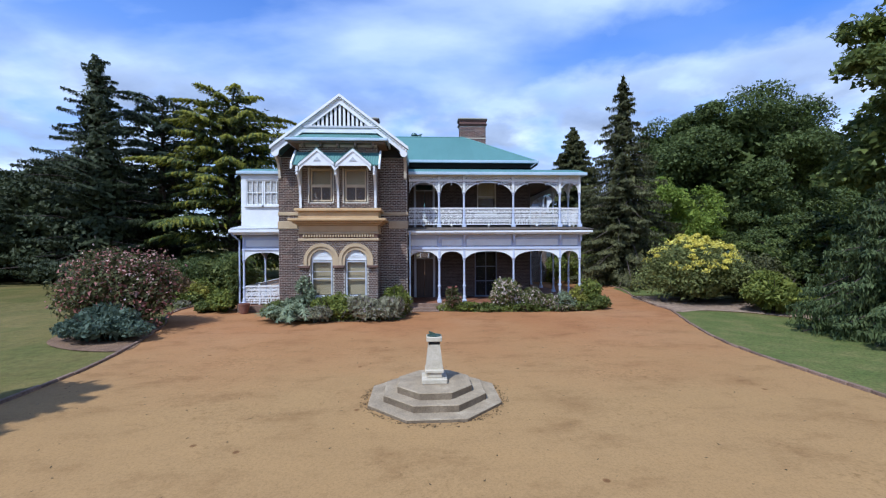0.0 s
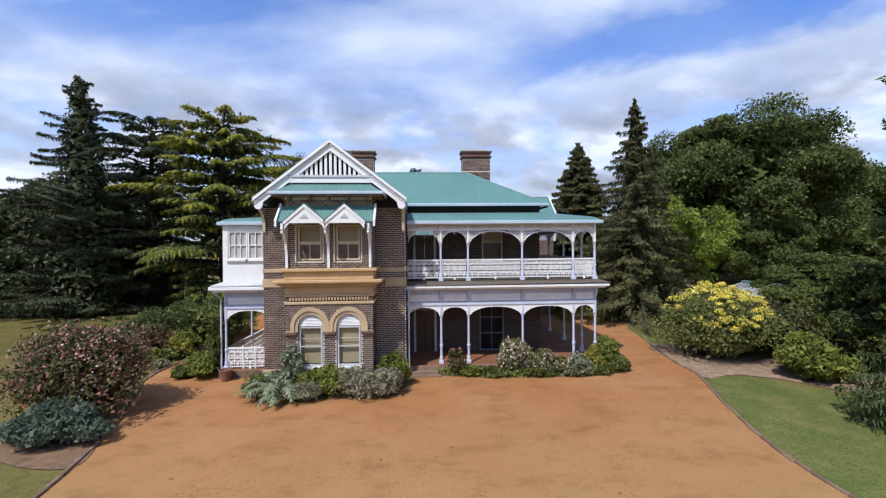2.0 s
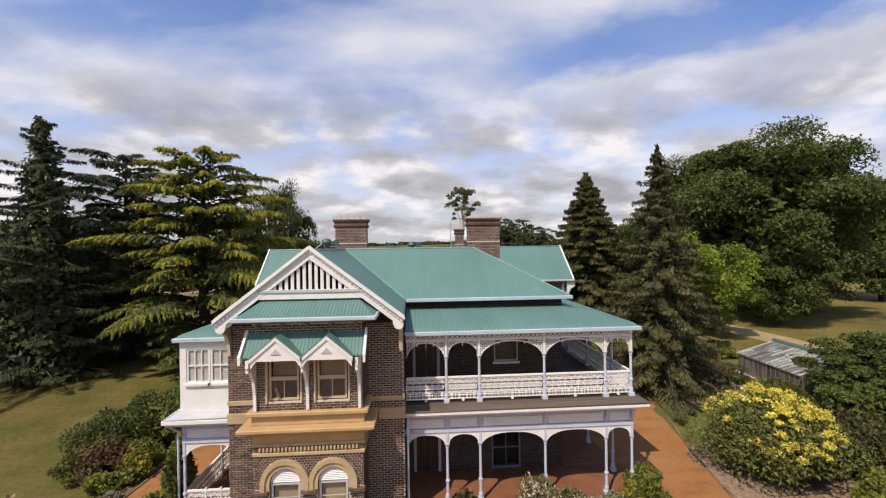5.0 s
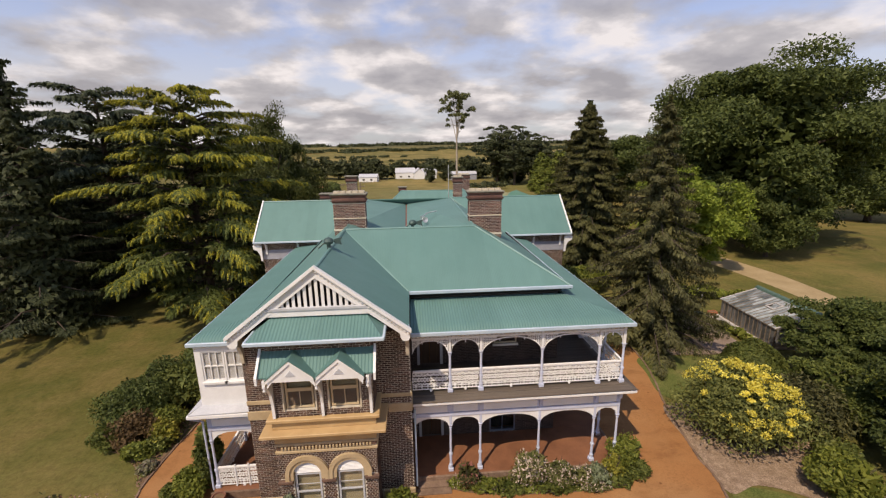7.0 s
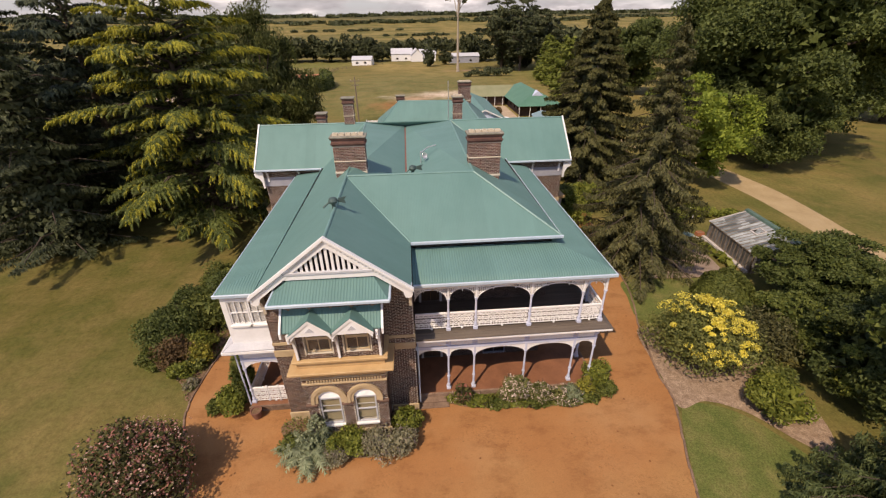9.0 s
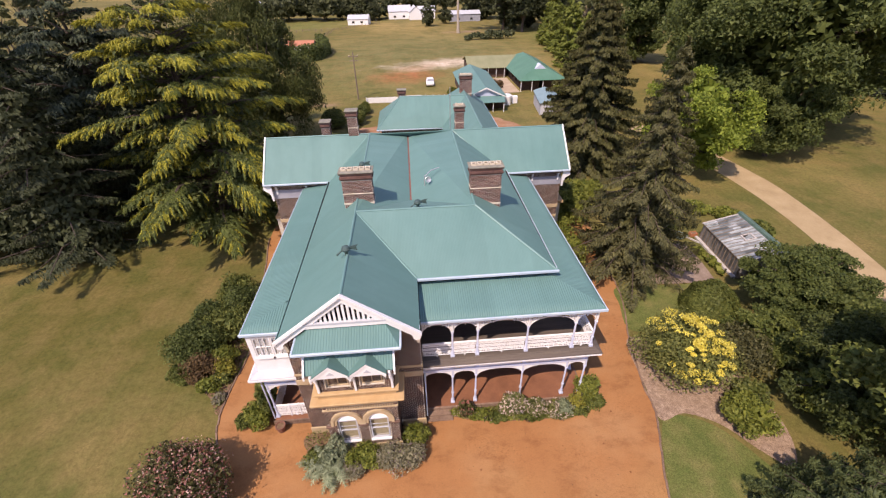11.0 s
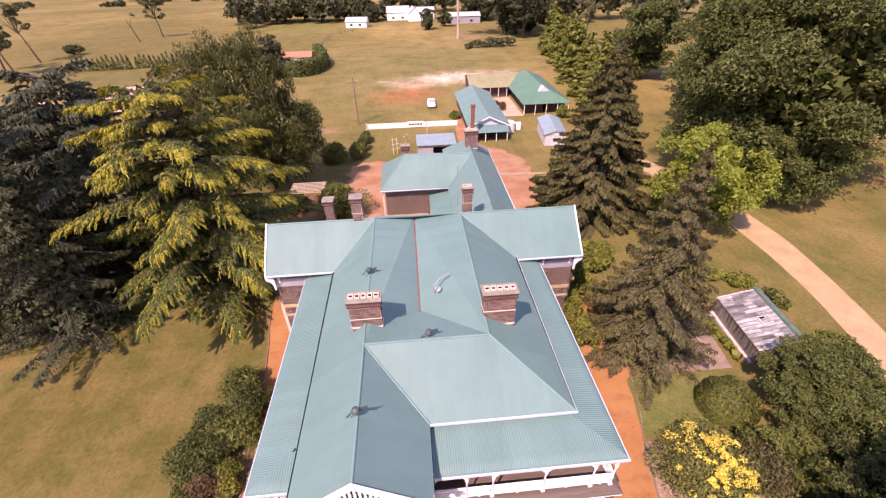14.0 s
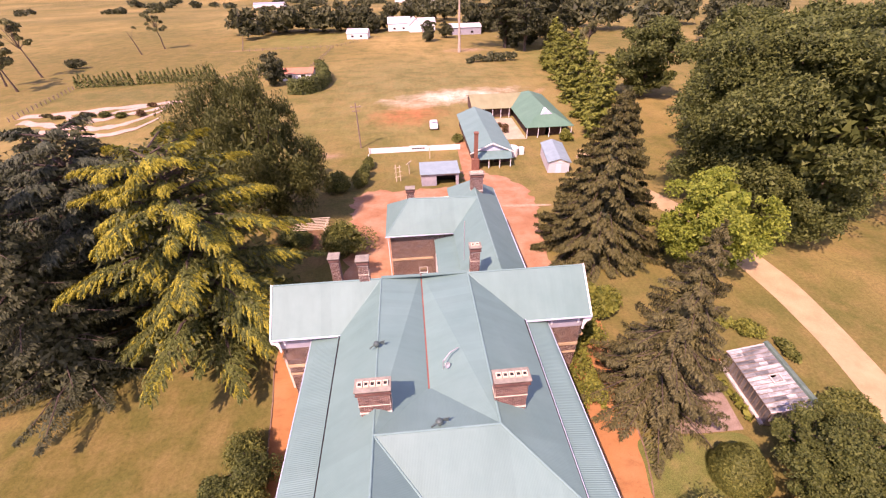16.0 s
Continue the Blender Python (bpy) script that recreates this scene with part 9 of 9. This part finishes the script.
simple_house("water_tank", (18.6, 90.5, rise(18, 90)), "white corrugated round water tank", "water tank", [("tank", lathe(bmesh.new(), [(1.15, 0), (1.15, 1.7), (0.9, 1.85), (0.05, 1.95)], n=20), "white", "")])
simple_house("storage_box", (20.5, 91.0, rise(20, 91)), "white cabinet beside the water tank", "cabinet", [("cabinet", boxes((-0.5, 0.5, -0.4, 0.4, 0, 1.4), bevel=0.04), "white", "")])
gs = gable_box(3.6, 9.0, 2.4, 3.1, 0.25)
simple_house("shed", (25.2, 85.0, rise(25, 85) - 0.05), "white boarded shed with a pale iron roof", "shed", [("wall", boxes((-1.8, 1.8, -4.5, 4.5, 0, 2.4)), "skirt", ""), ("roof", gs[0], "paleblue_roof", "pale blue-grey roof"), ("roof", gs[1], "paleblue_roof", "pale blue-grey roof"), ("gable_front", prism(bmesh.new(), [(-1.8, 2.4), (1.8, 2.4), (0, 3.0)], 1, -4.5, -4.4), "white", ""), ("door", boxes((-0.5, 0.4, -4.54, -4.5, 0, 1.9)), "bluewhite", "")], -8)
simple_house("shed", (3.55, 79.8, rise(3.6, 79) - 0.05), "pale boarded shed with an open front", "shed", [
    ("wall", boxes((-3.1, -2.95, -2.0, 2.0, 0, 2.3), (2.95, 3.1, -2.0, 2.0, 0, 2.3), (-2.95, 2.95, 1.85, 2.0, 0, 2.3), (-2.95, -0.6, -2.0, -1.85, 0, 2.2), (2.6, 2.95, -2.0, -1.85, 0, 2.2), (-0.6, 2.6, -2.0, -1.85, 1.9, 2.2)), "shedwall", ""),
    # inner_wall is a near-black sheet standing in for the unlit inside
    ("roof", slab([[(-3.3, -2.3, 2.35), (3.3, -2.3, 2.35), (3.3, 2.3, 2.6), (-3.3, 2.3, 2.6)]], 0.06), "paleblue_roof", "grey-blue skillion roof"), ("inner_wall", boxes((-2.9, 2.9, 0.5, 0.6, 0, 2.2)), "dark", "dark interior")])
sheet("pavement", smooth_line([(12.7, 67.7), (18.6, 67.3), (18.6, 67.9), (12.7, 68.4)], 3, True), "concrete", 0.06, "pale concrete strip across the yard", "path")
sheet("pavement", [(8.0, 84), (10.5, 84), (10.5, 99), (8.6, 99)], "yard_gravel", 0.06, "orange gravel path beside the cottage", "path", step=4)
sheet("pavement", [(18.2, 99), (23.6, 99), (23.6, 113), (18.2, 113)], "pale_earth", 0.06, "pale paved court between the cottages", "yard", step=4)
for k, (x, y) in enumerate([(19.5, 107), (20.6, 106), (19.9, 103.5)]):
    shrub(x, y, 0.8, 0.8, 1.2, "leaf_russet", "reddish shrub in the cottage court", "shrub", 500, 0.2, 160 + k, group="cottage court shrubs")
# white fence with a sign board
fn = thing("fence", (-9.2, 95, rise(-9, 95)), "white painted solid board fence with a sign panel", "fence")
for k in range(16):
    x0 = k * 1.14
    ob = new("fence_panel", mesh_of("fence_panel", boxes((x0, x0 + 1.1, -0.03, 0.03, 0.05, 1.1)), M["white"]))
    ob.parent = fn
    ob = new("fence_post", mesh_of("fence_post", boxes((x0 - 0.05, x0 + 0.05, -0.06, 0.06, 0, 1.2)), M["white"]))
    ob.parent = fn
sgn_ = new("sign_board", mesh_of("sign_board", boxes((8.0, 11.4, -0.12, -0.07, 0.1, 1.3)), M["white"]))
sgn_.parent = fn
for k in range(5):
    ob = new("sign_bar", mesh_of("sign_bar", boxes((8.4 + k * 0.55, 8.8 + k * 0.55, -0.135, -0.121, 0.55, 0.85)), M["dark"]))
    ob.parent = fn
for k in range(5):
    y = 82 + 3.2 * k
    f2 = simple_house("fence_post", (-9.2, y, rise(-9.2, y)), "short white fence post by the shrubs", "post", [("post", boxes((-0.07, 0.07, -0.07, 0.07, -0.1, 1.3), bevel=0.01), "white", "")])
# clothes line, trellis
simple_house("trellis", (-3.4, 80.6, rise(-3.4, 80.6)), "pale timber garden trellis with three crossbars", "trellis",
             [("post", tube(bmesh.new(), [(-0.35, 0, -0.1), (-0.25, 0.5, 2.9)], 0.06, 6), "whitestone", ""), ("post", tube(bmesh.new(), [(0.35, 0, -0.1), (0.45, 0.5, 2.7)], 0.06, 6), "whitestone", "")]
             + [("crossbar", tube(bmesh.new(), [(-0.6, 0.12 + 0.15 * k, 0.8 + 0.8 * k), (0.75, 0.12 + 0.15 * k, 0.9 + 0.75 * k)], 0.045, 6), "whitestone", "") for k in range(3)], 18)
simple_house("clothes_line", (-1.5, 84, rise(-1, 84)), "pale timber clothes line posts with a crossbar", "clothes line", [("post", boxes((-0.06, 0.06, -0.06, 0.06, -0.1, 2.2)), "whitestone", ""), ("crossbar", boxes((-0.9, 0.9, -0.05, 0.05, 2.1, 2.2)), "whitestone", "")], 60)
simple_house("clothes_line", (2.6, 91.0, rise(2, 91)), "pale timber clothes line post with a crossbar", "clothes line", [("post", boxes((-0.06, 0.06, -0.06, 0.06, -0.1, 2.2)), "whitestone", ""), ("crossbar", boxes((-0.9, 0.9, -0.05, 0.05, 2.1, 2.2)), "whitestone", "")], 75)
tr = thing("trellis", (-14.4, 62.0, 0), "weathered white timber pergola frame behind the wing", "trellis")
for nm, bx in [("post", (x - 0.06, x + 0.06, y - 0.06, y + 0.06, -0.1, 2.1)) for x in (-1.8, 1.8) for y in (-1.2, 1.2)] + [("rafter", (-2.2, 2.2, -1.4 + 0.4 * k - 0.03, -1.4 + 0.4 * k + 0.03, 2.1, 2.2)) for k in range(8)] + [("rail", (x - 0.04, x + 0.04, -1.6, 1.6, 2.02, 2.1)) for x in (-1.8, 1.8)]:
    ob = new(nm, mesh_of(nm, boxes(bx), M["whitestone"]))
    ob.parent = tr
# power pole
pl = thing("power_pole", (-11.2, 98.5, rise(-11, 98)), "tall timber power pole with crossarms", "power pole")
for nm, bm, mt in (("pole", lathe(bmesh.new(), [(0.16, -0.3), (0.14, 5), (0.1, 9.2)], n=10), "wood"), ("crossarm", boxes((-1.0, 1.0, -0.06, 0.06, 8.3, 8.45)), "wood"), ("crossarm", boxes((-0.8, 0.8, -0.06, 0.06, 7.5, 7.62)), "wood"), ("insulator", lathe(bmesh.new(), [(0.05, 0), (0.08, 0.1), (0.04, 0.2)], (-0.85, 0, 8.45), 8), "whitestone"), ("insulator", lathe(bmesh.new(), [(0.05, 0), (0.08, 0.1), (0.04, 0.2)], (0.85, 0, 8.45), 8), "whitestone")):
    ob = new(nm, mesh_of(nm, bm, M[mt]))
    ob.parent = pl


# parked car
def car(x, y, turn):
    e = thing("car", (x, y, rise(x, y)), "white sedan car parked on the paddock", "car")
    e.matrix_basis = pose(x, y, rise(x, y), 0, 0, turn)
    body = bmesh.new()
    prism(body, [(-2.2, 0.35), (2.2, 0.35), (2.25, 0.75), (1.9, 0.95), (-2.1, 0.98), (-2.25, 0.7)], 0, -0.88, 0.88)
    bmesh.ops.bevel(body, geom=body.edges[:], offset=0.06, segments=2, affect="EDGES")
    cabin = bmesh.new()
    prism(cabin, [(-1.5, 0.97), (1.0, 0.95), (0.45, 1.42), (-1.0, 1.42)], 0, -0.74, 0.74)
    bmesh.ops.bevel(cabin, geom=cabin.edges[:], offset=0.05, segments=2, affect="EDGES")
    for nm, bm, mt in (("body", body, "white"), ("window_band", cabin, "glass"), ("car_roof", boxes((-0.68, 0.68, -0.95, 0.4, 1.4, 1.46), bevel=0.03), "white"), ("bonnet_stripe", boxes((-0.5, 0.5, 1.1, 1.85, 0.94, 0.97), bevel=0.01), "bluewhite")):
        ob = new(nm, mesh_of(nm, bm, M[mt]))
        ob.parent = e
    for sx in (-0.85, 0.85):
        for sy in (-1.35, 1.4):
            bm = lathe(bmesh.new(), [(0.2, -0.1), (0.32, -0.1), (0.32, 0.1), (0.2, 0.1)], n=16)
            w = new("wheel", mesh_of("wheel", bm, M["dark"]))
            w.parent = e
            w.matrix_basis = pose(sx, sy, 0.32, 0, 90, 0)
    for sx in (-0.62, 0.62):
        h = new("headlight", mesh_of("headlight", boxes((sx - 0.18, sx + 0.18, 2.19, 2.24, 0.6, 0.75), bevel=0.015), M["metal"]))
        h.parent = e
    return e


car(4.6, 109.0, 178)
# farm buildings far off


def farm(x, y, w, l, h, mt, wall, label, turn=90, rz_=1.5):
    g = gable_box(w, l, h, h + rz_, 0.3)
    z = rise(x, y)
    return simple_house("farm_building", (x, y, z - 0.1), label, "building", [("wall", boxes((-w / 2, w / 2, -l / 2, l / 2, -0.5, h)), wall, ""), ("roof", g[0], mt, ""), ("roof", g[1], mt, ""), ("gable_end", prism(bmesh.new(), [(-w / 2, h), (w / 2, h), (0, h + rz_ - 0.05)], 1, -l / 2, l / 2), wall, ""), *[("window", boxes((-w / 2 - 0.03, -w / 2, q, q + 1.4, 1.0, 2.0)), "dark", "") for q in (-l / 4, l / 6)]], turn)


farm(33.0, 272, 10, 17, 3.8, "skirt", "shedwall", "grey timber shed with a pale iron roof", 92)
farm(148, 362, 12, 22, 5.0, "metal", "bluewhite", "pale blue-roofed farm shed", 95)
farm(-36.5, 166, 6, 10, 2.4, "pink_roof", "white", "small red-roofed white hut", 90, 1.2)
farm(-3, 296, 9, 13, 4.2, "skirt", "white", "white farmhouse with a pale iron roof", 90, 3.0)
farm(6, 290, 7, 12, 4.0, "skirt", "white", "white gabled wing beside the farmhouse", 4, 3.2)
farm(13, 293, 8, 10, 4.0, "skirt", "white", "white farmhouse wing with a hipped pale roof", 90, 2.6)
farm(13.0, 285.5, 5, 8, 3.2, "skirt", "white", "small white gabled porch of the farmhouse", 4, 2.4)
farm(-25, 268, 8, 11, 3.0, "skirt", "white", "small white farm outbuilding far off", 84, 1.8)
farm(-180, 690, 14, 40, 5.0, "metal", "white", "distant long white farm shed", 90)
farm(20, 760, 14, 60, 5.0, "metal", "white", "distant long white shed", 86)
# paddock fences
def post_line(x0, y0, x1, y1, n, label):
    e = thing("paddock_fence", (x0, y0, rise(x0, y0)), label, "fence")
    bm = boxes((-0.09, 0.09, -0.09, 0.09, -0.2, 1.2))
    me = mesh_of("post", bm, M["wood"])
    for k in range(n + 1):
        t = k / n
        x, y = x0 + (x1 - x0) * t, y0 + (y1 - y0) * t
        ob = new("post", me)
        ob.parent = e
        ob.location = (x - x0, y - y0, rise(x, y) - rise(x0, y0))
    for z in (0.6, 1.05):
        w = new("rail", mesh_of("rail", tube(bmesh.new(), [(((x1 - x0) * t), (y1 - y0) * t, rise(x0 + (x1 - x0) * t, y0 + (y1 - y0) * t) - rise(x0, y0) + z) for t in np.linspace(0, 1, 9)], 0.03, 4), M["wood"]))
        w.parent = e


post_line(-75.6, 233, -34.5, 236, 14, "weathered post and rail paddock fence")
post_line(-34.5, 236, -14, 266, 12, "weathered post and rail paddock fence")
post_line(-75.6, 233, -100.6, 316, 20, "weathered post and rail paddock fence")
post_line(-34.5, 236, -36, 178, 16, "weathered post and rail paddock fence")
post_line(-64, 169, -41, 172, 9, "weathered post and rail paddock fence")
post_line(-106.5, 162, -103.3, 143, 8, "weathered post and rail paddock fence")
post_line(-103.3, 143, -101, 128, 7, "weathered post and rail paddock fence")

# ---- terraced earth garden in the paddock ----
for k, pts in enumerate([[(-101, 131.5), (-92, 133.5), (-82, 136.5), (-72, 139), (-64.5, 141.5)], [(-90, 132.5), (-86, 128), (-79, 126), (-75, 129.5), (-70, 133), (-66, 139)], [(-98, 127), (-90, 124), (-82, 121), (-76, 119.5), (-71, 121.5), (-68, 127), (-66, 134)], [(-84, 134), (-80, 131), (-77, 133.5), (-72, 137)], [(-88, 118), (-80, 115), (-72, 114), (-66, 118), (-64, 126)]]):
    ln = smooth_line(pts, 6)
    w = (1.7, 1.5, 1.6, 1.2, 1.5)[k]
    up_ = [(x, y + w * (1 + 0.3 * math.sin(i * 1.3))) for i, (x, y) in enumerate(ln)]
    dn_ = [(x + 0.4, y - w * (1 + 0.3 * math.cos(i * 1.7))) for i, (x, y) in enumerate(ln)]
    sheet("earth_path", up_ + dn_[::-1], "pale_path", 0.06 + 0.01 * k, "pale pinkish bare earth path of the terraced garden", "path")
for k, (x, y, rx, ry, h, mt) in enumerate([(-84.5, 131, 2.2, 0.9, 1.0, "leaf_grey"), (-78.5, 129, 1.2, 1.8, 1.5, "leaf_oak"), (-74, 128, 1.1, 2.2, 1.4, "leaf_shrub"), (-70.5, 137, 1.5, 0.8, 1.2, "leaf_russet"), (-90, 129, 2.4, 0.8, 0.9, "leaf_grey"), (-69.0, 128.0, 1.2, 1.2, 1.8, "leaf_russet"), (-82, 124, 2.4, 0.9, 1.0, "leaf_shrub"), (-94, 131, 2.2, 0.7, 0.9, "leaf_grey")]):
    shrub(x, y, rx, ry, h, mt, "low dark planting between the earth paths", "shrub", 700, 0.3, 170 + k, group="terrace planting")
shrub(-130, 202, 4.2, 3.0, 4.0, "leaf_cypress", "dark rounded bush alone in the paddock", "shrub", 1500, 0.5, 180)

# ---- brickwork, piece by piece ----
bay_cells = [q for q in brick_cells(BX0, BX1, 0.56, 3.53, [(h[0] - 0.02, h[1] + 0.02, h[2], 2.64) for h in lower_holes] + [(BX0, BX1, 2.28, 2.43)] + [(c - 0.8, c + 0.8, 2.42, 2.64) for c in arch_c], length=0.12, seed=5)
             if q[3] < 2.6 or all(math.hypot((q[0] + q[1]) / 2 - c, (q[2] + q[3]) / 2 - 2.64) > 0.76 for c in arch_c)]
bay_cells.sort(key=lambda q: -q[3])
one_brick = {}
bw = hp("bay_brickwork", boxes((BX0 + 0.02, BX1 - 0.02, BY - 0.002, BY - 0.001, 0.57, 0.6)), "mortar", "dark red-brown face bricks of the bay")
for l, r, b, t in bay_cells[:300]:
    key = (round(r - l, 2), round(t - b, 3))
    if key not in one_brick:
        one_brick[key] = mesh_of("brick", boxes((-key[0] / 2, key[0] / 2, -0.012, 0.0, -key[1] / 2, key[1] / 2)), M["brick"])
    ob = new("brick", one_brick[key])
    ob.parent = bw
    ob.location = ((l + r) / 2, BY - random.uniform(0, 0.004), (b + t) / 2)
faces_of_brick = [
    (bay_cells[300:], 1, BY, -0.012),
    (brick_cells(BX0, BX1, 5.03, 7.9, [(h[0] - 0.02, h[1] + 0.02, h[2], h[3]) for h in upper_holes], seed=6), 1, BY, -0.012),
    (brick_cells(BY, TY, 0.0, 8.0, seed=7), 0, BX0, -0.012), (brick_cells(BY, TY, 0.0, 8.0, seed=7), 0, BX1, 0.012),
    (brick_cells(TX0, BX0, 0.56, 7.6, seed=8), 1, TY, -0.012), (brick_cells(BX1, TX1, 0.56, 7.6, seed=9), 1, TY, -0.012),
    (brick_cells(TY, 24.0, 0.0, 7.6, seed=10), 0, TX1, 0.012), (brick_cells(TY, 26.0, 0.0, 7.4, seed=11), 0, TX0, -0.012),
    (brick_cells(-11.5, EL, 0.0, 7.7, [], seed=14), 1, 37.0, -0.012), (brick_cells(6.3, 11.3, 0.0, 7.7, [], seed=15), 1, 37.0, -0.012),
    (brick_cells(-3.7, 2.9, 0.0, 7.0, [(-0.9, 0.0, 1.0, 2.6)], seed=16), 1, 50.7, -0.012), (brick_cells(42.3, 59.2, 0.0, 7.0, [(y, y + 1.0, 1.0, 2.8) for y in (44, 48, 52, 56)], seed=17), 0, 8.3, 0.012),
    (brick_cells(37.0, 42.3, 0, 7.7, [(38.9, 40.1, 4.9, 6.9), (38.2, 40.9, 0, 4.2)], seed=18), 0, -11.5, -0.012), (brick_cells(37.0, 42.3, 0, 7.7, [(38.9, 40.1, 4.9, 6.9), (38.2, 40.9, 0, 4.2)], seed=19), 0, 11.3, 0.012),
]
tagged(hp("brickwork", bricks_mesh("brickwork", faces_of_brick), None, "dark red-brown brickwork with pale joints"), kind="stuff")
# the verandah back walls use the copy of the brick darkened for shade
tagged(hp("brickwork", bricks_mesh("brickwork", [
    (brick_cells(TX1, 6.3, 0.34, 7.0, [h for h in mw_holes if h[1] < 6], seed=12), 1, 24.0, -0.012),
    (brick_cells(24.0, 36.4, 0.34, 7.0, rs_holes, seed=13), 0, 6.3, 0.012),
], "brick_shaded"), None, "dark brickwork behind the verandah, its shade put into the colour"), kind="stuff")
